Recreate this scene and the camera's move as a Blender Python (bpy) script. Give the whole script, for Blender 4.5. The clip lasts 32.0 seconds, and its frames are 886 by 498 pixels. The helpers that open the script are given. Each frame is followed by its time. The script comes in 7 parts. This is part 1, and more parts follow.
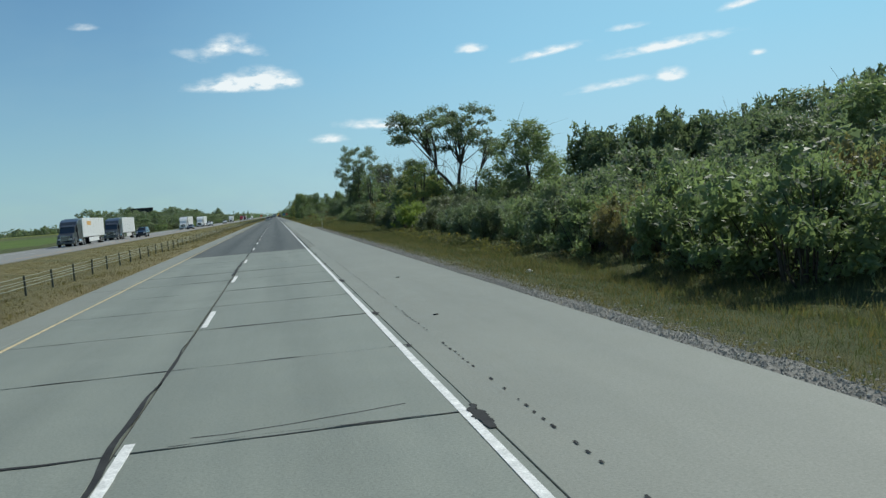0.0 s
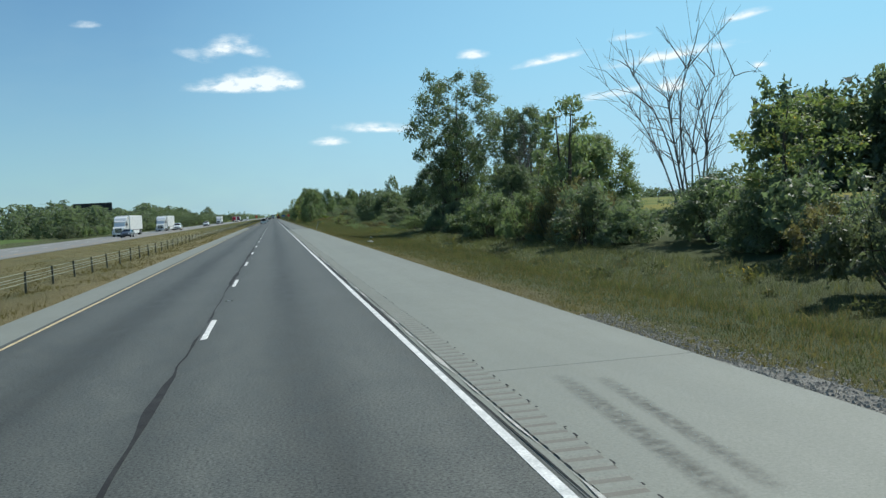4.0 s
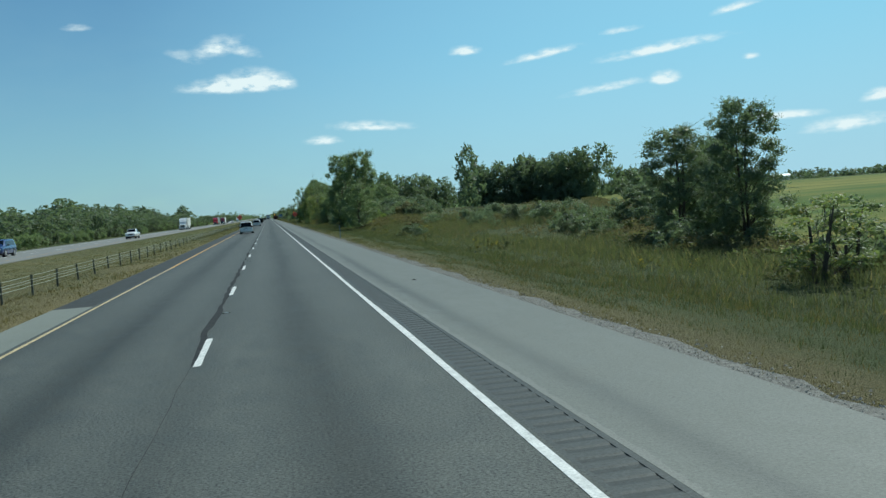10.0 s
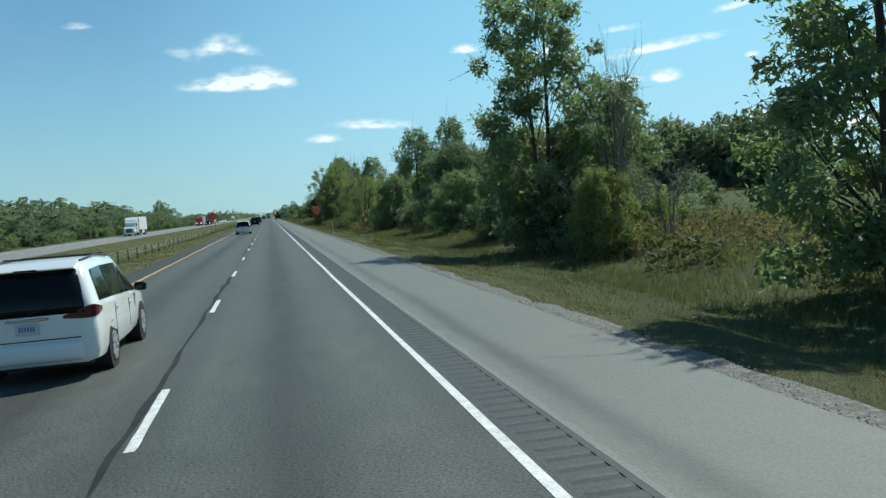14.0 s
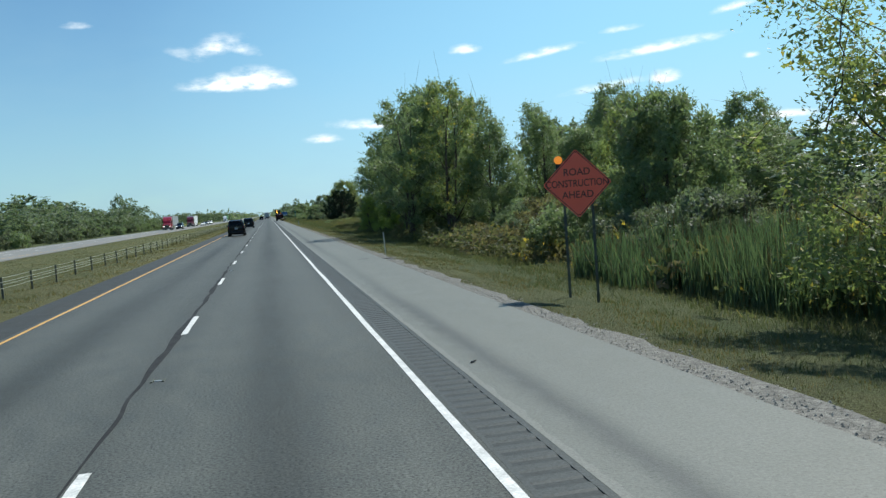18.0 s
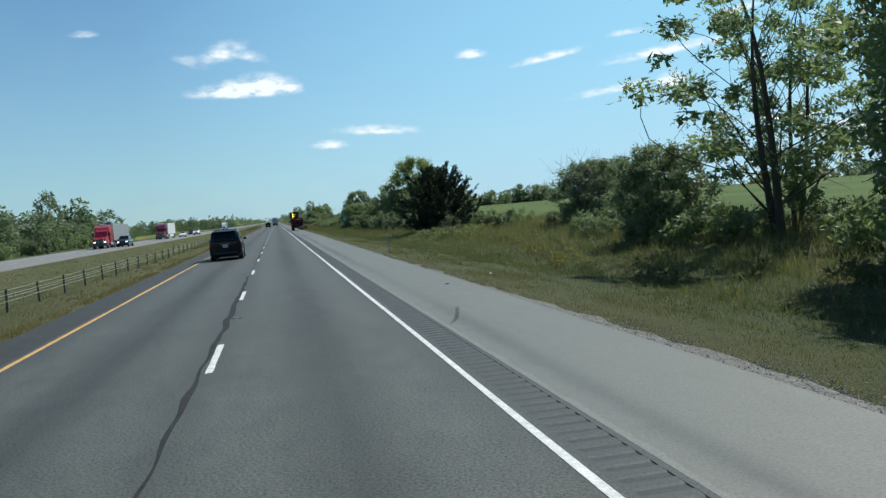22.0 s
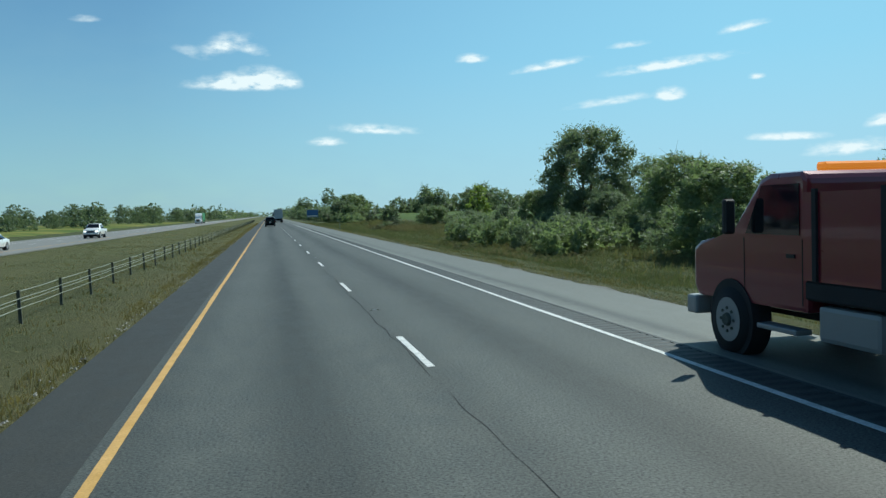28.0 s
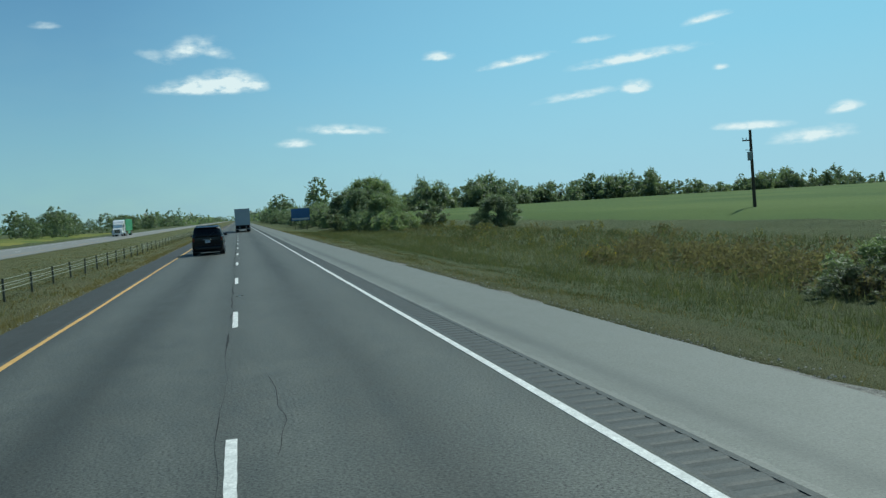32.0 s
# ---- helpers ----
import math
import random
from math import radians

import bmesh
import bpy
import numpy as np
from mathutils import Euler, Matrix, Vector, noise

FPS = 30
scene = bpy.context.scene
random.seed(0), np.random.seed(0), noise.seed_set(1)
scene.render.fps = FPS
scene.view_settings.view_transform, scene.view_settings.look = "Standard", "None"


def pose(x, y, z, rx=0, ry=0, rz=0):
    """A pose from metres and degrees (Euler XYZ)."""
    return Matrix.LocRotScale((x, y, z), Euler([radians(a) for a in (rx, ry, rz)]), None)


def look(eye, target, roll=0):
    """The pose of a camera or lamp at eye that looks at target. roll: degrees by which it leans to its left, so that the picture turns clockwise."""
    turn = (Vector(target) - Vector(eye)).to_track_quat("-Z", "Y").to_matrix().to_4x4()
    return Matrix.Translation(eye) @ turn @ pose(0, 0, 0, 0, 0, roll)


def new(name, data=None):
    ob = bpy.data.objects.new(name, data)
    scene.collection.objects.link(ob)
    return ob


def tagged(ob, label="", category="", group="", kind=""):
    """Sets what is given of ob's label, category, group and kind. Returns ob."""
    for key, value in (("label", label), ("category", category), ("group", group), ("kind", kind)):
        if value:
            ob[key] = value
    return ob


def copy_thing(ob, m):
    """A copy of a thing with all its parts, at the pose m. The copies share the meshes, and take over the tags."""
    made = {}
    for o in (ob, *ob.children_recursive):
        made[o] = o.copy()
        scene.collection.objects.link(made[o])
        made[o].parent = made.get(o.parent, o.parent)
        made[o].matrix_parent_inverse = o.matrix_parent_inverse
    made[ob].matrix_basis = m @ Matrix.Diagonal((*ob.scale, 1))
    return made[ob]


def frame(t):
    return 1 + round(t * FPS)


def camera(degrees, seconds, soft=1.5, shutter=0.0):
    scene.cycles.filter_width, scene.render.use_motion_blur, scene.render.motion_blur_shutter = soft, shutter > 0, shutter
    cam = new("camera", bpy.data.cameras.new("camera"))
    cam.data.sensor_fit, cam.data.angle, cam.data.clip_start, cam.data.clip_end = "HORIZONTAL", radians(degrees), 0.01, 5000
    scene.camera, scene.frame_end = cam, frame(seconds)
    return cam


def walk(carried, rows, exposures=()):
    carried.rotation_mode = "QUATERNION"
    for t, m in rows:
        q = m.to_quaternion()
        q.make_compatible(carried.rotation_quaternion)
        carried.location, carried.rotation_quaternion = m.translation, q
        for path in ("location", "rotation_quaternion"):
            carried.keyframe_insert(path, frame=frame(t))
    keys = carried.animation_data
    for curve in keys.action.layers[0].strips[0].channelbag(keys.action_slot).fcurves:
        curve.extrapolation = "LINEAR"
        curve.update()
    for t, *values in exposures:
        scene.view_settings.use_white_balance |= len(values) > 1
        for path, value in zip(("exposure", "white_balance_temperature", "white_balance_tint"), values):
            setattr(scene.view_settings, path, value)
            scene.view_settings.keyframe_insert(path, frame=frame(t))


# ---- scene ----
cam = camera(55.3, 32.0, soft=1.4)
walk(cam, [
    (0, pose(1.651, -5.942, 2.213, 86.833, 4.475, -11.263)),
    (1, pose(1.759, 22.792, 2.213, 86.571, 4.667, -10.751)),
    (2, pose(1.404, 51.631, 2.213, 87.829, 3.845, -11.068)),
    (3, pose(1.406, 80.490, 2.213, 87.184, 3.093, -11.291)),
    (6, pose(1.465, 167.338, 2.213, 87.143, 3.717, -11.475)),
    (7, pose(1.473, 196.302, 2.213, 87.024, 4.069, -11.278)),
    (8, pose(1.370, 225.187, 2.213, 87.101, 4.249, -11.147)),
    (9, pose(1.198, 254.366, 2.213, 87.021, 3.883, -11.426)),
    (10, pose(1.269, 282.905, 2.213, 86.949, 4.264, -11.697)),
    (11, pose(1.445, 311.633, 2.213, 86.810, 4.476, -11.929)),
    (12, pose(1.479, 340.688, 2.213, 86.632, 4.453, -11.377)),
    (13, pose(1.495, 369.257, 2.213, 86.871, 4.308, -11.640)),
    (14, pose(1.534, 397.396, 2.213, 86.841, 4.295, -11.659)),
    (17, pose(1.769, 482.683, 2.213, 86.780, 4.178, -11.865)),
    (18, pose(1.810, 510.768, 2.213, 86.849, 4.202, -11.709)),
    (19, pose(1.740, 539.058, 2.213, 86.910, 4.347, -10.988)),
    (20, pose(1.551, 567.345, 2.213, 87.021, 4.448, -11.121)),
    (21, pose(1.347, 595.998, 2.213, 87.035, 4.233, -11.347)),
    (22, pose(1.198, 624.499, 2.213, 87.208, 4.661, -11.233)),
    (23, pose(0.863, 653.291, 2.213, 86.931, 4.558, -10.482)),
    (24, pose(0.231, 681.869, 2.213, 86.901, 4.435, -9.637)),
    (25, pose(-0.680, 710.765, 2.213, 87.324, 3.246, -9.750)),
    (26, pose(-1.439, 739.545, 2.213, 87.231, 2.205, -10.571)),
    (29, pose(-2.254, 825.714, 2.213, 87.465, 1.862, -12.270)),
    (30, pose(-1.776, 855.071, 2.213, 87.500, 1.916, -13.118)),
    (31, pose(-0.991, 883.534, 2.213, 87.324, 2.225, -13.988)),
    (32, pose(0.227, 912.430, 2.213, 87.168, 3.514, -13.611)),
], exposures=[
    (0.0, -0.1, 6270, 5), (3.0, 0.02, 6200, 5), (6.0, 0.06, 6120, 5), (9.0, -0.12, 5970, -4), (12.0, -0.12, 5970, -3), (13.5, 0.05, 6070, -2), (14.5, 0.15, 6120, 0), (17.0, 0.2, 6160, 4), (18.5, 0.26, 6180, 6),
    (20.0, 0.36, 6190, 6), (21.0, 0.28, 6190, 7), (22.0, 0.08, 6190, 7), (23.2, -0.12, 6050, 1), (24.6, -0.15, 6000, -1), (26.0, 0.0, 5990, -1), (29.0, -0.1, 5950, -3), (32.0, -0.2, 5930, -6)])

# ---- sky, sun ----
SUN = Vector((0.68, 0.6, 1.0)).normalized()
world = bpy.data.worlds.new("sky")
scene.world = world
world.use_nodes = True
wn, wl = world.node_tree.nodes, world.node_tree.links
wn.clear()


def wmath(op, a, b=None, c=None, clamp=False):
    n = wn.new("ShaderNodeMath")
    n.operation, n.use_clamp = op, clamp
    for i, v in enumerate((a, b, c)):
        if v is None:
            continue
        if isinstance(v, (int, float)):
            n.inputs[i].default_value = v
        else:
            wl.new(v, n.inputs[i])
    return n.outputs[0]


sky = wn.new("ShaderNodeTexSky")
sky.sky_type, sky.sun_disc = "NISHITA", False
sky.sun_elevation = math.asin(SUN.z)
sky.sun_rotation = math.atan2(SUN.x, SUN.y)
sky.altitude, sky.air_density, sky.dust_density, sky.ozone_density = 250, 1.0, 0.1, 3.0
coord = wn.new("ShaderNodeTexCoord")
sep = wn.new("ShaderNodeSeparateXYZ")
wl.new(coord.outputs["Generated"], sep.inputs[0])
azim = wmath("MULTIPLY", wmath("ARCTAN2", sep.outputs[0], sep.outputs[1]), 57.2958)
elev = wmath("MULTIPLY", wmath("ARCSINE", sep.outputs[2]), 57.2958)
flat = wn.new("ShaderNodeCombineXYZ")
wl.new(azim, flat.inputs[0])
wl.new(wmath("MULTIPLY", elev, 2.2), flat.inputs[1])
puff = wn.new("ShaderNodeTexNoise")
puff.inputs["Scale"].default_value, puff.inputs["Detail"].default_value, puff.inputs["Roughness"].default_value = 0.95, 5, 0.58
wl.new(flat.outputs[0], puff.inputs["Vector"])
wisp = wn.new("ShaderNodeTexNoise")
wisp.inputs["Scale"].default_value, wisp.inputs["Detail"].default_value = 0.35, 5
wl.new(flat.outputs[0], wisp.inputs["Vector"])
# azimuth, elevation, half length, half height, slant, density
CLOUDS = [
    (-1.2, 8.62, 3.4, 0.55, 0, 0.9), (0.0, 8.95, 1.9, 0.75, 0, 1.0), (-2.2, 8.85, 1.2, 0.5, 6, 0.9), (1.6, 8.75, 1.0, 0.5, -6, 0.8), (-2.3, 11.1, 1.9, 0.75, 12, 0.56), (-4.4, 10.6, 1.5, 0.6, -18, 0.3), (-0.8, 10.9, 1.4, 0.55, -12, 0.38), (13.9, 10.0, 1.0, 0.36, 0, 0.8),
    (19.0, 9.35, 2.6, 0.34, 8, 0.62), (26.7, 8.95, 4.2, 0.42, 5, 0.62), (26.8, 7.05, 0.95, 0.5, 0, 0.95)]
CLOUDS += [
    (23.2, 6.85, 3.2, 0.36, 6, 0.5), (7.2, 5.55, 3.0, 0.4, -3, 0.62), (4.0, 4.8, 1.2, 0.34, 0, 0.72),
    (33.8, 3.95, 2.4, 0.32, -2, 0.75), (37.3, 3.1, 2.6, 0.6, 2, 0.6), (39.2, 4.6, 1.0, 0.42, 8, 0.8),
    (-10.6, 12.4, 1.1, 0.36, 2, 0.34), (31.4, 10.9, 1.6, 0.34, 8, 0.6), (24.2, 10.35, 1.5, 0.28, 3, 0.45),
    (32.1, 7.8, 0.55, 0.25, 0, 0.6)]
total = 0.0
for ca, ce, hw, hh, slant, dens in CLOUDS:
    s, k = math.sin(radians(slant)), math.cos(radians(slant))
    da, de = wmath("SUBTRACT", azim, ca), wmath("SUBTRACT", elev, ce)
    u = wmath("DIVIDE", wmath("ADD", wmath("MULTIPLY", da, k), wmath("MULTIPLY", de, s)), hw)
    v = wmath("DIVIDE", wmath("SUBTRACT", wmath("MULTIPLY", de, k), wmath("MULTIPLY", da, s)), hh)
    v = wmath("ADD", v, 0.25)
    v = wmath("MAXIMUM", wmath("MULTIPLY", v, 0.85), wmath("MULTIPLY", v, -1.7))
    r2 = wmath("ADD", wmath("MULTIPLY", u, u), wmath("MULTIPLY", v, v))
    body = wmath("EXPONENT", wmath("MULTIPLY", r2, -1.35))
    total = wmath("MAXIMUM", total, wmath("MULTIPLY", body, dens))
shape = wmath("POWER", wmath("MULTIPLY", wmath("SUBTRACT", wmath("MULTIPLY", total, wmath("MULTIPLY_ADD", puff.outputs[0], 3.0, -0.5)), 0.1), 1.75, clamp=True), 1.2)
veil = wmath("MULTIPLY", wmath("POWER", wmath("MULTIPLY_ADD", elev, -0.04, 1.0, clamp=True), 2.0), wmath("MULTIPLY_ADD", wisp.outputs[0], 0.5, 0.45))
mixh = wn.new("ShaderNodeMixRGB")
mixh.inputs[2].default_value = (3.8, 5.75, 7.05, 1)
wl.new(veil, mixh.inputs[0])
clear = wn.new("ShaderNodeMixRGB")
clear.blend_type = "MULTIPLY"
clear.inputs[0].default_value = 1.0
clear.inputs[2].default_value = (0.75, 0.99, 1.02, 1)
wl.new(sky.outputs[0], clear.inputs[1])
wl.new(clear.outputs[0], mixh.inputs[1])
# the sky brightens towards the sun
side = wmath("COSINE", wmath("MULTIPLY", wmath("SUBTRACT", azim, math.degrees(math.atan2(SUN.x, SUN.y))), 0.0174533))
sunward = wmath("MULTIPLY", wmath("MULTIPLY_ADD", side, 2.5, -1.38, clamp=True), wmath("MULTIPLY_ADD", elev, -0.02, 1.1, clamp=True))
mixs = wn.new("ShaderNodeMixRGB")
glare = wn.new("ShaderNodeMixRGB")
glare.inputs[1].default_value, glare.inputs[2].default_value = (5.5, 8.0, 9.45, 1), (4.25, 8.0, 10.3, 1)
wl.new(wmath("MULTIPLY", elev, 0.1, clamp=True), glare.inputs[0])
wl.new(glare.outputs[0], mixs.inputs[2])
wl.new(wmath("MULTIPLY", sunward, 0.92), mixs.inputs[0])
wl.new(mixh.outputs[0], mixs.inputs[1])
mixc = wn.new("ShaderNodeMixRGB")
mixc.inputs[2].default_value = (10.6, 11.0, 11.2, 1)
wl.new(shape, mixc.inputs[0])
wl.new(mixs.outputs[0], mixc.inputs[1])
bg = wn.new("ShaderNodeBackground")
bg.inputs[1].default_value = 0.088
wout = wn.new("ShaderNodeOutputWorld")
wl.new(mixc.outputs[0], bg.inputs[0])
wl.new(bg.outputs[0], wout.inputs[0])

sun_data = bpy.data.lights.new("sun", "SUN")
sun_data.energy, sun_data.angle, sun_data.color = 4.6, radians(0.53), (1.0, 0.95, 0.86)
sun = new("sun", sun_data)
sun.matrix_world = look(SUN * 50, (0, 0, 0))


# ---- materials ----
def socket(m, v, inp):
    if isinstance(v, (int, float)):
        inp.default_value = v
    elif isinstance(v, tuple):
        inp.default_value = (*v, 1) if len(v) == 3 else v
    else:
        m.node_tree.links.new(v, inp)


def blank(name):
    m = bpy.data.materials.new(name)
    m.use_nodes = True
    return m, m.node_tree.nodes, m.node_tree.links, m.node_tree.nodes["Principled BSDF"]


def nnoise(m, scale, detail=4, stretch=(1, 1, 1), coords="pos", rough=0.55):
    ns, ls = m.node_tree.nodes, m.node_tree.links
    src = ns.new("ShaderNodeNewGeometry").outputs["Position"] if coords == "pos" else ns.new("ShaderNodeTexCoord").outputs["Object"]
    mp = ns.new("ShaderNodeMapping")
    mp.inputs["Scale"].default_value = stretch
    ls.new(src, mp.inputs[0])
    t = ns.new("ShaderNodeTexNoise")
    t.inputs["Scale"].default_value, t.inputs["Detail"].default_value, t.inputs["Roughness"].default_value = scale, detail, rough
    ls.new(mp.outputs[0], t.inputs["Vector"])
    return t.outputs[0]


def nmath(m, op, a, b=0.0, c=0.0, clamp=False):
    n = m.node_tree.nodes.new("ShaderNodeMath")
    n.operation, n.use_clamp = op, clamp
    for i, v in enumerate((a, b, c)):
        socket(m, v, n.inputs[i])
    return n.outputs[0]


def nmix(m, fac, a, b, kind="MIX"):
    n = m.node_tree.nodes.new("ShaderNodeMixRGB")
    n.blend_type = kind
    for i, v in enumerate((fac, a, b)):
        socket(m, v, n.inputs[i])
    return n.outputs[0]


def nramp(m, fac, lo, hi):
    n = m.node_tree.nodes.new("ShaderNodeMapRange")
    n.inputs[1].default_value, n.inputs[2].default_value = lo, hi
    m.node_tree.links.new(fac, n.inputs[0])
    return n.outputs[0]


def nbump(m, bsdf, height, strength, dist=0.02):
    b = m.node_tree.nodes.new("ShaderNodeBump")
    b.inputs["Strength"].default_value, b.inputs["Distance"].default_value = strength, dist
    m.node_tree.links.new(height, b.inputs["Height"])
    m.node_tree.links.new(b.outputs[0], bsdf.inputs["Normal"])


def surf(name, c1, c2, coarse=0.6, fine=40, rough=0.85, bump=0.25, grain=0.35, metal=0.0, coords="pos", stretch=(1, 1, 1), spec=0.4):
    m, ns, ls, b = blank(name)
    big = nramp(m, nnoise(m, coarse, 4, stretch, coords), 0.3, 0.7)
    small = nnoise(m, fine, 3, (1, 1, 1), coords)
    col = nmix(m, big, c1, c2)
    g = nmath(m, "MULTIPLY_ADD", small, grain * 2, 1 - grain)
    rgb = ns.new("ShaderNodeCombineXYZ")
    for i in range(3):
        ls.new(g, rgb.inputs[i])
    ls.new(nmix(m, 1.0, col, rgb.outputs[0], "MULTIPLY"), b.inputs["Base Color"])
    b.inputs["Roughness"].default_value, b.inputs["Metallic"].default_value = rough, metal
    b.inputs["Specular IOR Level"].default_value = spec
    if bump:
        nbump(m, b, small, bump)
    return m


def plain(name, c, rough=0.5, metal=0.0, coat=0.0, spec=0.5, var=0.12):
    m, ns, ls, b = blank(name)
    n = nnoise(m, 3.0, 4, coords="obj")
    dark = tuple(v * (1 - var) for v in c)
    ls.new(nmix(m, n, dark, c), b.inputs["Base Color"])
    ls.new(nmath(m, "MULTIPLY_ADD", n, 0.12, rough - 0.06), b.inputs["Roughness"])
    b.inputs["Metallic"].default_value, b.inputs["Coat Weight"].default_value = metal, coat
    b.inputs["Specular IOR Level"].default_value = spec
    return m


def glow(name, c, strength):
    m, ns, ls, b = blank(name)
    b.inputs["Base Color"].default_value = (*c, 1)
    b.inputs["Emission Color"].default_value = (*c, 1)
    b.inputs["Emission Strength"].default_value = strength
    return m


def leafy(name, c1, c2, rough=0.55, through_light=1.0, odd=None, gain=0.8):
    """Leaves: colour varies from plant to plant and from leaf to leaf, some light shines through."""
    m, ns, ls, b = blank(name)
    c1, c2 = (tuple(v * gain for v in c) for c in (c1, c2))
    odd = odd and (tuple(v * gain for v in odd[0]), odd[1])
    info, geo = ns.new("ShaderNodeObjectInfo"), ns.new("ShaderNodeNewGeometry")
    f = nmath(m, "ADD", nmath(m, "MULTIPLY", geo.outputs["Random Per Island"], 0.6), nmath(m, "MULTIPLY", info.outputs["Random"], 0.4))
    col = nmix(m, f, c1, c2)
    patch = nramp(m, nnoise(m, 0.45, 3), 0.35, 0.7)
    col = nmix(m, nmath(m, "MULTIPLY", patch, 0.35), col, tuple(v * 1.5 for v in c2))
    if odd:
        pick = nmath(m, "GREATER_THAN", geo.outputs["Random Per Island"], odd[1])
        col = nmix(m, pick, col, odd[0])
    ls.new(col, b.inputs["Base Color"])
    b.inputs["Roughness"].default_value, b.inputs["Specular IOR Level"].default_value = max(rough, 0.58), 0.2
    tr = ns.new("ShaderNodeBsdfTranslucent")
    ls.new(nmix(m, 1.0, col, tuple(v * through_light for v in (1.2, 1.3, 0.85)), "MULTIPLY"), tr.inputs[0])
    mx = ns.new("ShaderNodeAddShader")
    ls.new(b.outputs[0], mx.inputs[0])
    ls.new(tr.outputs[0], mx.inputs[1])
    ls.new(mx.outputs[0], ns["Material Output"].inputs[0])
    return m


def road_skin(name, base, dark, light, lanes=True, oil=0.5, streak=None, grain=0.75, bands=0.45, gloss=0.22):
    """Pavement with aggregate, polished wheel paths, an oil film along each lane's middle, and patches."""
    m, ns, ls, b = blank(name)
    geo = ns.new("ShaderNodeNewGeometry")
    sx = ns.new("ShaderNodeSeparateXYZ")
    ls.new(geo.outputs["Position"], sx.inputs[0])
    wob = nnoise(m, 0.05, 2, (0.2, 1, 1))
    xx = nmath(m, "ADD", sx.outputs[0], nmath(m, "MULTIPLY_ADD", wob, 0.5, -0.25))
    long_noise = nramp(m, nnoise(m, 0.9, 5, (1.2, 0.04, 1)), 0.3, 0.7)
    patch = nramp(m, nnoise(m, 0.25, 4), 0.3, 0.7)
    mottle = nramp(m, nnoise(m, 2.6, 5, (1, 0.45, 1), rough=0.65), 0.3, 0.7)
    stone = nramp(m, nnoise(m, 30, 3, rough=0.75), 0.34, 0.66)
    pits = nramp(m, nnoise(m, 36, 3, rough=0.7), 0.55, 0.66)
    if lanes:
        lane = nmath(m, "WRAP", nmath(m, "ADD", xx, -1.72), 1.8, -1.8)
        away = nmath(m, "DIVIDE", lane, 0.55)
        film = nmath(m, "EXPONENT", nmath(m, "MULTIPLY", nmath(m, "MULTIPLY", away, away), -1.0))
        rim = nramp(m, nmath(m, "ABSOLUTE", lane), 1.2, 1.75)
        f = nmath(m, "MULTIPLY", nmath(m, "ADD", film, nmath(m, "MULTIPLY", rim, 0.55)), nmath(m, "MULTIPLY_ADD", mottle, 0.3 * oil, 0.78 * oil), clamp=True)
    else:
        f = nmath(m, "MULTIPLY", mottle, 0.25)
    col = nmix(m, f, base, dark)
    col = nmix(m, nmath(m, "MULTIPLY", long_noise, bands), col, light)
    col = nmix(m, nmath(m, "MULTIPLY", patch, bands * 0.5), col, dark)
    if streak:
        away = nmath(m, "DIVIDE", nmath(m, "ADD", nmath(m, "ADD", xx, nmath(m, "MULTIPLY_ADD", mottle, 0.12, -0.06)), -streak), 0.2)
        film = nmath(m, "EXPONENT", nmath(m, "MULTIPLY", nmath(m, "MULTIPLY", away, away), -1.0))
        col = nmix(m, nmath(m, "MULTIPLY", film, nmath(m, "MULTIPLY_ADD", nramp(m, nnoise(m, 0.03, 2, (0.01, 1, 1)), 0.38, 0.6), 0.5, 0.28)), col, (0.075, 0.08, 0.077))
        lip = nmath(m, "LESS_THAN", nmath(m, "ADD", sx.outputs[0], nmath(m, "MULTIPLY_ADD", mottle, 0.1, -0.05)), 4.22)
        col = nmix(m, nmath(m, "MULTIPLY", lip, 0.3), col, (0.27, 0.268, 0.245))
    g = nmath(m, "ADD", nmath(m, "MULTIPLY_ADD", stone, grain * 0.6, 1 - grain * 0.3), nmath(m, "MULTIPLY", pits, -grain * 0.45))
    g = nmath(m, "ADD", g, nmath(m, "MULTIPLY_ADD", mottle, grain * 0.2, -grain * 0.1))
    rgb = ns.new("ShaderNodeCombineXYZ")
    for i in range(3):
        ls.new(g, rgb.inputs[i])
    ls.new(nmix(m, 1.0, col, rgb.outputs[0], "MULTIPLY"), b.inputs["Base Color"])
    b.inputs["Specular IOR Level"].default_value = gloss
    ls.new(nmath(m, "MULTIPLY_ADD", mottle, 0.12, 0.58), b.inputs["Roughness"])
    nbump(m, b, stone, 0.22, 0.006)
    return m


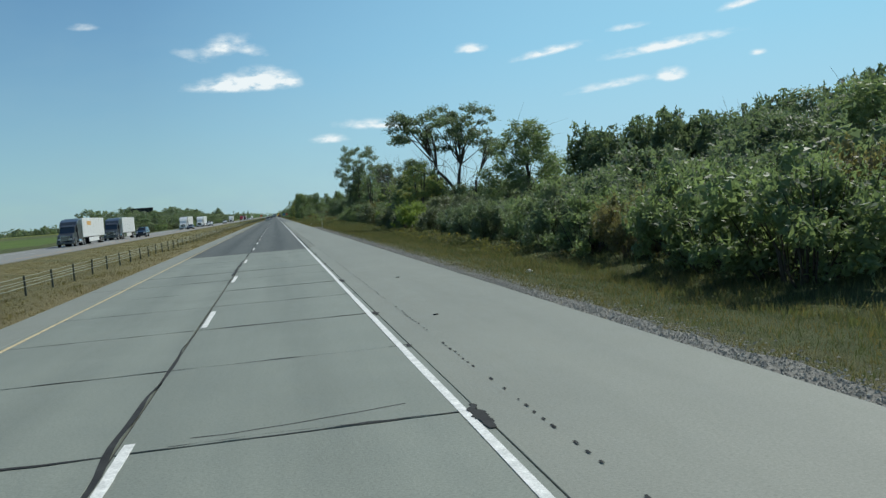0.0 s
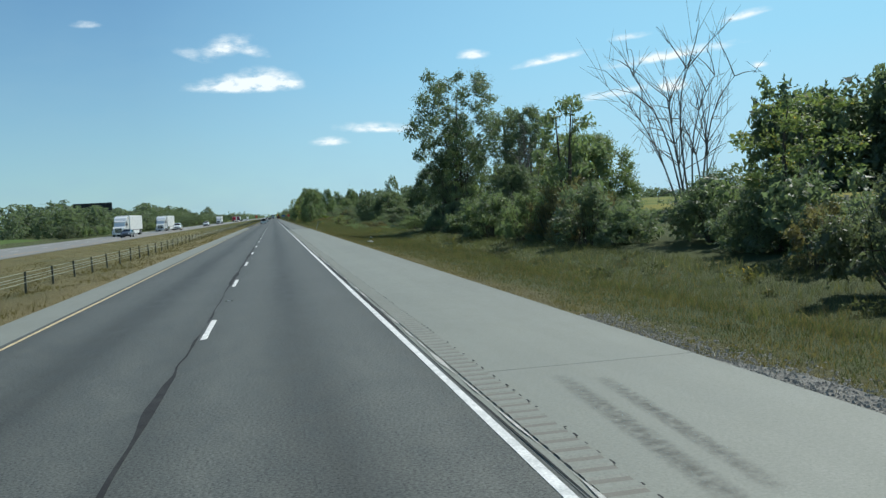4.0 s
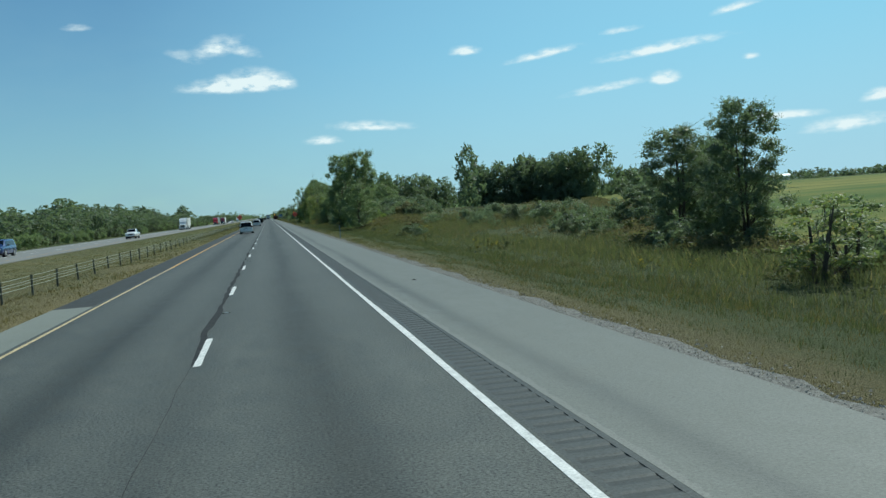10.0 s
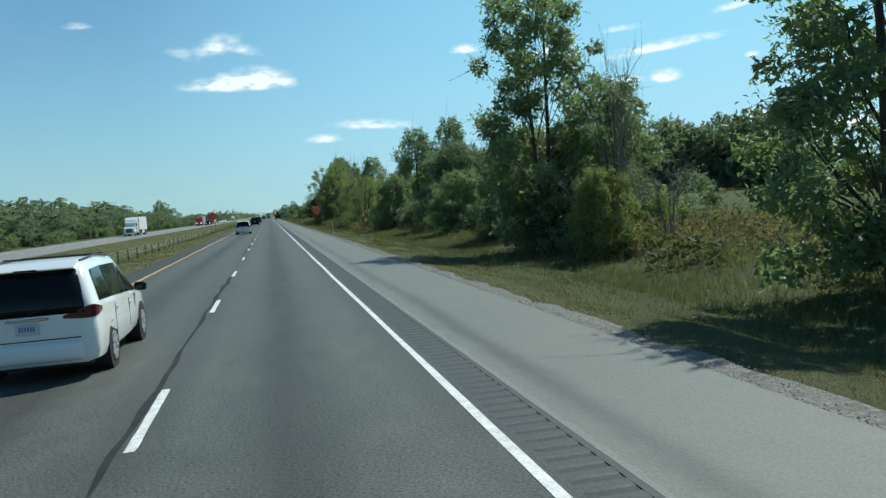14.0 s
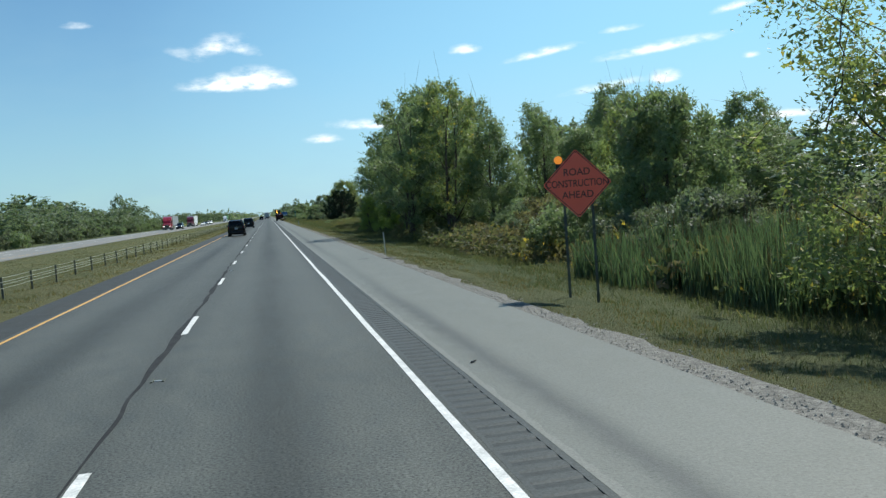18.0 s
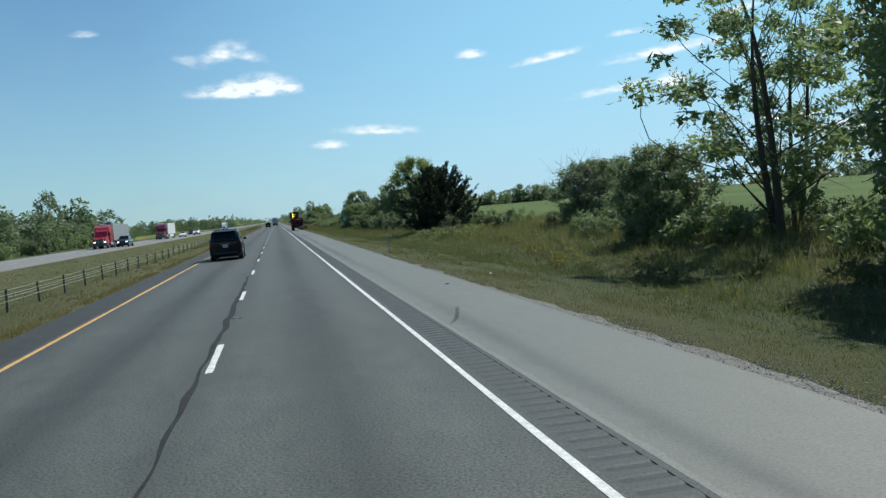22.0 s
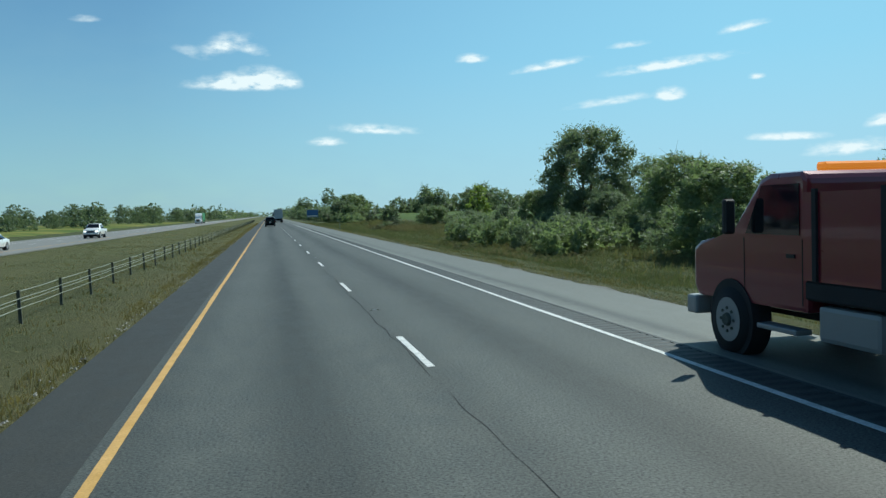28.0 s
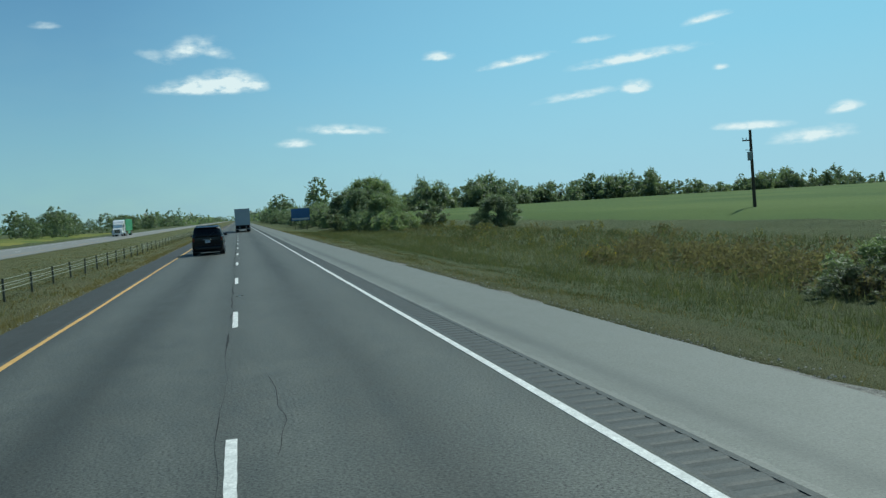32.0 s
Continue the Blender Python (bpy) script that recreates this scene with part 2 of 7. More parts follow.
def ground_skin():
    m, ns, ls, b = blank("grass_ground")
    geo = ns.new("ShaderNodeNewGeometry")
    sx = ns.new("ShaderNodeSeparateXYZ")
    ls.new(geo.outputs["Position"], sx.inputs[0])
    n1 = nramp(m, nnoise(m, 0.22, 5), 0.3, 0.7)
    n2 = nramp(m, nnoise(m, 2.5, 4), 0.25, 0.75)
    n3 = nramp(m, nnoise(m, 28, 4, rough=0.7), 0.3, 0.72)
    green = nmix(m, n1, (0.06, 0.086, 0.036), (0.098, 0.116, 0.052))
    green = nmix(m, nmath(m, "MULTIPLY", n2, 0.5), green, (0.112, 0.108, 0.05))
    # dry strip along the pavement edges
    ax = nmath(m, "ABSOLUTE", nmath(m, "ADD", sx.outputs[0], -0.8))
    edge = nmath(m, "ADD", ax, nmath(m, "MULTIPLY_ADD", nnoise(m, 0.5, 4), 2.4, -1.2))
    dry = nmath(m, "SUBTRACT", 1.0, nramp(m, edge, 6.4, 8.6), clamp=True)
    early = nmath(m, "SUBTRACT", 1.0, nramp(m, nmath(m, "ADD", sx.outputs[1], nmath(m, "MULTIPLY", sx.outputs[0], 0.5)), 300, 420), clamp=True)
    col = nmix(m, nmath(m, "MULTIPLY", dry, nmath(m, "MULTIPLY_ADD", early, 0.55, 0.22)), green, (0.185, 0.155, 0.082))
    median = nmath(m, "MULTIPLY", nmath(m, "LESS_THAN", sx.outputs[0], -5.0), nmath(m, "GREATER_THAN", sx.outputs[0], -21.0))
    col = nmix(m, nmath(m, "MULTIPLY", nmath(m, "MULTIPLY", median, nmath(m, "MULTIPLY_ADD", early, 0.66, 0.34)), nmath(m, "MULTIPLY_ADD", n1, 0.4, 0.4)), col, (0.215, 0.182, 0.092))
    rgb = ns.new("ShaderNodeCombineXYZ")
    g = nmath(m, "MULTIPLY_ADD", n3, 1.15, 0.4)
    for i in range(3):
        ls.new(g, rgb.inputs[i])
    ls.new(nmix(m, 1.0, col, rgb.outputs[0], "MULTIPLY"), b.inputs["Base Color"])
    b.inputs["Roughness"].default_value, b.inputs["Specular IOR Level"].default_value = 0.95, 0.1
    nbump(m, b, n3, 0.8, 0.05)
    return m


ASPHALT = road_skin("worn_asphalt", (0.098, 0.105, 0.094), (0.038, 0.041, 0.037), (0.12, 0.127, 0.114), oil=0.92, grain=1.7, bands=0.42)
SHOULDER = road_skin("pale_asphalt", (0.162, 0.17, 0.151), (0.122, 0.129, 0.117), (0.19, 0.197, 0.174), lanes=False, streak=4.66, grain=0.5, bands=0.45)
INNER = road_skin("inner_asphalt", (0.047, 0.047, 0.041), (0.034, 0.035, 0.031), (0.072, 0.071, 0.062), lanes=False, grain=0.9)
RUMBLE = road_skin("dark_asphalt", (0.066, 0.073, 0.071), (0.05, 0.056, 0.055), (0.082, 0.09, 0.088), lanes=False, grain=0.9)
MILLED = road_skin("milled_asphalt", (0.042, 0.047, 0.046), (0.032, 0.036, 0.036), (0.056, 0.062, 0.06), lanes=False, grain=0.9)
CONCRETE = road_skin("lane_concrete", (0.2, 0.22, 0.189), (0.124, 0.138, 0.119), (0.24, 0.26, 0.221), oil=0.5, grain=0.42, bands=0.75)
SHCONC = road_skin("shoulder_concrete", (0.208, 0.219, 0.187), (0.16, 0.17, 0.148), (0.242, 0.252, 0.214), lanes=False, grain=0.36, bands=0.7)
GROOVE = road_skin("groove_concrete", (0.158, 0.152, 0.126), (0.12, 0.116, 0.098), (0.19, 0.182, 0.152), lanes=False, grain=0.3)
FARROAD = road_skin("far_concrete", (0.225, 0.222, 0.205), (0.18, 0.18, 0.17), (0.26, 0.255, 0.235), lanes=False, grain=0.25)
TAR = surf("joint_tar", (0.018, 0.019, 0.02), (0.036, 0.037, 0.037), 3, 60, 0.85, 0.2, spec=0.2)
WHITE = surf("road_paint_white", (0.5, 0.51, 0.49), (0.76, 0.76, 0.73), 5, 38, 0.7, 0.15, 0.5)
YELLOW = surf("road_paint_yellow", (0.5, 0.29, 0.075), (0.62, 0.38, 0.13), 2.5, 45, 0.75, 0.15, 0.35)
PALEYELLOW = surf("faded_yellow_paint", (0.4, 0.32, 0.19), (0.58, 0.47, 0.27), 3, 45, 0.8, 0.15, 0.45)
GRAVEL = surf("gravel", (0.1, 0.096, 0.084), (0.22, 0.214, 0.19), 9, 30, 0.95, 0.9, 0.95)
STONE = surf("crushed_stone", (0.15, 0.144, 0.124), (0.46, 0.435, 0.37), 22, 30, 0.95, 0.3, 0.3)
GROUND = ground_skin()
BARK = surf("bark", (0.06, 0.05, 0.038), (0.12, 0.1, 0.08), 2, 18, 0.95, 0.8, 0.5, stretch=(4, 4, 0.6))
DEADWOOD = surf("grey_twigs", (0.16, 0.145, 0.125), (0.24, 0.22, 0.19), 2, 20, 0.95, 0.5)
LEAF = leafy("leaf_green", (0.078, 0.104, 0.056), (0.138, 0.166, 0.086))
LEAFDARK = leafy("leaf_dark", (0.062, 0.082, 0.054), (0.108, 0.13, 0.08), gain=0.84)
LEAFYEL = leafy("leaf_yellowing", (0.085, 0.11, 0.045), (0.165, 0.185, 0.072), odd=((0.3, 0.24, 0.06), 0.93))
LEAFGREY = leafy("leaf_greyish", (0.078, 0.094, 0.06), (0.128, 0.144, 0.094), gain=0.6)
LEAFBRIGHT = leafy("leaf_bright", (0.1, 0.14, 0.035), (0.175, 0.21, 0.055), through_light=0.9)
LEAFBROWN = leafy("leaf_russet", (0.085, 0.08, 0.042), (0.145, 0.124, 0.062))
NEEDLE = leafy("needles", (0.0364, 0.0624, 0.039), (0.0715, 0.104, 0.0585), through_light=0.15, gain=0.5)
GRASSDRY = leafy("grass_dry", (0.12, 0.1, 0.04), (0.24, 0.192, 0.088), rough=0.8, through_light=0.7, gain=0.54)
GRASSMIX = leafy("grass_mixed", (0.072, 0.078, 0.034), (0.16, 0.148, 0.068), rough=0.8, through_light=0.7, gain=0.66, odd=((0.24, 0.195, 0.095), 0.78))
GRASSGREEN = leafy("grass_green", (0.058, 0.078, 0.032), (0.118, 0.13, 0.06), rough=0.8, through_light=0.7, gain=0.54, odd=((0.22, 0.18, 0.095), 0.87))
WEED = leafy("weeds", (0.062, 0.074, 0.036), (0.122, 0.124, 0.062), rough=0.8, odd=((0.22, 0.18, 0.09), 0.92), gain=0.58)
GOLDEN = leafy("goldenrod", (0.075, 0.085, 0.036), (0.14, 0.13, 0.055), rough=0.8, odd=((0.34, 0.25, 0.05), 0.91), gain=0.58)
RUSH = leafy("brown_rushes", (0.092, 0.08, 0.046), (0.175, 0.146, 0.082), rough=0.85, gain=0.6)
REED = leafy("green_reeds", (0.045, 0.075, 0.042), (0.085, 0.118, 0.066), rough=0.7, odd=((0.22, 0.19, 0.12), 0.94), gain=0.58)


def crop_skin(name, green, ripe):
    """A crop ripening unevenly, in long bands across the field."""
    m, ns, ls, b = blank(name)
    bands = nramp(m, nnoise(m, 0.034, 3, (0.16, 1, 1)), 0.42, 0.6)
    streaks = nramp(m, nnoise(m, 0.2, 4, (0.1, 1, 1)), 0.35, 0.7)
    col = nmix(m, nmath(m, "MULTIPLY_ADD", streaks, 0.4, nmath(m, "MULTIPLY", bands, 0.7), clamp=True), green, ripe)
    grain = nnoise(m, 7, 4)
    col = nmix(m, nmath(m, "MULTIPLY", nramp(m, grain, 0.45, 0.75), 0.5), col, tuple(v * 0.55 for v in green))
    ls.new(col, b.inputs["Base Color"])
    b.inputs["Roughness"].default_value, b.inputs["Specular IOR Level"].default_value = 0.95, 0.1
    nbump(m, b, grain, 0.9)
    return m


FIELDYEL = crop_skin("ripening_crop", (0.072, 0.125, 0.03), (0.235, 0.215, 0.055))
FIELDGRN = surf("green_crop", (0.06, 0.104, 0.028), (0.11, 0.148, 0.04), 0.05, 9, 0.95, 0.9, 0.55, stretch=(1, 0.3, 1), spec=0.1)
STEELPOST = surf("barrier_post", (0.07, 0.08, 0.065), (0.12, 0.13, 0.11), 4, 30, 0.7, 0.1, metal=0.3)
CABLE = plain("galvanised_cable", (0.3, 0.33, 0.26), 0.55, 0.3)
WHITEPL = plain("white_plastic", (0.72, 0.72, 0.7), 0.5)
BLUEPL = plain("blue_plastic", (0.07, 0.17, 0.36), 0.5)
GREENSIGN = plain("sign_green", (0.015, 0.16, 0.1), 0.45)
ORANGE = plain("sign_orange", (1.0, 0.15, 0.085), 0.4, var=0.04)
BLACK = plain("matt_black", (0.02, 0.02, 0.02), 0.6)
AMBER = glow("amber_lens", (1.0, 0.3, 0.03), 0.5)
ARROWLAMP = glow("arrow_lamp", (1.0, 0.55, 0.06), 3.0)
HEADLAMP = glow("lit_headlamp", (1.0, 0.95, 0.85), 2.2)
RUBBER = plain("rubber", (0.02, 0.02, 0.021), 0.85)
RIM = plain("alloy", (0.62, 0.62, 0.63), 0.35, 0.45)
CHROME = plain("chrome", (0.75, 0.76, 0.78), 0.15, 1.0)
GLASS = plain("tinted_glass", (0.012, 0.015, 0.018), 0.05, 0.0, 0.0, 0.5)
REARGLASS = plain("privacy_glass", (0.006, 0.007, 0.009), 0.12, 0.0, 0.0, 0.25)
FADED = plain("faded_orange", (0.12, 0.026, 0.02), 0.6)
TAIL = plain("tail_lens", (0.1, 0.004, 0.007), 0.2, coat=0.5)
CLEARLENS = plain("lamp_lens", (0.7, 0.7, 0.7), 0.15, coat=0.5)
PLATE = plain("plate_white", (0.6, 0.63, 0.66), 0.4)
PLATEINK = plain("plate_ink", (0.1, 0.12, 0.25), 0.5)
UNDER = plain("underbody", (0.018, 0.018, 0.02), 0.8)
P_WHITE = plain("paint_white", (0.86, 0.865, 0.84), 0.25, 0.0, 0.8, var=0.05)
P_BLACK = plain("paint_black", (0.006, 0.008, 0.011), 0.24, 0.0, 0.15, 0.25)
P_GREY = plain("paint_grey", (0.09, 0.1, 0.115), 0.3, 0.4, 0.8)
P_BLUE = plain("paint_blue", (0.03, 0.06, 0.17), 0.25, 0.2, 0.8)
P_NAVY = plain("paint_navy", (0.02, 0.035, 0.06), 0.25, 0.3, 0.8)
P_RED = plain("paint_red", (0.5, 0.03, 0.05), 0.28, 0.1, 0.8)
P_MAROON = plain("paint_maroon", (0.2, 0.02, 0.035), 0.3, 0.2, 0.8)
P_GREEN = plain("paint_green", (0.03, 0.28, 0.1), 0.4, 0.0, 0.3)
P_TEAL = plain("paint_pale_grey", (0.42, 0.46, 0.48), 0.45)
P_TRAILER = plain("trailer_white", (0.76, 0.77, 0.75), 0.45, 0.0, 0.2)
P_TRAILGREY = plain("trailer_grey", (0.3, 0.31, 0.31), 0.45, 0.2)
P_ROOF = plain("metal_roofing", (0.55, 0.57, 0.58), 0.4, 0.3)
POLEWOOD = surf("creosoted_pole", (0.05, 0.04, 0.03), (0.1, 0.08, 0.06), 2, 20, 0.9, 0.5, stretch=(5, 5, 0.5))


# ---- mesh helpers ----
def raw_mesh(name, verts, faces, material):
    """A mesh from arrays; faces is an (n, k) array."""
    me = bpy.data.meshes.new(name)
    verts, faces = np.asarray(verts, dtype=np.float32), np.asarray(faces, dtype=np.int32)
    n, k = faces.shape
    me.vertices.add(len(verts))
    me.vertices.foreach_set("co", verts.ravel())
    me.loops.add(n * k)
    me.loops.foreach_set("vertex_index", faces.ravel())
    me.polygons.add(n)
    me.polygons.foreach_set("loop_start", np.arange(0, n * k, k, dtype=np.int32))
    me.polygons.foreach_set("loop_total", np.full(n, k, dtype=np.int32))
    me.materials.append(material)
    me.update(calc_edges=True)
    me.shade_flat()
    return me


def part(name, bm, material, parent=None, label="", smooth=False):
    me = bpy.data.meshes.new(name)
    bmesh.ops.recalc_face_normals(bm, faces=bm.faces)
    bm.to_mesh(me)
    bm.free()
    me.materials.append(material)
    if smooth:
        me.shade_smooth()
    ob = new(name, me)
    ob.parent = parent
    return tagged(ob, label)


def box(x0, x1, y0, y1, z0, z1, bevel=0.0, segs=1):
    bm = bmesh.new()
    bmesh.ops.create_cube(bm, size=1, matrix=Matrix.LocRotScale(((x0 + x1) / 2, (y0 + y1) / 2, (z0 + z1) / 2), None, (x1 - x0, y1 - y0, z1 - z0)))
    if bevel:
        bmesh.ops.bevel(bm, geom=bm.edges[:], offset=bevel, segments=segs, affect="EDGES", profile=0.6)
    return bm


def join(*bms):
    out = bms[0]
    for b in bms[1:]:
        me = bpy.data.meshes.new("tmp")
        b.to_mesh(me)
        b.free()
        out.from_mesh(me)
        bpy.data.meshes.remove(me)
    return out


def cyl(p, q, r0, r1=None, n=12):
    bm = bmesh.new()
    p, q = Vector(p), Vector(q)
    d = q - p
    m = Matrix.Translation((p + q) / 2) @ d.to_track_quat("Z", "Y").to_matrix().to_4x4()
    bmesh.ops.create_cone(bm, cap_ends=True, segments=n, radius1=r0, radius2=r0 if r1 is None else r1, depth=d.length, matrix=m)
    return bm


def prism(pts, x0, x1, bevel=0.0):
    """The outline pts (y, z) drawn out from x0 to x1."""
    bm = bmesh.new()
    a = [bm.verts.new((x0, y, z)) for y, z in pts]
    b = [bm.verts.new((x1, y, z)) for y, z in pts]
    bm.faces.new(a), bm.faces.new(b[::-1])
    for i in range(len(pts)):
        j = (i + 1) % len(pts)
        bm.faces.new((a[i], b[i], b[j], a[j]))
    if bevel:
        bmesh.ops.bevel(bm, geom=bm.edges[:], offset=bevel, segments=2, affect="EDGES", profile=0.6)
    return bm


def slab4(a, b, c, d, thick):
    """A thin panel on four corners, thickened along its normal."""
    a, b, c, d = (Vector(v) for v in (a, b, c, d))
    n = (b - a).cross(d - a).normalized() * thick
    bm = bmesh.new()
    lo = [bm.verts.new(v) for v in (a, b, c, d)]
    hi = [bm.verts.new(v + n) for v in (a, b, c, d)]
    bm.faces.new(lo[::-1]), bm.faces.new(hi)
    for i in range(4):
        j = (i + 1) % 4
        bm.faces.new((lo[i], lo[j], hi[j], hi[i]))
    return bm


def strip(name, xs0, xs1, ys, z, material, thick=0.0):
    """A ribbon along the road between the edges xs0 and xs1."""
    ys = np.asarray(ys, float)
    n = len(ys)
    xs0, xs1, z = np.broadcast_to(xs0, n), np.broadcast_to(xs1, n), np.broadcast_to(z, n)
    v = np.concatenate([np.stack([xs0, ys, z], 1), np.stack([xs1, ys, z], 1)])
    i = np.arange(n - 1)
    f = np.stack([i, i + n, i + n + 1, i + 1], 1)
    if thick:
        low = v.copy()
        low[:, 2] -= thick
        m = 2 * n
        sides = [np.stack([i + n, i + n + m, i + n + 1 + m, i + n + 1], 1), np.stack([i, i + 1, i + 1 + m, i + m], 1)]
        ends = np.array([[0, m, n + m, n], [n - 1, 2 * n - 1, 2 * n - 1 + m, n - 1 + m]])
        v, f = np.concatenate([v, low]), np.concatenate([f, *sides, ends])
    return raw_mesh(name, v, f, material)


def text_part(body, size, material, parent, m, name="lettering"):
    cu = bpy.data.curves.new("text", "FONT")
    cu.body, cu.size, cu.extrude, cu.align_x, cu.align_y = body, size, 0.002, "CENTER", "CENTER"
    tmp = bpy.data.objects.new("text", cu)
    scene.collection.objects.link(tmp)
    me = bpy.data.meshes.new_from_object(tmp.evaluated_get(bpy.context.evaluated_depsgraph_get()))
    bpy.data.objects.remove(tmp)
    me.materials.clear()
    me.materials.append(material)
    ob = new(name, me)
    ob.parent, ob.matrix_local = parent, m
    return ob


# ---- the lie of the land ----
GX = [-4000, -600, -60, -45, -36, -33.4, -33.3, -20.9, -20.8, -17, -14, -11, -8.0, -5.1, -5.0, 6.5, 6.6, 7.3, 9.5, 12.5, 15, 20, 30, 60, 400, 4000]
GZ = [0, 0, 0.2, 0.0, -0.3, -0.08, -0.25, -0.25, -0.08, -0.4, -0.6, -0.4, -0.12, -0.06, -0.25, -0.25, -0.05, -0.08, -0.4, -0.75, -0.6, -0.3, 0.0, 0.2, 0.6, 0]


def gz(x):
    return np.interp(x, GX, GZ)


def hollow(x):
    """The wet hollow before the bean field."""
    return np.interp(x, [14, 19, 30, 42, 70], [0, -0.7, -0.9, -0.65, 0])


def land(x, y):
    return gz(x) + hollow(x) * np.interp(y, [218, 226, 338, 352], [0, 1, 1, 0])


gxs = np.array(sorted(set(GX + list(np.arange(-34, -5, 1.0)) + list(np.arange(7, 31, 0.75)) + [45, 90, 150, 250, -80, -120, -200, -350])))
gys = np.concatenate([[-2500, -600, -100], np.arange(-30, 1400, 4.0), [1500, 1700, 2000, 2600, 3400, 4800]])
VX, VY = np.meshgrid(gxs, gys)
VZ = land(VX, VY)
rg = np.random.default_rng(3)
rough_zone = (VX > 7.4) | ((VX < -5.2) & (VX > -20.5)) | (VX < -34)
VZ = VZ + np.where(rough_zone & (abs(VX) < 300), rg.normal(0, 0.035, VZ.shape), 0)
nx = len(gxs)
ii, jj = np.meshgrid(np.arange(len(gys) - 1), np.arange(nx - 1), indexing="ij")
q = (ii * nx + jj).ravel()
me = raw_mesh("ground", np.stack([VX.ravel(), VY.ravel(), VZ.ravel()], 1), np.stack([q, q + 1, q + nx + 1, q + nx], 1), GROUND)
me.shade_smooth()
tagged(new("ground", me), "mown roadside grass, green with dry tan patches", "ground", kind="structure")

# ---- carriageway ----
Y0, YJ, YS, YL, YEND = -40.0, 47.4, 248.2, 309.0, 3600.0
WX, YX, CX = 3.46, -3.74, -0.12
long_y = lambda a, b, s=6.0: np.concatenate([np.arange(a, min(b, 1300), s), np.arange(1300, b, 60), [b]]) if b > 1300 else np.append(np.arange(a, b, s), b)

road = tagged(new("road"), "two-lane motorway carriageway, worn grey asphalt after concrete slabs", "road", kind="structure")


def lay(name, mesh, parent=road, label=""):
    ob = new(name, mesh)
    ob.parent = parent
    return tagged(ob, label)


lay("asphalt_lane", strip("asphalt", -3.92, 3.56, long_y(YJ + 0.03, YEND), 0.0, ASPHALT, 0.2), label="worn grey asphalt with darker oil tracks")
lay("rumble_band", strip("band", 3.565, 3.62, long_y(YS + 0.03, YEND), -0.004, RUMBLE, 0.2), label="dark asphalt band beside the edge line")
lay("rumble_band", strip("band", 4.06, 4.13, long_y(YS + 0.03, YEND), -0.004, RUMBLE, 0.2), label="dark asphalt band along the shoulder")
lay("rumble_bed", strip("band", 3.61, 4.07, long_y(YS + 0.03, YEND), -0.03, RUMBLE, 0.1))
lay("asphalt_shoulder", strip("shoulder", 4.135, 6.5, long_y(YS + 0.03, YEND), -0.006, SHOULDER, 0.2), label="pale grey asphalt shoulder with a dusty sheen")
lay("left_shoulder", strip("lsh", -5.05, -3.925, long_y(YL, YEND), -0.005, INNER, 0.2), label="narrow dark asphalt inner shoulder")

# bedding under the slabs
lay("slab_bed", strip("bed", -5.05, 7.0, [Y0, YJ], -0.05, TAR, 0.15))
lay("shoulder_bed", strip("bed", 3.57, 7.0, [YJ, YS], -0.05, TAR, 0.15))
lay("inner_bed", strip("bed", -5.05, -3.93, [YJ, YL], -0.05, TAR, 0.15))
SLAB = 4.57


def slab_mesh(x0, x1, ln, mat_):
    bm = box(x0, x1, 0, ln, -0.18, 0.0)
    top = [e for e in bm.edges if all(v.co.z > -0.01 for v in e.verts)]
    bmesh.ops.bevel(bm, geom=top, offset=0.005, segments=1, affect="EDGES")
    me = bpy.data.meshes.new("slab")
    bm.to_mesh(me)
    bm.free()
    me.materials.append(mat_)
    return me


first = 2.7 - SLAB * 9
rs = random.Random(5)
lane_meshes = [slab_mesh(-3.92, -0.145, SLAB - 0.03, CONCRETE), slab_mesh(-0.095, 3.56, SLAB - 0.03, CONCRETE)]
k = 0
while first + k * SLAB < YJ - 0.3:
    y = first + k * SLAB
    for me in lane_meshes:
        if y + SLAB > YJ + 0.2:
            me = slab_mesh(min(v.co.x for v in me.vertices), max(v.co.x for v in me.vertices), YJ - y, CONCRETE)
        ob = lay("concrete_slab", me)
        ob.location = (0, y, rs.uniform(-0.004, 0.003))
    k += 1
sh_mesh = slab_mesh(3.575, 7.05, 18.274, SHCONC)
for k in range(16):
    y = YS - 18.28 * (16 - k)
    ob = lay("concrete_shoulder_slab", sh_mesh)
    ob.location = (0, y, rs.uniform(-0.006, -0.002))
li_mesh = slab_mesh(-5.05, -3.935, 9.134, SHCONC)
for k in range(37):
    ob = lay("inner_shoulder_slab", li_mesh)
    ob.location = (0, YL - 9.14 * (37 - k), rs.uniform(-0.006, -0.002))


def wobble(n, seed, amp, smooth=6):
    r = np.random.default_rng(seed).normal(0, 1, n + 4 * smooth)
    kern = np.hanning(2 * smooth + 1)
    r = np.convolve(r, kern / np.sqrt((kern ** 2).sum()), "same")[2 * smooth:2 * smooth + n]
    return r * amp


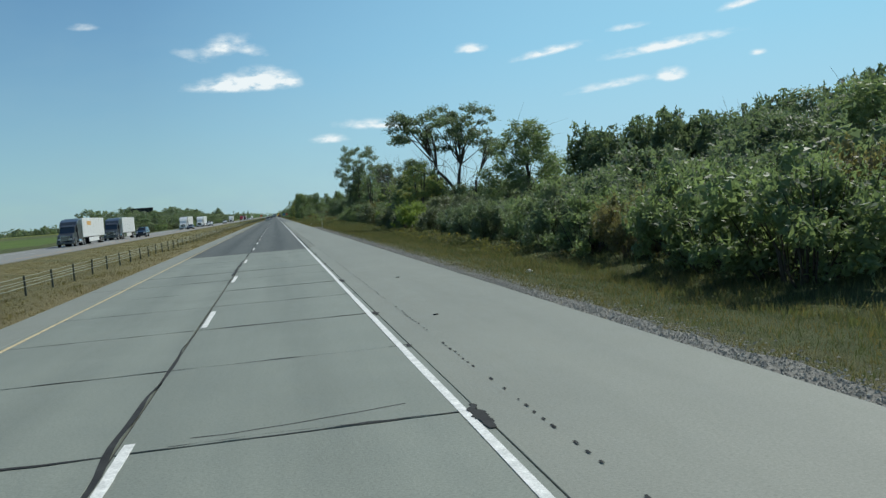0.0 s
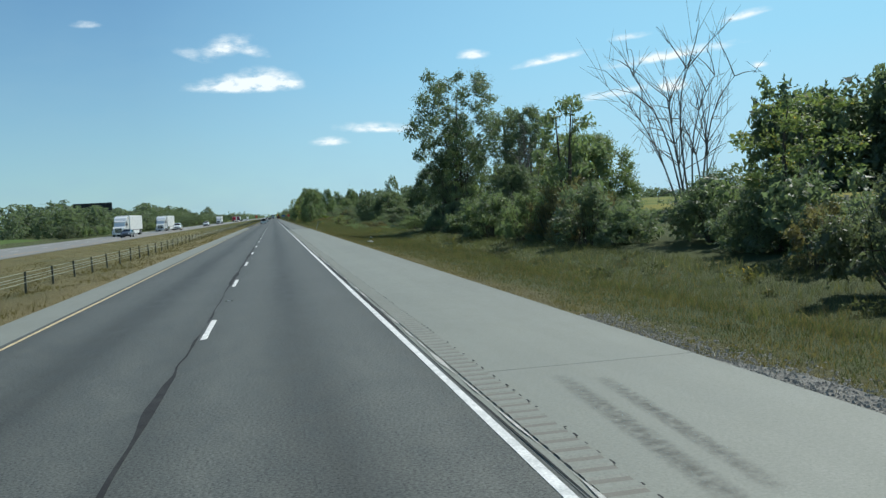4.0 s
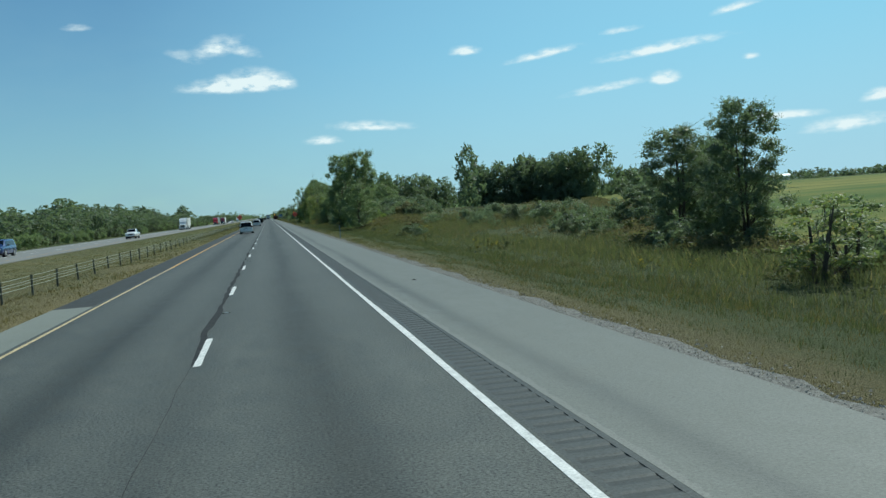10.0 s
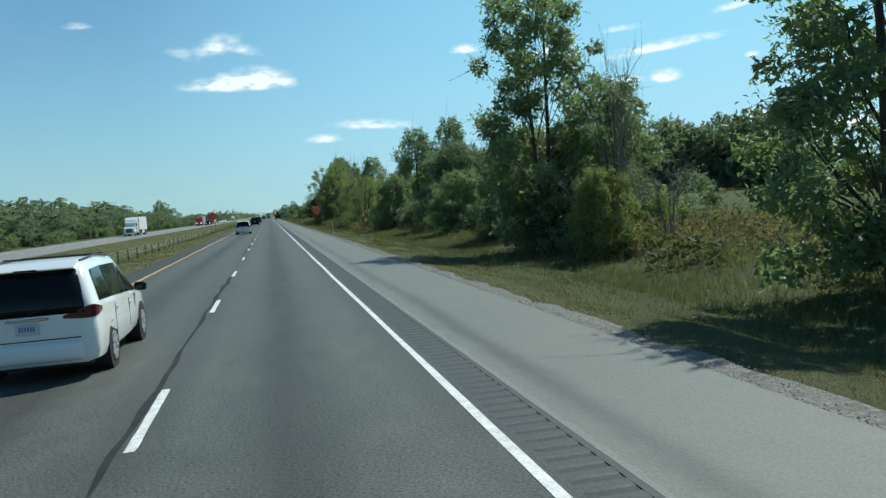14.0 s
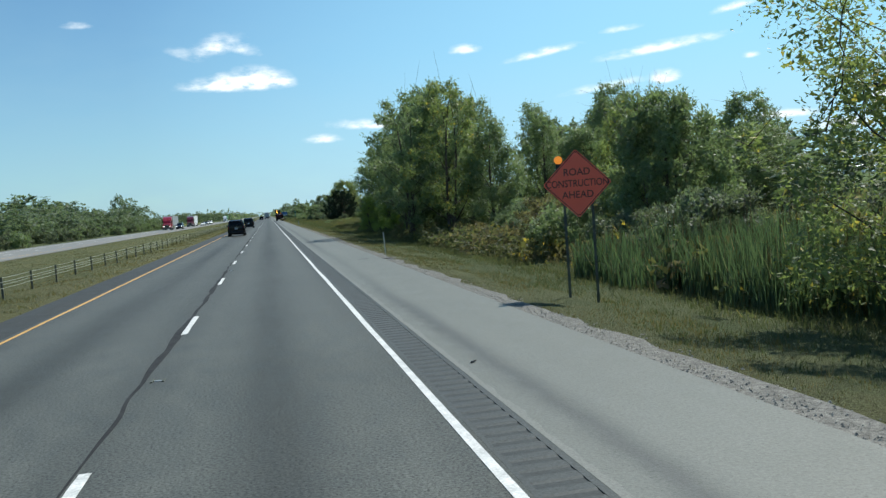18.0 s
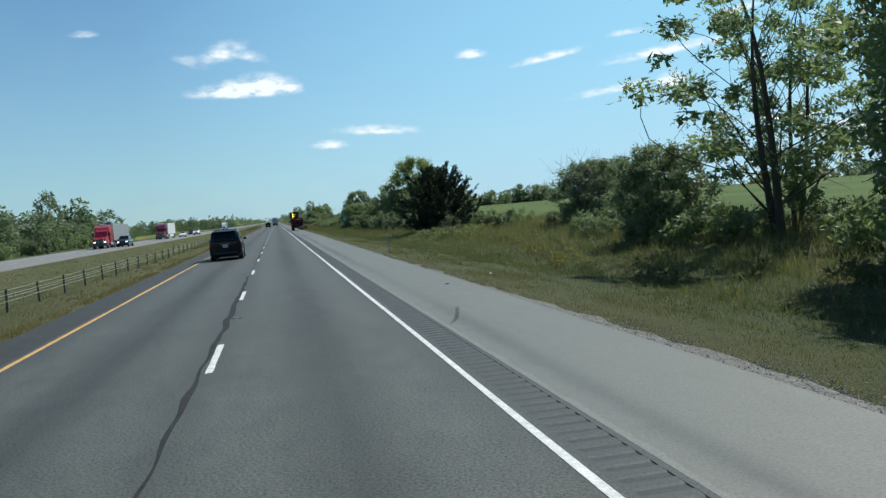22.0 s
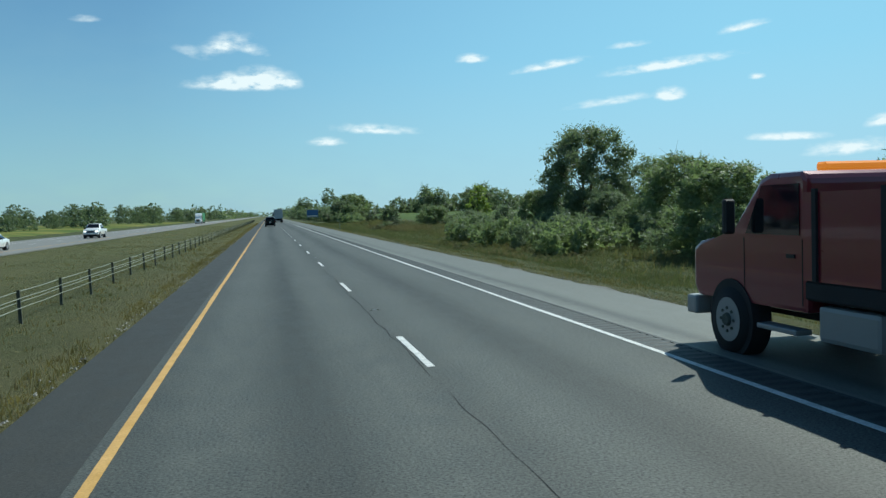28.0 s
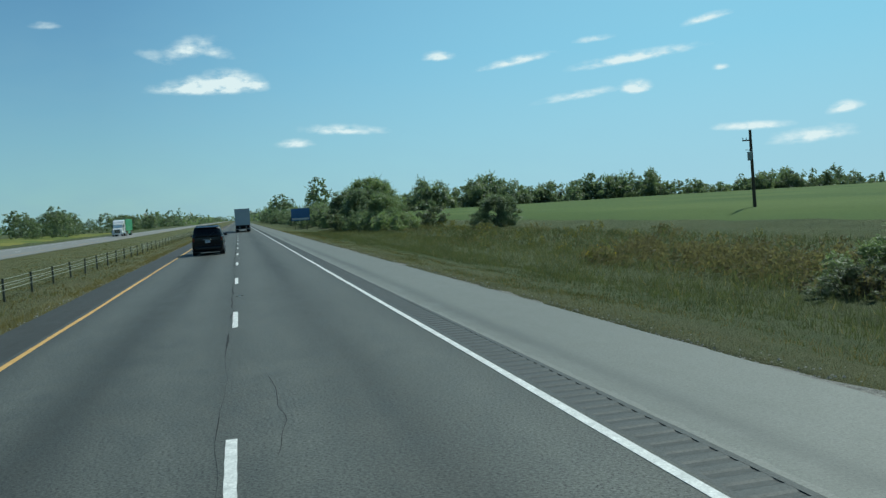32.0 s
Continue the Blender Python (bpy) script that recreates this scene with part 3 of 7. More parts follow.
# tar on the joints between slabs
for k in range(-8, 10):
    y = 2.7 + SLAB * k
    if y > YJ - 0.3:
        continue
    n = 60
    xs = np.linspace(-3.9, 3.5, n)
    w = np.clip(0.012 + 0.016 * wobble(n, 50 + k, 1, 5), 0.003, 0.04)
    c = y - 0.015 + wobble(n, 90 + k, 0.016, 3) + (xs > -0.1) * 0.02
    v = np.concatenate([np.stack([xs, c - w, np.full(n, 0.005)], 1), np.stack([xs, c + w, np.full(n, 0.005)], 1)])
    i = np.arange(n - 1)
    lay("joint_seal", raw_mesh("seal", v, np.stack([i, i + 1, i + n + 1, i + n], 1), TAR))
    # a second, finer crack beside some joints, and tar that ran out over the edge line
    if k % 2 == 0:
        xb = np.linspace(0.4, 3.45, 40)
        cb = y + 0.13 * np.sin((3.45 - xb) * 0.9) * (1 - (xb - 0.4) / 3.2) + wobble(40, 130 + k, 0.012, 3)
        wb = np.clip(0.004 + 0.004 * wobble(40, 150 + k, 1, 3), 0.0015, 0.012)
        vb = np.concatenate([np.stack([xb, cb - wb, np.full(40, 0.0055)], 1), np.stack([xb, cb + wb, np.full(40, 0.0055)], 1)])
        ib = np.arange(39)
        lay("slab_crack", raw_mesh("crack", vb, np.stack([ib, ib + 1, ib + 41, ib + 40], 1), TAR))
    reach = (0.5, 0.16, 0.28, 0.1)[k % 4]
    yb = np.linspace(y - reach * 1.6, y + reach * 0.5, 24)
    wb = (0.02 + 0.05 * np.sin(np.linspace(0, math.pi, 24))) * (1 + np.abs(wobble(24, 170 + k, 0.5, 2))) * min(1.0, reach * 2.4)
    cb = 3.54 + wobble(24, 190 + k, 0.012, 3)
    lay("tar_spill", strip("spill", cb - wb, cb + wb * 0.8, yb, 0.011, TAR), label="black tar spilt over the joint's end")
# stray crack in two slabs
for y, x0, x1, a in ((3.0, 0.6, 2.9, 0.35), (25.6, 0.4, 2.8, 0.4)):
    n = 40
    xs = np.linspace(x0, x1, n)
    c = y + a * ((xs - x0) / (x1 - x0)) ** 1.6 + wobble(n, 7, 0.015)
    v = np.concatenate([np.stack([xs, c - 0.012, np.full(n, 0.005)], 1), np.stack([xs, c + 0.012, np.full(n, 0.005)], 1)])
    i = np.arange(n - 1)
    lay("slab_crack", raw_mesh("crack", v, np.stack([i, i + 1, i + n + 1, i + n], 1), TAR))
# hairline cracks further on
for y, x0, x1, a in ((920.4, 0.44, 0.52, 4.1), (938.0, 0.5, 0.9, 3.0), (742.0, 0.1, 0.3, 5.0)):
    n = 40
    s = np.linspace(0, 1, n)
    cx = x0 + (x1 - x0) * np.sin(s * 3) + wobble(n, int(y), 0.03)
    lay("lane_crack", strip("crack", cx - 0.0035, cx + 0.0035, y + a * s, 0.003, TAR), label="hairline crack in the asphalt")
# lengthwise tar between the lanes, broken in places
yy = np.arange(Y0, 1400, 0.35)
cx = CX + wobble(len(yy), 21, 0.02, 3) + wobble(len(yy), 22, 0.022, 40)
hw = np.clip(0.025 + wobble(len(yy), 23, 0.014, 4) + wobble(len(yy), 24, 0.024, 26), 0.003, 0.085) * np.interp(yy, [600, 740, 800, 870, 890], [1, 0.7, 0.2, 0.2, 0.6])
lay("lane_seam", strip("seam", cx - hw, cx + hw, yy, 0.004, TAR), label="wavering black tar seam between the lanes")
yy = np.arange(YJ, YS, 0.5)
hw = np.clip(0.02 + wobble(len(yy), 33, 0.014, 7), 0.004, 0.06)
cx = 3.585 + wobble(len(yy), 34, 0.01, 9)
lay("edge_seam", strip("seam", cx - hw, cx + hw, yy, 0.003, TAR))
n = 30
xs = np.linspace(-3.9, 3.56, n)
for name, y, a, b in (("pavement_seam", YJ, -3.9, 3.56), ("shoulder_seam", YS, 3.6, 6.6)):
    xs = np.linspace(a, b, n)
    c = y + wobble(n, 60, 0.012)
    v = np.concatenate([np.stack([xs, c - 0.02, np.full(n, 0.005)], 1), np.stack([xs, c + 0.02, np.full(n, 0.005)], 1)])
    i = np.arange(n - 1)
    lay(name, raw_mesh("seam", v, np.stack([i, i + 1, i + n + 1, i + n], 1), TAR))

# painted lines
yy = np.arange(Y0, 1500, 1.5)
WX_ = WX - 0.05 * np.interp(yy, [45, 110], [1, 0])
lay("white_edge_line", strip("edge", WX_ - 0.052 + wobble(len(yy), 1, 0.006, 3), WX_ + 0.052 + wobble(len(yy), 2, 0.006, 3), yy, 0.006, WHITE, 0.004), label="solid white edge line, slightly worn")
lay("far_white_line", strip("edge", WX - 0.052, WX + 0.052, long_y(1499, YEND, 60), 0.006, WHITE))
ye, yw = YX - 0.055 + wobble(len(yy), 3, 0.006, 3), YX + 0.055 + wobble(len(yy), 4, 0.006, 3)
old = yy < YL + 20
lay("yellow_edge_line", strip("edge", ye[old] + 0.015, yw[old] - 0.015, yy[old], 0.006, PALEYELLOW, 0.004), label="faded pale yellow edge line")
old = yy >= YL + 18.5
lay("yellow_edge_line", strip("edge", ye[old], yw[old], yy[old], 0.006, YELLOW, 0.004), label="solid yellow edge line, slightly worn")
bm = box(-0.055, 0.055, 0, 3.05, 0.001, 0.007)
bmesh.ops.subdivide_edges(bm, edges=[e for e in bm.edges if abs(e.verts[0].co.y - e.verts[1].co.y) > 1], cuts=14)
for v in bm.verts:
    v.co.x += rs.uniform(-0.006, 0.006)
    if v.co.y < 0.01 or v.co.y > 3.04:
        v.co.y += rs.uniform(-0.04, 0.04)
dash_ob = part("lane_dash", bm, WHITE, road, "white lane dash")
dash_mesh = dash_ob.data
bpy.data.objects.remove(dash_ob)
PERIOD = 12.192
for k in range(-2, 4):
    lay("lane_dash", dash_mesh).location = (0, k * PERIOD, 0)
for k in range(4, 125):
    lay("lane_dash", dash_mesh).location = (0, k * PERIOD + 3.72, 0)

# milled grooves of the rumble strip
def grooves(name, x0, x1, y0, y1, pitch, depth, base, material, dirt):
    prof_y = np.array([0.0, 0.09, 0.13, 0.22, 0.26]) / 0.3 * pitch
    prof_z = np.array([0.0, 0.0, -1.0, -1.0, 0.0]) * depth
    k = np.arange(int((y1 - y0) / pitch))
    ys = (y0 + k[:, None] * pitch + prof_y).ravel()
    zs = base + np.tile(prof_z, len(k))
    jit = np.repeat(np.random.default_rng(4).normal(0, 0.0005, len(k)), 5)
    me = strip(name, x0 + jit, x1 + jit, ys, zs, material)
    # groove bottoms and their near slopes take the darker second material
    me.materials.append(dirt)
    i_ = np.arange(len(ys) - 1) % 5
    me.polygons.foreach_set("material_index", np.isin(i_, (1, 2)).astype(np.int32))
    return me


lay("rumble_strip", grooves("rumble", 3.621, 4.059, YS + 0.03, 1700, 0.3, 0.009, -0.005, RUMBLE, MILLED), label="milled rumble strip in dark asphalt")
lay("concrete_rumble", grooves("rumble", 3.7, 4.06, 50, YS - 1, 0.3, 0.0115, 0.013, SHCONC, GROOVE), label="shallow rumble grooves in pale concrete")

# short dark dashes along the outer ends of the concrete grooves
rd = np.random.default_rng(12)
k = np.arange(int((YS - 1 + 24) / 0.3))
k = k[rd.uniform(0, 1, len(k)) > 0.2]
cy, cx, hl = -24 + 0.3 * k + 0.2, 4.075 + rd.normal(0, 0.008, len(k)), rd.uniform(0.02, 0.075, len(k))
v = np.stack([np.stack([cx + a * 0.014, cy + b * hl, np.full(len(k), 0.008)], 1) for a, b in ((-1, -1), (1, -1), (1, 1), (-1, 1))], 1).reshape(-1, 3)
lay("groove_dirt", raw_mesh("dirt", v, np.arange(len(v)).reshape(-1, 4), TAR), label="short dark dashes at the groove ends")

# tyre marks and dark streak on the shoulder
def rubber_film(name, c, worn):
    """Thin rubber that wears off towards the sides and ends of a mark."""
    m, ns, ls, b_ = blank(name)
    b_.inputs["Base Color"].default_value, b_.inputs["Roughness"].default_value = (*c, 1), 0.85
    att = ns.new("ShaderNodeAttribute")
    att.attribute_name = "cover"
    grain = nramp(m, nnoise(m, 9, 5), 0.3, 0.72)
    clear = ns.new("ShaderNodeBsdfTransparent")
    mx = ns.new("ShaderNodeMixShader")
    ls.new(nmath(m, "MULTIPLY", nmath(m, "MULTIPLY", att.outputs["Fac"], grain), worn, clamp=True), mx.inputs[0])
    ls.new(clear.outputs[0], mx.inputs[1])
    ls.new(b_.outputs[0], mx.inputs[2])
    ls.new(mx.outputs[0], ns["Material Output"].inputs[0])
    return m


def tyre_mark(points, hw, material):
    """A curved mark through a few points, thickest in the middle."""
    pts = np.asarray(points, float)
    u = np.linspace(0, 1, 33)
    k = np.linspace(0, 1, len(pts))
    cx, cy = np.interp(u, k, pts[:, 0]), np.interp(u, k, pts[:, 1])
    ker = np.ones(7) / 7
    cx, cy = (np.convolve(np.pad(c, 3, mode="edge"), ker, "valid") for c in (cx, cy))
    nrm = np.stack([-np.gradient(cy), np.gradient(cx)], 1)
    nrm /= np.linalg.norm(nrm, axis=1, keepdims=True)
    v = np.array([(x + n[0] * w * hw, y + n[1] * w * hw, 0.0035) for x, y, n in zip(cx, cy, nrm) for w in (-1, -0.5, 0, 0.5, 1)])
    i, j = np.meshgrid(np.arange(32), np.arange(4), indexing="ij")
    q = (i * 5 + j).ravel()
    me_ = raw_mesh("mark", v, np.stack([q, q + 5, q + 6, q + 1], 1), material)
    cover = (np.sin(u * np.pi) ** 0.5)[:, None] * np.array([0, 0.8, 1, 0.8, 0])[None]
    me_.attributes.new("cover", "FLOAT", "POINT").data.foreach_set("value", cover.ravel().astype(np.float32))
    lay("tyre_mark", me_, label="faint tyre mark on the shoulder")


PALE_RUBBER, DARK_RUBBER = rubber_film("pale_rubber", (0.06, 0.06, 0.055), 0.55), rubber_film("dark_rubber", (0.03, 0.032, 0.03), 1.0)
for points, hw in ((((5.07, 103.8), (4.85, 100.8), (4.48, 98.0), (4.05, 96.0)), 0.16), (((4.33, 99.4), (4.13, 97.4)), 0.13), (((5.85, 95.3), (5.22, 93.3), (4.7, 92.1), (4.2, 90.9)), 0.2),
                   (((4.95, 94.1), (4.4, 91.8)), 0.15), (((4.86, 119.8), (4.47, 113.6)), 0.16), (((5.3, 119.4), (4.95, 114.8)), 0.13), (((4.1, 91.8), (4.45, 91.1)), 0.12)):
    tyre_mark(points, hw, PALE_RUBBER)
for ya, yb, xa, xb, off, bend, hw in (
        (742, 753, 3.83, 5.8, 0.0, 0.9, 0.08), (742.4, 753, 3.83, 5.8, 0.32, 0.9, 0.07), (730.3, 744.8, 4.0, 5.9, 0.0, 1.3, 0.09), (731.5, 744.8, 4.05, 5.9, 0.3, 1.3, 0.07), (640, 643, 4.2, 5.0, 0, 0.7, 0.06)):
    tyre_mark([(xa + (xb - xa) * f ** bend + off, ya + (yb - ya) * f) for f in (0, 0.25, 0.5, 0.75, 1)], hw, DARK_RUBBER)
# old paint left beside the new edge line
yy = np.arange(YJ + 14, YS - 2, 0.25)
hw = np.clip(0.012 + wobble(len(yy), 71, 0.014, 3), 0.001, 0.04)
cx = 3.66 + wobble(len(yy), 72, 0.008, 6)
OLDPAINT = surf("worn_paint", (0.3, 0.3, 0.27), (0.5, 0.5, 0.46), 6, 40, 0.85, 0.1, 0.5)
lay("old_edge_line", strip("old", cx - hw, cx + hw, yy, 0.007, OLDPAINT), label="ragged remains of an older white line")

# other carriageway across the median
opp = tagged(new("opposite_road"), "pale concrete carriageway of the oncoming traffic", "road", kind="structure")
lay("pavement", strip("opp", -33.3, -20.9, long_y(-200, YEND, 12), -0.01, FARROAD, 0.2), opp)
lay("yellow_line", strip("line", -22.8, -22.66, long_y(-200, YEND, 40), -0.004, YELLOW), opp)
lay("white_line", strip("line", -30.1, -29.96, long_y(-200, YEND, 40), -0.004, WHITE), opp)
for k in range(0, 90):
    lay("lane_dash", dash_mesh, opp).location = (-26.4, k * PERIOD, -0.009)

# reflector castings between the dashes
mk = tagged(new("pavement_marker"), "cast iron reflector housing set in the road", "road marker", "reflectors between the lanes")
part("casting", join(box(-0.1, -0.06, -0.12, 0.12, 0, 0.014, 0.004), box(0.06, 0.1, -0.12, 0.12, 0, 0.014, 0.004), box(-0.06, 0.06, -0.02, 0.07, 0, 0.01, 0.003)), STEELPOST, mk, "worn iron casting")
part("reflector", box(-0.05, 0.05, -0.05, -0.02, 0, 0.012, 0.003), P_TEAL, mk)
mk.location = (0.12, 4 * PERIOD + 3.72 + 7.4, 0.0)
for k in range(6, 90, 2):
    copy_thing(mk, pose(0.1, k * PERIOD + 3.72 + 7.4, 0.0))

# ---- gravel edge and stones ----
yy = np.arange(-20, 1250, 0.8)
inner = np.where(yy < YS, 6.95, 6.4)
outer = np.interp(yy, [-20, 118, 128, 248, 250, 370, 380, 600, 660, 1250], [7.55, 7.55, 7.3, 7.3, 6.85, 6.85, 6.98, 6.95, 6.6, 6.55]) + wobble(len(yy), 81, 0.09, 1)
outer = np.where((yy > 120) & (yy < YS), inner + 0.12, outer)
lay("gravel_edge", strip("gravel", inner, outer, yy, np.where(yy < YS, -0.03, -0.02), GRAVEL), road, "loose grey gravel along the shoulder")
rg = np.random.default_rng(8)


def stone_field(name, xs, ys, zs, size, material, label):
    """Small faceted stones as one heap of loose pieces."""
    base = np.array([(1, 0, 0), (0, 1, 0), (-1, 0, 0), (0, -1, 0), (0, 0, 0.8), (0, 0, -0.8)], float)
    tri = np.array([(0, 1, 4), (1, 2, 4), (2, 3, 4), (3, 0, 4)])
    n = len(xs)
    s = size * rg.uniform(0.35, 1.5, (n, 1, 1)) * rg.uniform(0.6, 1.2, (n, 6, 3))
    a = rg.uniform(0, 6.3, n)
    rot = np.zeros((n, 3, 3))
    rot[:, 0, 0], rot[:, 0, 1], rot[:, 1, 0], rot[:, 1, 1], rot[:, 2, 2] = np.cos(a), -np.sin(a), np.sin(a), np.cos(a), 1
    v = np.einsum("nij,nkj->nki", rot, base[None] * s) + np.stack([xs, ys, zs], 1)[:, None]
    f = (np.arange(n)[:, None, None] * 6 + tri[None]).reshape(-1, 3)
    return tagged(new(name, raw_mesh(name, v.reshape(-1, 3), f, material)), label, "stones", kind="stuff")


ys = np.concatenate([rg.uniform(-12, 125, 34000), rg.uniform(YS, 640, 52000), rg.uniform(640, 1000, 9000)])
off = np.abs(rg.normal(0, 0.27, len(ys))) * np.where(ys < 126, 1.4, 1.0)
xs = np.where(ys < 126, 7.08, 6.42) + off
stone_field("gravel_stones", xs, ys, np.maximum(gz(xs), -0.03) + 0.004, 0.021, STONE, "loose crushed stones along the shoulder edge")
ys = rg.uniform(690, 1000, 1500)
xs = -5.08 - np.abs(rg.normal(0, 0.15, 1500))
stone_field("verge_stones", xs, ys, np.maximum(gz(xs), -0.02) + 0.01, 0.03, STONE, "pale stones at the inner shoulder edge")


# ---- grass ----
def blades(xs, ys, h, w, lean, rng):
    n = len(xs)
    a = rng.uniform(0, 2 * np.pi, n)
    dx, dy = np.cos(a) * w, np.sin(a) * w
    z = gz(xs) - 0.03
    lx, ly = rng.normal(0, lean, n) * h, rng.normal(0, lean, n) * h
    v = np.stack([np.stack([xs - dx, ys - dy, z], 1), np.stack([xs + dx, ys + dy, z], 1), np.stack([xs + lx, ys + ly, z + h], 1)], 1)
    return v.reshape(-1, 3)


def grass_mesh(name, x0, x1, ln, per_m2, hfun, w, material, seed, patchy=0.5, sink=None):
    rng = np.random.default_rng(seed)
    n = int((x1 - x0) * ln * per_m2)
    tx, ty = rng.uniform(x0, x1, n // 4), rng.uniform(0, ln, n // 4)
    keep = (np.sin(tx * 1.7 + ty * 0.9 + seed) + np.sin(ty * 0.55 - tx * 0.6) + rng.normal(0, 0.8, len(tx))) > (patchy * 3 - 2.2)
    tx, ty = tx[keep], ty[keep]
    xs = np.repeat(tx, 4) + rng.normal(0, 0.07, len(tx) * 4)
    ys = np.repeat(ty, 4) + rng.normal(0, 0.07, len(tx) * 4)
    xs = np.clip(xs, x0, x1)
    h = hfun(xs) * rng.uniform(0.5, 1.3, len(xs)) * np.repeat(rng.uniform(0.6, 1.25, len(tx)), 4)
    v = blades(xs, ys, h, w * rng.uniform(0.6, 1.4, len(xs)), 0.35, rng)
    if sink:
        v[:, 2] += sink(v[:, 0])
    return raw_mesh(name, v, np.arange(len(v)).reshape(-1, 3), material)


LN = 32.0
near_h = lambda x: np.interp(x, [6.6, 7.4, 9, 11, 14, 18], [0.05, 0.07, 0.11, 0.18, 0.28, 0.34])
kinds = [
    ("verge_grass", "short roadside grass, green and straw coloured", GRASSGREEN, 6.9, 13.5, 80, near_h, 0.008, 0.25),
    ("dry_grass", "dry straw-coloured grass at the shoulder", GRASSDRY, 6.75, 9.6, 90, lambda x: near_h(x) * 1.1, 0.007, 0.55),
    ("tall_grass", "tall uncut weeds and grass in the ditch", WEED, 11.0, 17.5, 55, lambda x: near_h(x) * 1.15, 0.012, 0.25),
    ("median_grass", "mown olive-green median grass", GRASSMIX, -20.6, -5.15, 18, lambda x: 0.11 + 0 * x, 0.016, 0.35),
    ("edge_tufts", "ragged dry tufts along the inner shoulder", GRASSDRY, -5.75, -5.06, 130, lambda x: 0.17 + 0 * x, 0.011, 0.4),
    ("shoulder_tufts", "ragged dry tufts growing over the shoulder edge", GRASSDRY, 6.55, 7.3, 90, lambda x: 0.09 + 0 * x, 0.007, 0.5),
    ("median_straw", "dry grass tufts in the median", GRASSDRY, -9, -5.1, 16, lambda x: 0.14 + 0 * x, 0.016, 0.66)]
rough_h = lambda x: np.interp(x, [15, 18, 32], [0.38, 0.6, 0.75])
kinds += [
    ("meadow_grass", "knee-high uncut grass and weeds behind the ditch", WEED, 15.5, 31, 30, rough_h, 0.013, 0.15),
    ("meadow_stalks", "brown seed stalks standing over the uncut grass", RUSH, 14.5, 29, 9, lambda x: rough_h(x) * 1.2, 0.008, 0.45)]
for name, label, material, x0, x1, dens, hf, w, patchy in kinds:
    variants = [grass_mesh(name, x0, x1, LN, dens, hf, w, material, 100 + s, patchy) for s in range(3)]
    early = late = variants
    if name.startswith("meadow"):
        late = [grass_mesh(name, x0, 25, LN, dens, lambda x: hf(x) * 0.5, w, GRASSGREEN if name == "meadow_grass" else material, 120 + s, patchy) for s in range(3)]
        early = [grass_mesh(name, x0, 24, LN, dens, lambda x: hf(x) * 0.8, w, material, 110 + s, patchy, hollow) for s in range(3)]
    elif name == "dry_grass":
        early = [grass_mesh(name, x0, 13.5, LN, dens * 0.7, hf, w, material, 110 + s, 0.35) for s in range(3)]
    elif name == "median_grass":
        early = [grass_mesh(name, x0, x1, LN, dens, hf, w, GRASSDRY, 110 + s, patchy) for s in range(3)]
    for k in range(20 if name == "edge_tufts" else -1, 33):
        if name.startswith("meadow") and k * LN < 200:
            continue
        ob = tagged(new(name, (early if k < (11 if name.startswith("meadow") else 10) else variants if k < 28 else late)[k % 3]), label, "grass", kind="stuff")
        ob.location = (0.45 if k * LN < YS - LN and x0 > 0 else 0, k * LN, 0)

# ---- trees and shrubs ----
def leaf_shapes(p, out, size, rng, droop=0.0, aspect=0.55):
    """Small pointed leaves at the points p, facing mostly outwards and up."""
    n = len(p)
    nrm = out * 0.7 + rng.normal(0, 0.65, (n, 3)) + np.array([0, 0, 0.35])
    nrm /= np.linalg.norm(nrm, axis=1, keepdims=True)
    t = np.cross(nrm, rng.normal(0, 1, (n, 3)))
    t /= np.linalg.norm(t, axis=1, keepdims=True) + 1e-9
    b = np.cross(nrm, t)
    s = size * rng.uniform(0.55, 1.35, (n, 1))
    tip = t * s
    side = b * s * aspect
    drop = np.array([0, 0, 1]) * s * droop
    v = np.stack([p - tip, p + tip * 0.9 + side - drop, p + tip * 0.9 - side - drop + nrm * s * 0.2], 1)
    return v.reshape(-1, 3)


def clump_points(centres, radii, n, rng, shell=0.35, squash=0.8):
    w = radii ** 2
    pick = rng.choice(len(centres), n, p=w / w.sum())
    d = rng.normal(0, 1, (n, 3))
    d /= np.linalg.norm(d, axis=1, keepdims=True)
    r = radii[pick] * (shell + (1 - shell) * rng.uniform(0, 1, n) ** 0.6) * rng.uniform(0.85, 1.15, n)
    off = d * r[:, None]
    off[:, 2] *= squash
    return centres[pick] + off, d


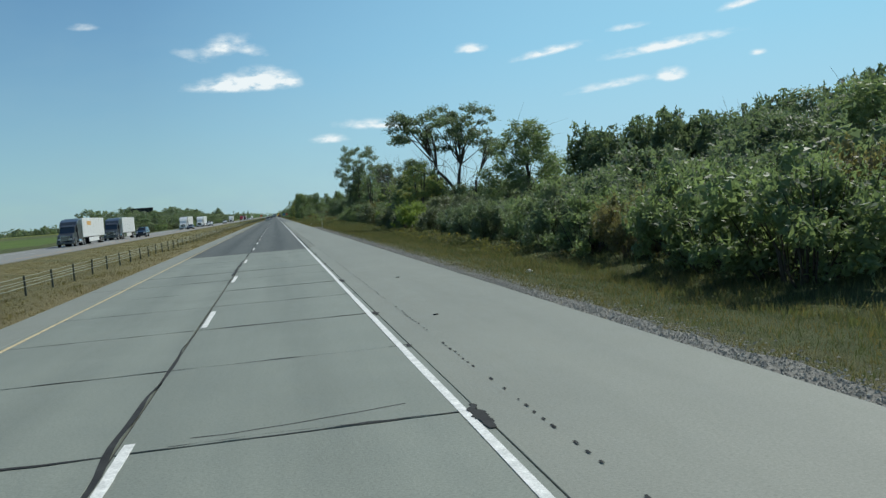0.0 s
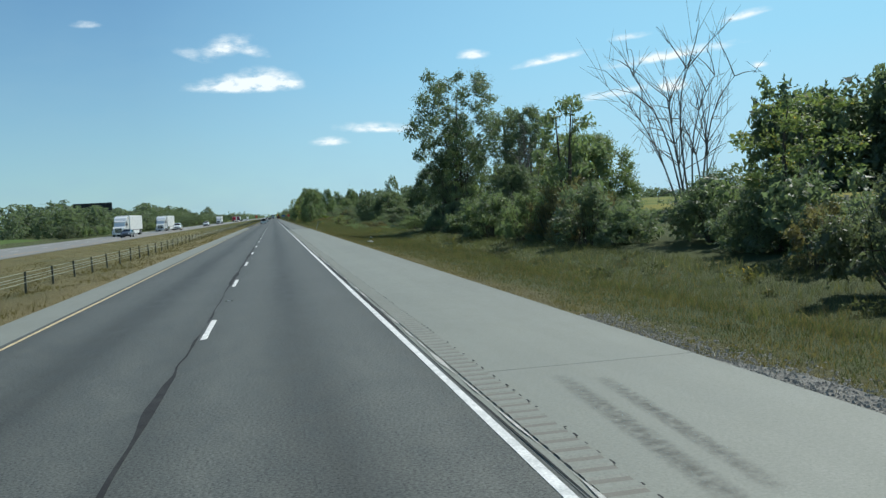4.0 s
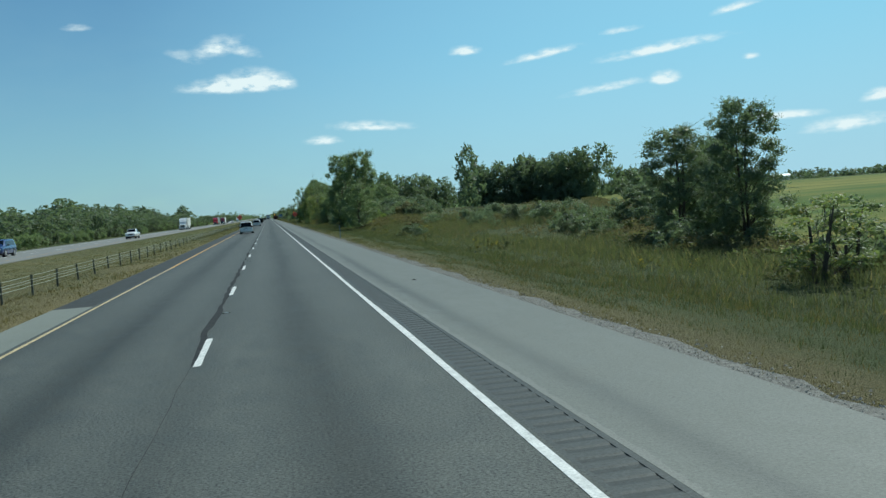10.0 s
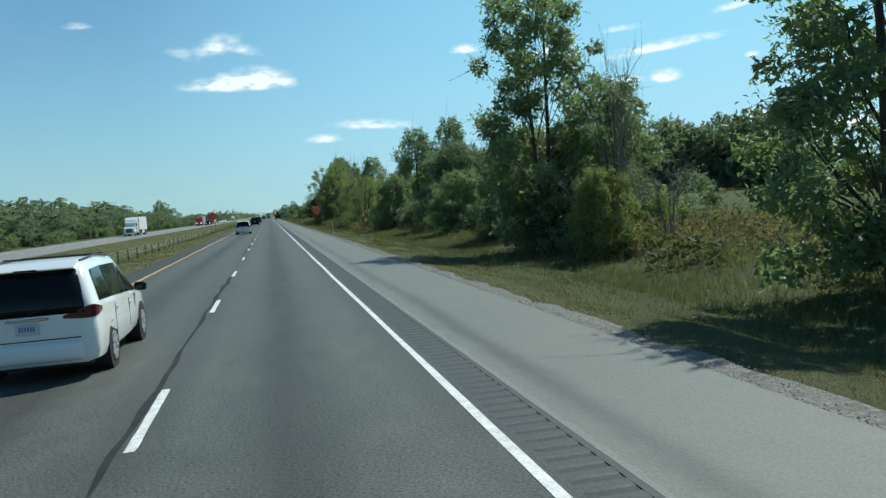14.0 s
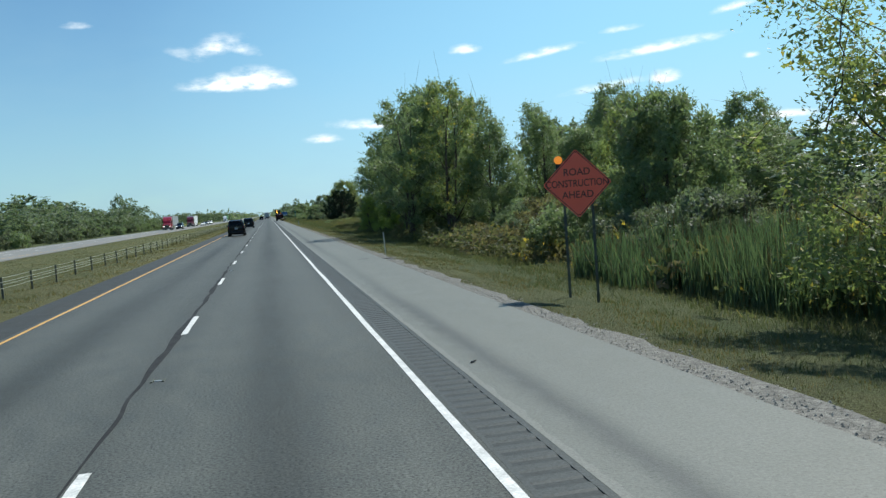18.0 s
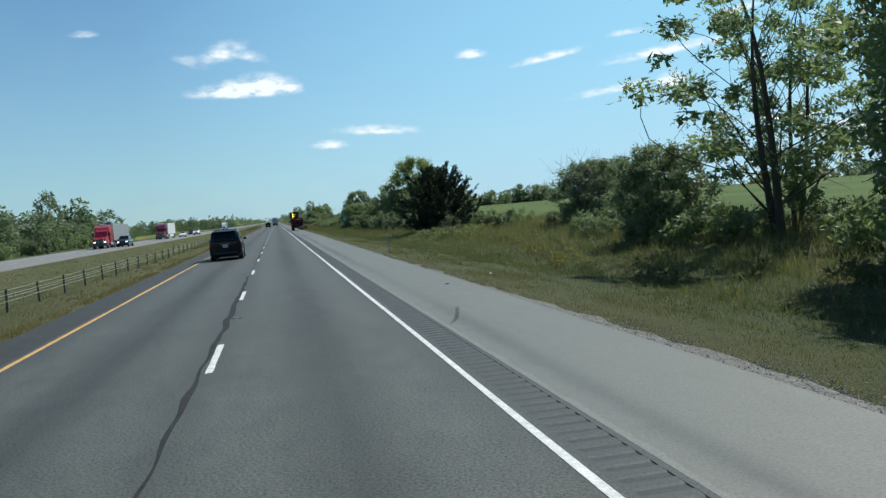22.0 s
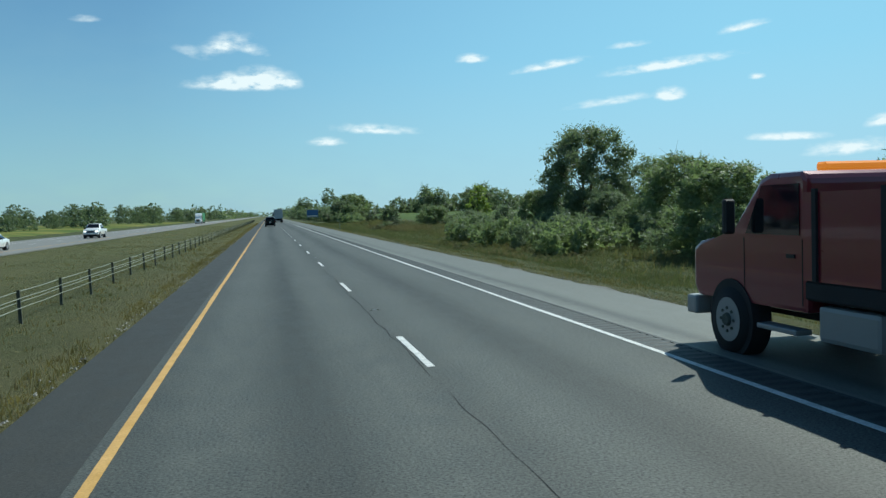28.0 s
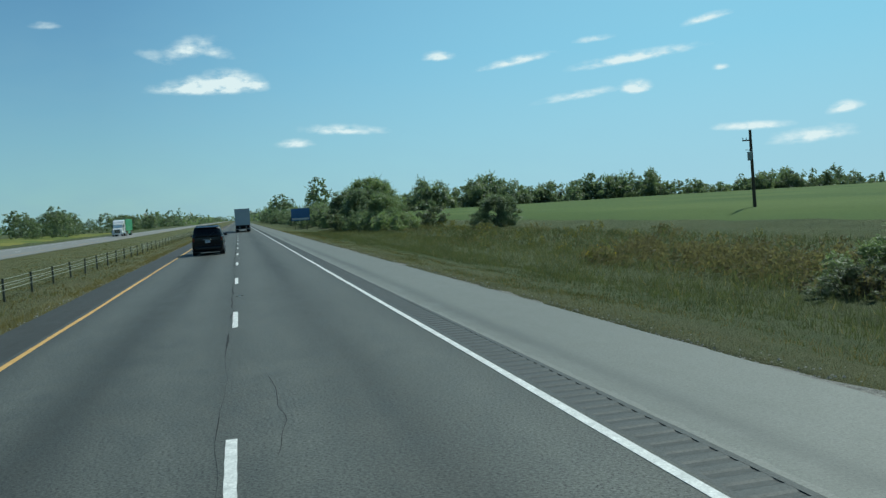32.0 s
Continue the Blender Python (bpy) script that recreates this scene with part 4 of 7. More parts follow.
def spray_leaves(centres, radii, n, size, rng, squash, per=8):
    """Leaves set along short twigs that reach out and up from the clumps."""
    m = max(1, n // per)
    w = radii ** 2
    pick = rng.choice(len(centres), m, p=w / w.sum())
    d = rng.normal(0, 1, (m, 3)) + np.array([0, 0, 0.4])
    d /= np.linalg.norm(d, axis=1, keepdims=True)
    r = radii[pick][:, None]
    reach = d * r * rng.uniform(0.9, 1.4, (m, 1)) * np.array([1, 1, squash])
    s = (np.arange(per) + rng.uniform(0, 1, (m, per))) / per
    p = centres[pick][:, None] + reach[:, None] * (0.4 + 0.6 * s[..., None]) + rng.normal(0, 1, (m, per, 3)) * (0.085 * r[:, None] * (1.25 - s[..., None]))
    way = np.repeat(d, per, 0) + rng.normal(0, 0.55, (m * per, 3))
    way /= np.linalg.norm(way, axis=1, keepdims=True)
    side = np.cross(way, rng.normal(0, 1, (m * per, 3)) + np.array([0, 0, 0.8]))
    side /= np.linalg.norm(side, axis=1, keepdims=True) + 1e-9
    ln = size * rng.uniform(0.6, 1.3, (m * per, 1))
    p = p.reshape(-1, 3)
    return np.stack([p - way * ln * 0.6, p + side * ln * 0.46 + way * ln * 0.15, p + way * ln - side * ln * 0.16], 1).reshape(-1, 3)


def crown_mesh(name, centres, radii, n, size, material, seed, droop=0.2, shell=0.35, squash=0.8, aspect=0.55):
    """Larger leaves fill the clumps' hearts, finer ones stand on sprays round them."""
    rng = np.random.default_rng(seed)
    centres, radii = np.asarray(centres, float), np.asarray(radii, float)
    inner = int(n * 0.56)
    p, d = clump_points(centres, radii * 0.72, inner, rng, shell, squash)
    v = np.concatenate([leaf_shapes(p, d, size * 1.16, rng, droop, aspect), spray_leaves(centres, radii, n - inner + int(n * 0.14), size * 0.92, rng, squash)])
    v[:, 2] = np.maximum(v[:, 2], 0.03)
    return raw_mesh(name, v, np.arange(len(v)).reshape(-1, 3), material)


def tube_arrays(pts, radii, sides=6):
    pts, radii = np.asarray(pts, float), np.asarray(radii, float)
    d = np.gradient(pts, axis=0)
    d /= np.linalg.norm(d, axis=1, keepdims=True) + 1e-9
    ref = np.where(np.abs(d[:, 2:3]) > 0.9, [[1.0, 0, 0]], [[0, 0, 1.0]])
    u = np.cross(d, ref)
    u /= np.linalg.norm(u, axis=1, keepdims=True)
    w = np.cross(d, u)
    a = np.linspace(0, 2 * np.pi, sides, endpoint=False)
    v = pts[:, None] + radii[:, None, None] * (np.cos(a)[None, :, None] * u[:, None] + np.sin(a)[None, :, None] * w[:, None])
    m = len(pts)
    i, j = np.meshgrid(np.arange(m - 1), np.arange(sides), indexing="ij")
    k = (j + 1) % sides
    f = np.stack([i * sides + j, i * sides + k, (i + 1) * sides + k, (i + 1) * sides + j], -1).reshape(-1, 4)
    return v.reshape(-1, 3), f


def tubes_mesh(name, tubes, material):
    vs, fs, o = [], [], 0
    for pts, radii, sides in tubes:
        v, f = tube_arrays(pts, radii, sides)
        vs.append(v), fs.append(f + o)
        o += len(v)
    me = raw_mesh(name, np.concatenate(vs), np.concatenate(fs), material)
    me.shade_smooth()
    return me


def limb(p, q, r0, r1, rng, bend=0.12, n=6):
    p, q = np.asarray(p, float), np.asarray(q, float)
    s = np.linspace(0, 1, n)[:, None]
    ln = np.linalg.norm(q - p)
    mid = rng.normal(0, bend * ln, 3)
    pts = p + (q - p) * s + np.sin(s * np.pi) * mid + np.array([0, 0, 0.12 * ln]) * np.sin(s * np.pi)
    return pts, r0 + (r1 - r0) * s[:, 0] ** 0.8, 5


def make_tree(name, label, category, h, width, material, seed, leaves=6500, size=0.24, base=0.25, stems=1, clumps=46, egg=0.5, taper=0.75,
              bark=BARK, trunk_r=None, spread=0.0, squash=0.8, gap=1.0, cr=0.15, group=""):
    """A tree of height h: trunk with limbs, and a crown of leaf clumps along the limbs' ends."""
    rng = np.random.default_rng(seed)
    tree = tagged(new(name), label, category, group)
    trunk_r = trunk_r or h * 0.016 + 0.03
    cs, rads, tubes = [], [], []
    for s in range(stems):
        a = rng.uniform(0, 6.28)
        foot = np.array([np.cos(a), np.sin(a), 0]) * (0.25 * s)
        top = np.array([np.cos(a) * spread * width, np.sin(a) * spread * width, h * rng.uniform(0.78, 0.9)])
        pts, rr, _ = limb(foot - [0, 0, 0.8], top, trunk_r, trunk_r * 0.12, rng, 0.03, 9)
        tubes.append((pts, rr, 7))
        for k in range(clumps // stems):
            u = base + (1 - base) * (k + rng.uniform(0, 1)) / (clumps // stems)
            # outline: widest at egg, narrowing to the top
            prof = np.interp(u, [base, base + (1 - base) * egg * 0.5, base + (1 - base) * egg, 0.9, 1.0], [0.8, 0.95, 1.0, 1 - taper * 0.75, 1 - taper])
            ang = k * 2.4 + rng.uniform(-0.5, 0.5)
            rad = width / 2 * prof * rng.uniform(0.35, 0.95) * gap
            i = min(int(u * 0.85 * 8), 7)
            axis = pts[i] * 0.7 + np.array([0, 0, 0])
            c = np.array([axis[0] + np.cos(ang) * rad, axis[1] + np.sin(ang) * rad, u * h * 0.94])
            cs.append(c)
            rads.append(h * cr * rng.uniform(0.45, 1.0) * (0.7 + 0.3 * prof))
            if k % 2 == 0:
                st = pts[max(1, min(i - 1, 7))]
                tubes.append(limb(st, c, trunk_r * 0.32 * (1.15 - u), 0.012, rng))
            for _ in range(2):
                tw = c + rng.normal(0, 1, 3) * h * cr * 0.7
                if k % 3 == 0:
                    tubes.append((np.linspace(c, tw, 3), np.array([0.018, 0.012, 0.006]), 3))
    trunk = new("trunk", tubes_mesh("trunk", tubes, bark))
    trunk.parent = tree
    crown = new("crown", crown_mesh("crown", cs, rads, leaves, size, material, seed + 1, squash=squash))
    crown.parent = tree
    return tree


def make_shrub(name, label, h, width, material, seed, leaves=2200, size=0.14, stems=14, category="shrub", clumps=30, group=""):
    rng = np.random.default_rng(seed)
    bush = tagged(new(name), label, category, group)
    cs, rads, tubes = [], [], []
    for k in range(clumps):
        a, r = rng.uniform(0, 6.28), width / 2 * np.sqrt(rng.uniform(0, 1)) * 0.85
        top = h * (1 - 0.45 * (2 * r / width) ** 2) * rng.uniform(0.7, 1.0)
        c = np.array([np.cos(a) * r, np.sin(a) * r, top * rng.uniform(0.1, 0.92)])
        cs.append(c), rads.append(h * rng.uniform(0.1, 0.24))
        if k < stems:
            pts, rr, _ = limb((c[0] * 0.25, c[1] * 0.25, -0.5), c + [0, 0, h * 0.1], 0.035, 0.008, rng, 0.1, 4)
            tubes.append((pts, rr, 3))
    for k in range(stems):
        a = rng.uniform(0, 6.28)
        p = np.array([np.cos(a), np.sin(a), 0]) * width * 0.25
        tubes.append(limb(p * 0.3 - [0, 0, 0.4], p * rng.uniform(0.8, 1.6) + [0, 0, h * rng.uniform(0.6, 0.98)], 0.014, 0.004, rng, 0.06, 4)[:2] + (3,))
    ob = new("branchwork", tubes_mesh("branchwork", tubes, BARK))
    ob.parent = bush
    ob = new("foliage", crown_mesh("foliage", cs, rads, leaves, size, material, seed + 1))
    ob.parent = bush
    return bush


def make_reeds(name, label, h, width, material, seed, n=420):
    """A stand of upright reeds, each a long narrow bent blade, with brown seed heads among them."""
    rng = np.random.default_rng(seed)
    bush = tagged(new(name), label, "reeds")
    a, r = rng.uniform(0, 6.28, n), width / 2 * np.sqrt(rng.uniform(0, 1, n))
    p = np.stack([np.cos(a) * r, np.sin(a) * r, np.zeros(n)], 1)
    b = rng.uniform(0, 6.28, n)
    side = np.stack([np.cos(b), np.sin(b), np.zeros(n)], 1) * rng.uniform(0.012, 0.024, (n, 1))
    hh = h * rng.uniform(0.55, 1.05, (n, 1))
    lean = rng.normal(0, 0.14, (n, 3)) * hh
    mid = p + lean * 0.3 + hh * [0, 0, 0.6]
    top = p + lean + hh * [0, 0, 1.0]
    v = np.stack([p - side, p + side, mid + side * 0.8, mid - side * 0.8, mid - side * 0.8, mid + side * 0.8, top + side * 0.15, top - side * 0.15], 1).reshape(-1, 3)
    new("foliage", raw_mesh("foliage", v, np.arange(len(v)).reshape(-1, 4), material)).parent = bush
    heads = [(np.array([q * [1, 1, 0.1], q * [1, 1, 0.82], q * [1, 1, 0.84], q]), np.array([0.006, 0.006, 0.016, 0.012]), 4) for q in top[:26]]
    tagged(new("seed_heads", tubes_mesh("seed_heads", heads, RUSH)), "brown seed heads on stalks", kind="stuff").parent = bush
    return bush


def make_bare(name, label, h, width, seed, stems=9):
    rng = np.random.default_rng(seed)
    t = tagged(new(name), label, "tree")
    tubes = []
    for s in range(stems):
        a = rng.uniform(0, 6.28)
        q = np.array([np.cos(a) * width / 2 * rng.uniform(0.2, 1), np.sin(a) * width / 2 * rng.uniform(0.2, 1), h * rng.uniform(0.7, 1.05)])
        pts, rr, _ = limb(q * [0.1, 0.1, 0] - [0, 0, 0.5], q, 0.07, 0.012, rng, 0.05, 8)
        tubes.append((pts, rr, 5))
        for k in range(9):
            i = rng.integers(2, 8)
            d = q * [0.35, 0.35, 0] + rng.normal(0, width * 0.14, 3) + [0, 0, h * 0.16]
            e = pts[i] + d
            tubes.append(limb(pts[i], e, 0.03, 0.007, rng, 0.06, 4))
            for _ in range(3):
                tubes.append((np.linspace(e - d * rng.uniform(0, 0.6), e + rng.normal(0, width * 0.07, 3) + [0, 0, h * 0.06], 3), np.array([0.013, 0.01, 0.005]), 3))
    ob = new("branchwork", tubes_mesh("branchwork", tubes, DEADWOOD))
    ob.parent = t
    return t


def make_conifer(name, label, h, width, seed):
    """A broad dark pine: limbs sweep out and up and end in upright shoots set round with needles."""
    rng = np.random.default_rng(seed)
    t = tagged(new(name), label, "tree")
    tubes, roots, ways, lens = [], [], [], []
    tubes.append((np.array([(0, 0, -0.6), (0, 0, h * 0.5), (0.1, 0, h * 0.9)]), np.array([0.3, 0.16, 0.03]), 7))
    lopsided = rng.uniform(0.78, 1.12, 9)
    for k in range(190):
        u = (k + rng.uniform(0, 1)) / 190 * 0.93
        a = k * 2.4 + rng.uniform(-0.6, 0.6)
        r = width / 2 * np.interp(u, [0, 0.3, 0.55, 0.76, 0.9, 1.0], [0.86, 1.0, 0.97, 0.74, 0.45, 0.14]) * rng.uniform(0.55, 1.03) * np.interp(a % 6.28, np.linspace(0, 6.28, 9), lopsided)
        p0 = np.array([0, 0, max(0.1, (u - 0.2) * h)])
        q = np.array([np.cos(a) * r, np.sin(a) * r, u * h + rng.uniform(-0.04, 0.1) * h])
        s = np.linspace(0, 1, 8)[:, None]
        pts = p0 + (q - p0) * s - np.array([0, 0, 0.1 * h]) * np.sin(s * np.pi) + wobble(8, seed + k, 0.1, 2)[:, None]
        tubes.append((pts, np.linspace(0.06, 0.014, 8), 4))
        m = 13
        w = np.concatenate([rng.uniform(0.3, 1.0, m - 2) ** 0.7, [0.97, 1.0]])
        c = np.stack([np.interp(w, s[:, 0], pts[:, i]) for i in range(3)], 1)
        out = (q - p0) / np.linalg.norm(q - p0)
        d = out * 0.6 + rng.normal(0, 0.5, (m, 3)) + [0, 0, 0.75]
        roots.append(c), ways.append(d / np.linalg.norm(d, axis=1, keepdims=True)), lens.append(rng.uniform(0.35, 0.85, m))
    roots, ways, lens = np.concatenate(roots), np.concatenate(ways), np.concatenate(lens)[:, None]
    for p, d, ln in zip(roots[::2], ways[::2], lens[::2]):
        tubes.append((np.array([p, p + d * ln]), np.array([0.014, 0.006]), 3))
    per = 42
    w = rng.uniform(0.05, 1.0, (len(roots), per, 1))
    d = ways[:, None] * 0.8 + rng.normal(0, 0.62, (len(roots), per, 3))
    d /= np.linalg.norm(d, axis=2, keepdims=True)
    ps, d = (roots[:, None] + ways[:, None] * lens[:, None] * w).reshape(-1, 3), d.reshape(-1, 3)
    n = len(ps)
    ln = rng.uniform(0.1, 0.2, (n, 1))
    side = np.cross(d, rng.normal(0, 1, (n, 3)))
    side *= 0.027 / (np.linalg.norm(side, axis=1, keepdims=True) + 1e-9)
    v = np.stack([ps - side, ps + side, ps + side * 0.7 + d * ln, ps - side * 0.7 + d * ln], 1).reshape(-1, 3)
    v[:, 2] = np.maximum(v[:, 2], 0.02)
    new("trunk", tubes_mesh("trunk", tubes, BARK)).parent = t
    new("crown", raw_mesh("crown", v, np.arange(len(v)).reshape(-1, 4), NEEDLE)).parent = t
    return t


def make_umbrella():
    """The tall tree with bare forking stems and flat tufted crowns."""
    rng = np.random.default_rng(31)
    t = tagged(new("tree"), "tall umbrella-crowned tree with bare forking stems", "tree")
    tubes, cs, rads = [], [], []
    for foot, top, crown_r, flat_r, n in (((0.6, 0.4, 0), (1.2, 0.6, 12.9), 3.4, 2.2, 60), ((-0.5, -0.3, 0), (-4.6, -2.2, 12.4), 2.5, 1.4, 34), ((1.0, 0, 0), (5.0, 2.0, 9.6), 1.5, 0.9, 12)):
        fork = np.array(foot) * 0.5 + np.array(top) * [0.42, 0.42, 0.52]
        tubes.append(limb(np.array(foot) - [0, 0, 0.8], fork, 0.27, 0.15, rng, 0.05, 7))
        for k in range(n):
            a, r = rng.uniform(0, 6.28), crown_r * np.sqrt(rng.uniform(0.02, 1))
            c = np.array(top) + [np.cos(a) * r, np.sin(a) * r, rng.uniform(-1.4, 0.9) * flat_r - 0.22 * r]
            cs.append(c), rads.append(rng.uniform(0.55, 1.1))
            if k % 2 == 0:
                tubes.append(limb(fork + (np.array(top) - fork) * rng.uniform(0, 0.5), c, 0.085, 0.014, rng, 0.09, 6))
        for k in range(14):
            e = fork + (np.array(top) - fork) * rng.uniform(-0.6, 0.6) + rng.normal(0, 1.3, 3)
            tubes.append(limb(fork + (np.array(top) - fork) * rng.uniform(-0.7, 0.2), e, 0.035, 0.007, rng, 0.1, 5))
    new("trunk", tubes_mesh("trunk", tubes, BARK)).parent = t
    new("crown", crown_mesh("crown", cs, rads, 17000, 0.12, LEAFDARK, 33, squash=0.75)).parent = t
    return t


TREES = {}


def tint(src, material, label):
    """A copy of a model whose leaves have another colour."""
    c = copy_thing(src, src.matrix_basis)
    for o in c.children:
        if o.name.split(".")[0] in ("crown", "foliage"):
            o.data = o.data.copy()
            o.data.materials[0] = material
    return tagged(c, label)


def model(key, ob, h, w):
    ob.location = (0, -400, -40)
    TREES[key] = (ob, h, w)


model("maple", make_tree("tree", "broad roadside maple with dense dark green leaves", "tree", 13, 10, LEAF, 11, 23000, 0.132, 0.1, clumps=76, egg=0.45, cr=0.14), 13, 10)
model("cotton", make_tree("tree", "tall loose cottonwood with airy dark foliage", "tree", 16, 8, LEAFDARK, 12, 11500, 0.132, 0.16, stems=2, clumps=54, egg=0.6, taper=0.5, spread=0.14, cr=0.11), 16, 8)
model("lofty", make_tree("tree", "tall cottonwood with a high spreading dark crown", "tree", 18, 13, LEAFDARK, 43, 14500, 0.14, 0.4, stems=2, clumps=70, egg=0.45, taper=0.45, spread=0.12, cr=0.09, trunk_r=0.22), 18, 13)
model("round", make_tree("tree", "round-headed tree, leafy down to the ground", "tree", 9, 9.5, LEAF, 13, 25000, 0.142, 0.0, clumps=110, egg=0.4, taper=0.55, cr=0.165, stems=2, spread=0.1), 9, 9.5)
model("upright", make_tree("tree", "narrow upright tree with rough green foliage", "tree", 12, 6, LEAF, 14, 10000, 0.128, 0.1, clumps=56, egg=0.45, taper=0.7, cr=0.12), 12, 6)
model("airy", make_tree("tree", "thin-leaved young tree with visible branches", "tree", 10, 6, LEAF, 15, 3600, 0.14, 0.2, stems=3, clumps=44, egg=0.6, taper=0.5, spread=0.2, cr=0.1), 10, 6)
model("open", make_tree("tree", "open-crowned tree, sky showing between its limbs", "tree", 13, 9, LEAF, 19, 8200, 0.125, 0.2, stems=2, clumps=64, egg=0.5, taper=0.5, spread=0.14, cr=0.09, trunk_r=0.17), 13, 9)
model("dome", make_tree("tree", "full round-topped tree with dense dark leaves", "tree", 10, 10, LEAFDARK, 61, 36000, 0.125, 0.04, stems=2, clumps=120, egg=0.62, taper=0.42, spread=0.12, cr=0.145), 10, 10)
model("tower", make_tree("tree", "tall full-bodied dark roadside tree", "tree", 13, 7, LEAF, 62, 25000, 0.118, 0.05, stems=2, clumps=100, egg=0.5, taper=0.4, spread=0.1, cr=0.095, trunk_r=0.17), 13, 7)
model("willow", make_tree("tree", "yellow-green willow with drooping outer twigs", "tree", 9, 8.5, LEAFYEL, 47, 32000, 0.066, 0.02, stems=3, clumps=96, egg=0.5, taper=0.45, spread=0.18, cr=0.125, squash=1.3), 9, 8.5)
model("sapling", make_tree("tree", "slim young tree at the field edge", "tree", 5, 2.5, LEAFBRIGHT, 16, 1600, 0.15, 0.08, clumps=26, egg=0.5, taper=0.5, cr=0.11), 5, 2.5)
model("far", make_tree("tree", "distant dark green rounded tree", "tree", 14, 12, LEAFDARK, 17, 1250, 0.48, 0.06, clumps=34, egg=0.5, taper=0.5, cr=0.17), 14, 12)
model("far2", make_tree("tree", "distant broad-crowned green tree", "tree", 14, 9, LEAFDARK, 18, 1100, 0.48, 0.06, clumps=28, egg=0.6, taper=0.45, cr=0.17), 14, 9)
model("shrub", make_shrub("shrub", "dense green leafy roadside shrub", 3.6, 4.4, LEAFDARK, 21, 5600, 0.088), 3.6, 4.4)
model("shrub2", make_shrub("shrub", "sprawling green shrub with loose twigs", 3.0, 4.6, LEAF, 22, 5200, 0.086), 3.0, 4.6)
model("bush_far", make_shrub("shrub", "distant scrub", 3.3, 4.6, LEAF, 28, 1500, 0.16, 3), 3.3, 4.6)
model("bush_far_g", make_shrub("shrub", "distant grey scrub", 3.0, 4.6, LEAFGREY, 29, 1500, 0.16, 3), 3.0, 4.6)
model("bush_mid", make_shrub("shrub", "tangled scrub", 3.4, 4.6, LEAFDARK, 34, 2000, 0.12, 3), 3.4, 4.6)
model("low", make_shrub("shrub", "low weedy green shrub", 1.3, 2.2, WEED, 23, 280, 0.088, 8), 1.3, 2.2)
model("golden", make_shrub("goldenrod_clump", "clump of goldenrod in yellow flower", 1.1, 2.6, GOLDEN, 24, 300, 0.075, 12, "wild flowers"), 1.1, 2.6)
model("rush", make_shrub("rush_clump", "clump of brown autumn rushes and weeds", 1.3, 3.0, RUSH, 25, 320, 0.072, 14, "weeds"), 1.3, 3.0)
model("bramble", make_shrub("bramble", "leafy bramble thicket with dull green leaves", 1.3, 2.6, LEAF, 53, 560, 0.074, 10, "brambles"), 1.3, 2.6)
model("reed", make_reeds("reed_clump", "stand of tall green reeds with pale tips", 2.2, 2.6, REED, 51), 2.2, 2.6)
model("bare", make_bare("bare_tree", "leafless grey tree with fine twigs", 9, 6, 26), 9, 6)
model("cedar", make_conifer("conifer", "broad dark pine with upswept tufted shoots", 8, 10.5, 27), 8, 10.5)
for key, src, material, label in (
        ("maple_y", "maple", LEAFYEL, "broad roadside tree turning yellow-green"), ("dome_y", "dome", LEAFYEL, "full round-topped tree turning yellow"), ("tower_d", "tower", LEAFDARK, "tall full dark green roadside tree"), ("round_y", "round", LEAFYEL, "round-headed tree with yellowing leaves"),
        ("round_d", "round", LEAFDARK, "round-headed dark green roadside tree"), ("upright_d", "upright", LEAFDARK, "narrow dark green roadside tree"),
        ("shrub_g", "shrub", LEAFGREY, "grey-green autumn olive shrub"), ("shrub_y", "shrub2", LEAFBRIGHT, "bright yellow-green leafy shrub"),
        ("shrub_b", "shrub2", LEAFBROWN, "russet-brown autumn roadside shrub"), ("upright_b", "upright", LEAFBRIGHT, "slender bright green young tree"),
        ("shrub_g2", "shrub2", LEAFGREY, "pale grey-green roadside shrub"), ("airy_y", "airy", LEAFYEL, "thin tree with yellowing leaves"), ("open_y", "open", LEAFYEL, "open-crowned roadside tree, leaves lit through")):
    ob, h, w = TREES[src]
    TREES[key] = (tint(ob, material, label), h, w)

rt = random.Random(77)


def plant(key, x, y, h, w=None, group="", z=None):
    ob, mh, mw = TREES[key]
    sz = h / mh
    sw = (w / mw) if w else sz
    m = Matrix.LocRotScale((x, y, float(land(x, y)) - 0.05 if z is None else z), Euler((0, 0, rt.uniform(0, 6.28))), (sw * rt.uniform(0.94, 1.06), sw * rt.uniform(0.94, 1.06), sz))
    c = copy_thing(ob, m)
    return tagged(c, group=group) if group else c


STUFF = {}


def sow(group, key, x, y, h, w):
    STUFF.setdefault((group, key), []).append((x, y, h, w, rt.uniform(0, 6.28)))


def model_arrays(me):
    v = np.empty(len(me.vertices) * 3, dtype=np.float32)
    me.vertices.foreach_get("co", v)
    f = np.empty(len(me.loops), dtype=np.int32)
    me.loops.foreach_get("vertex_index", f)
    return v.reshape(-1, 3), f.reshape(len(me.polygons), -1)


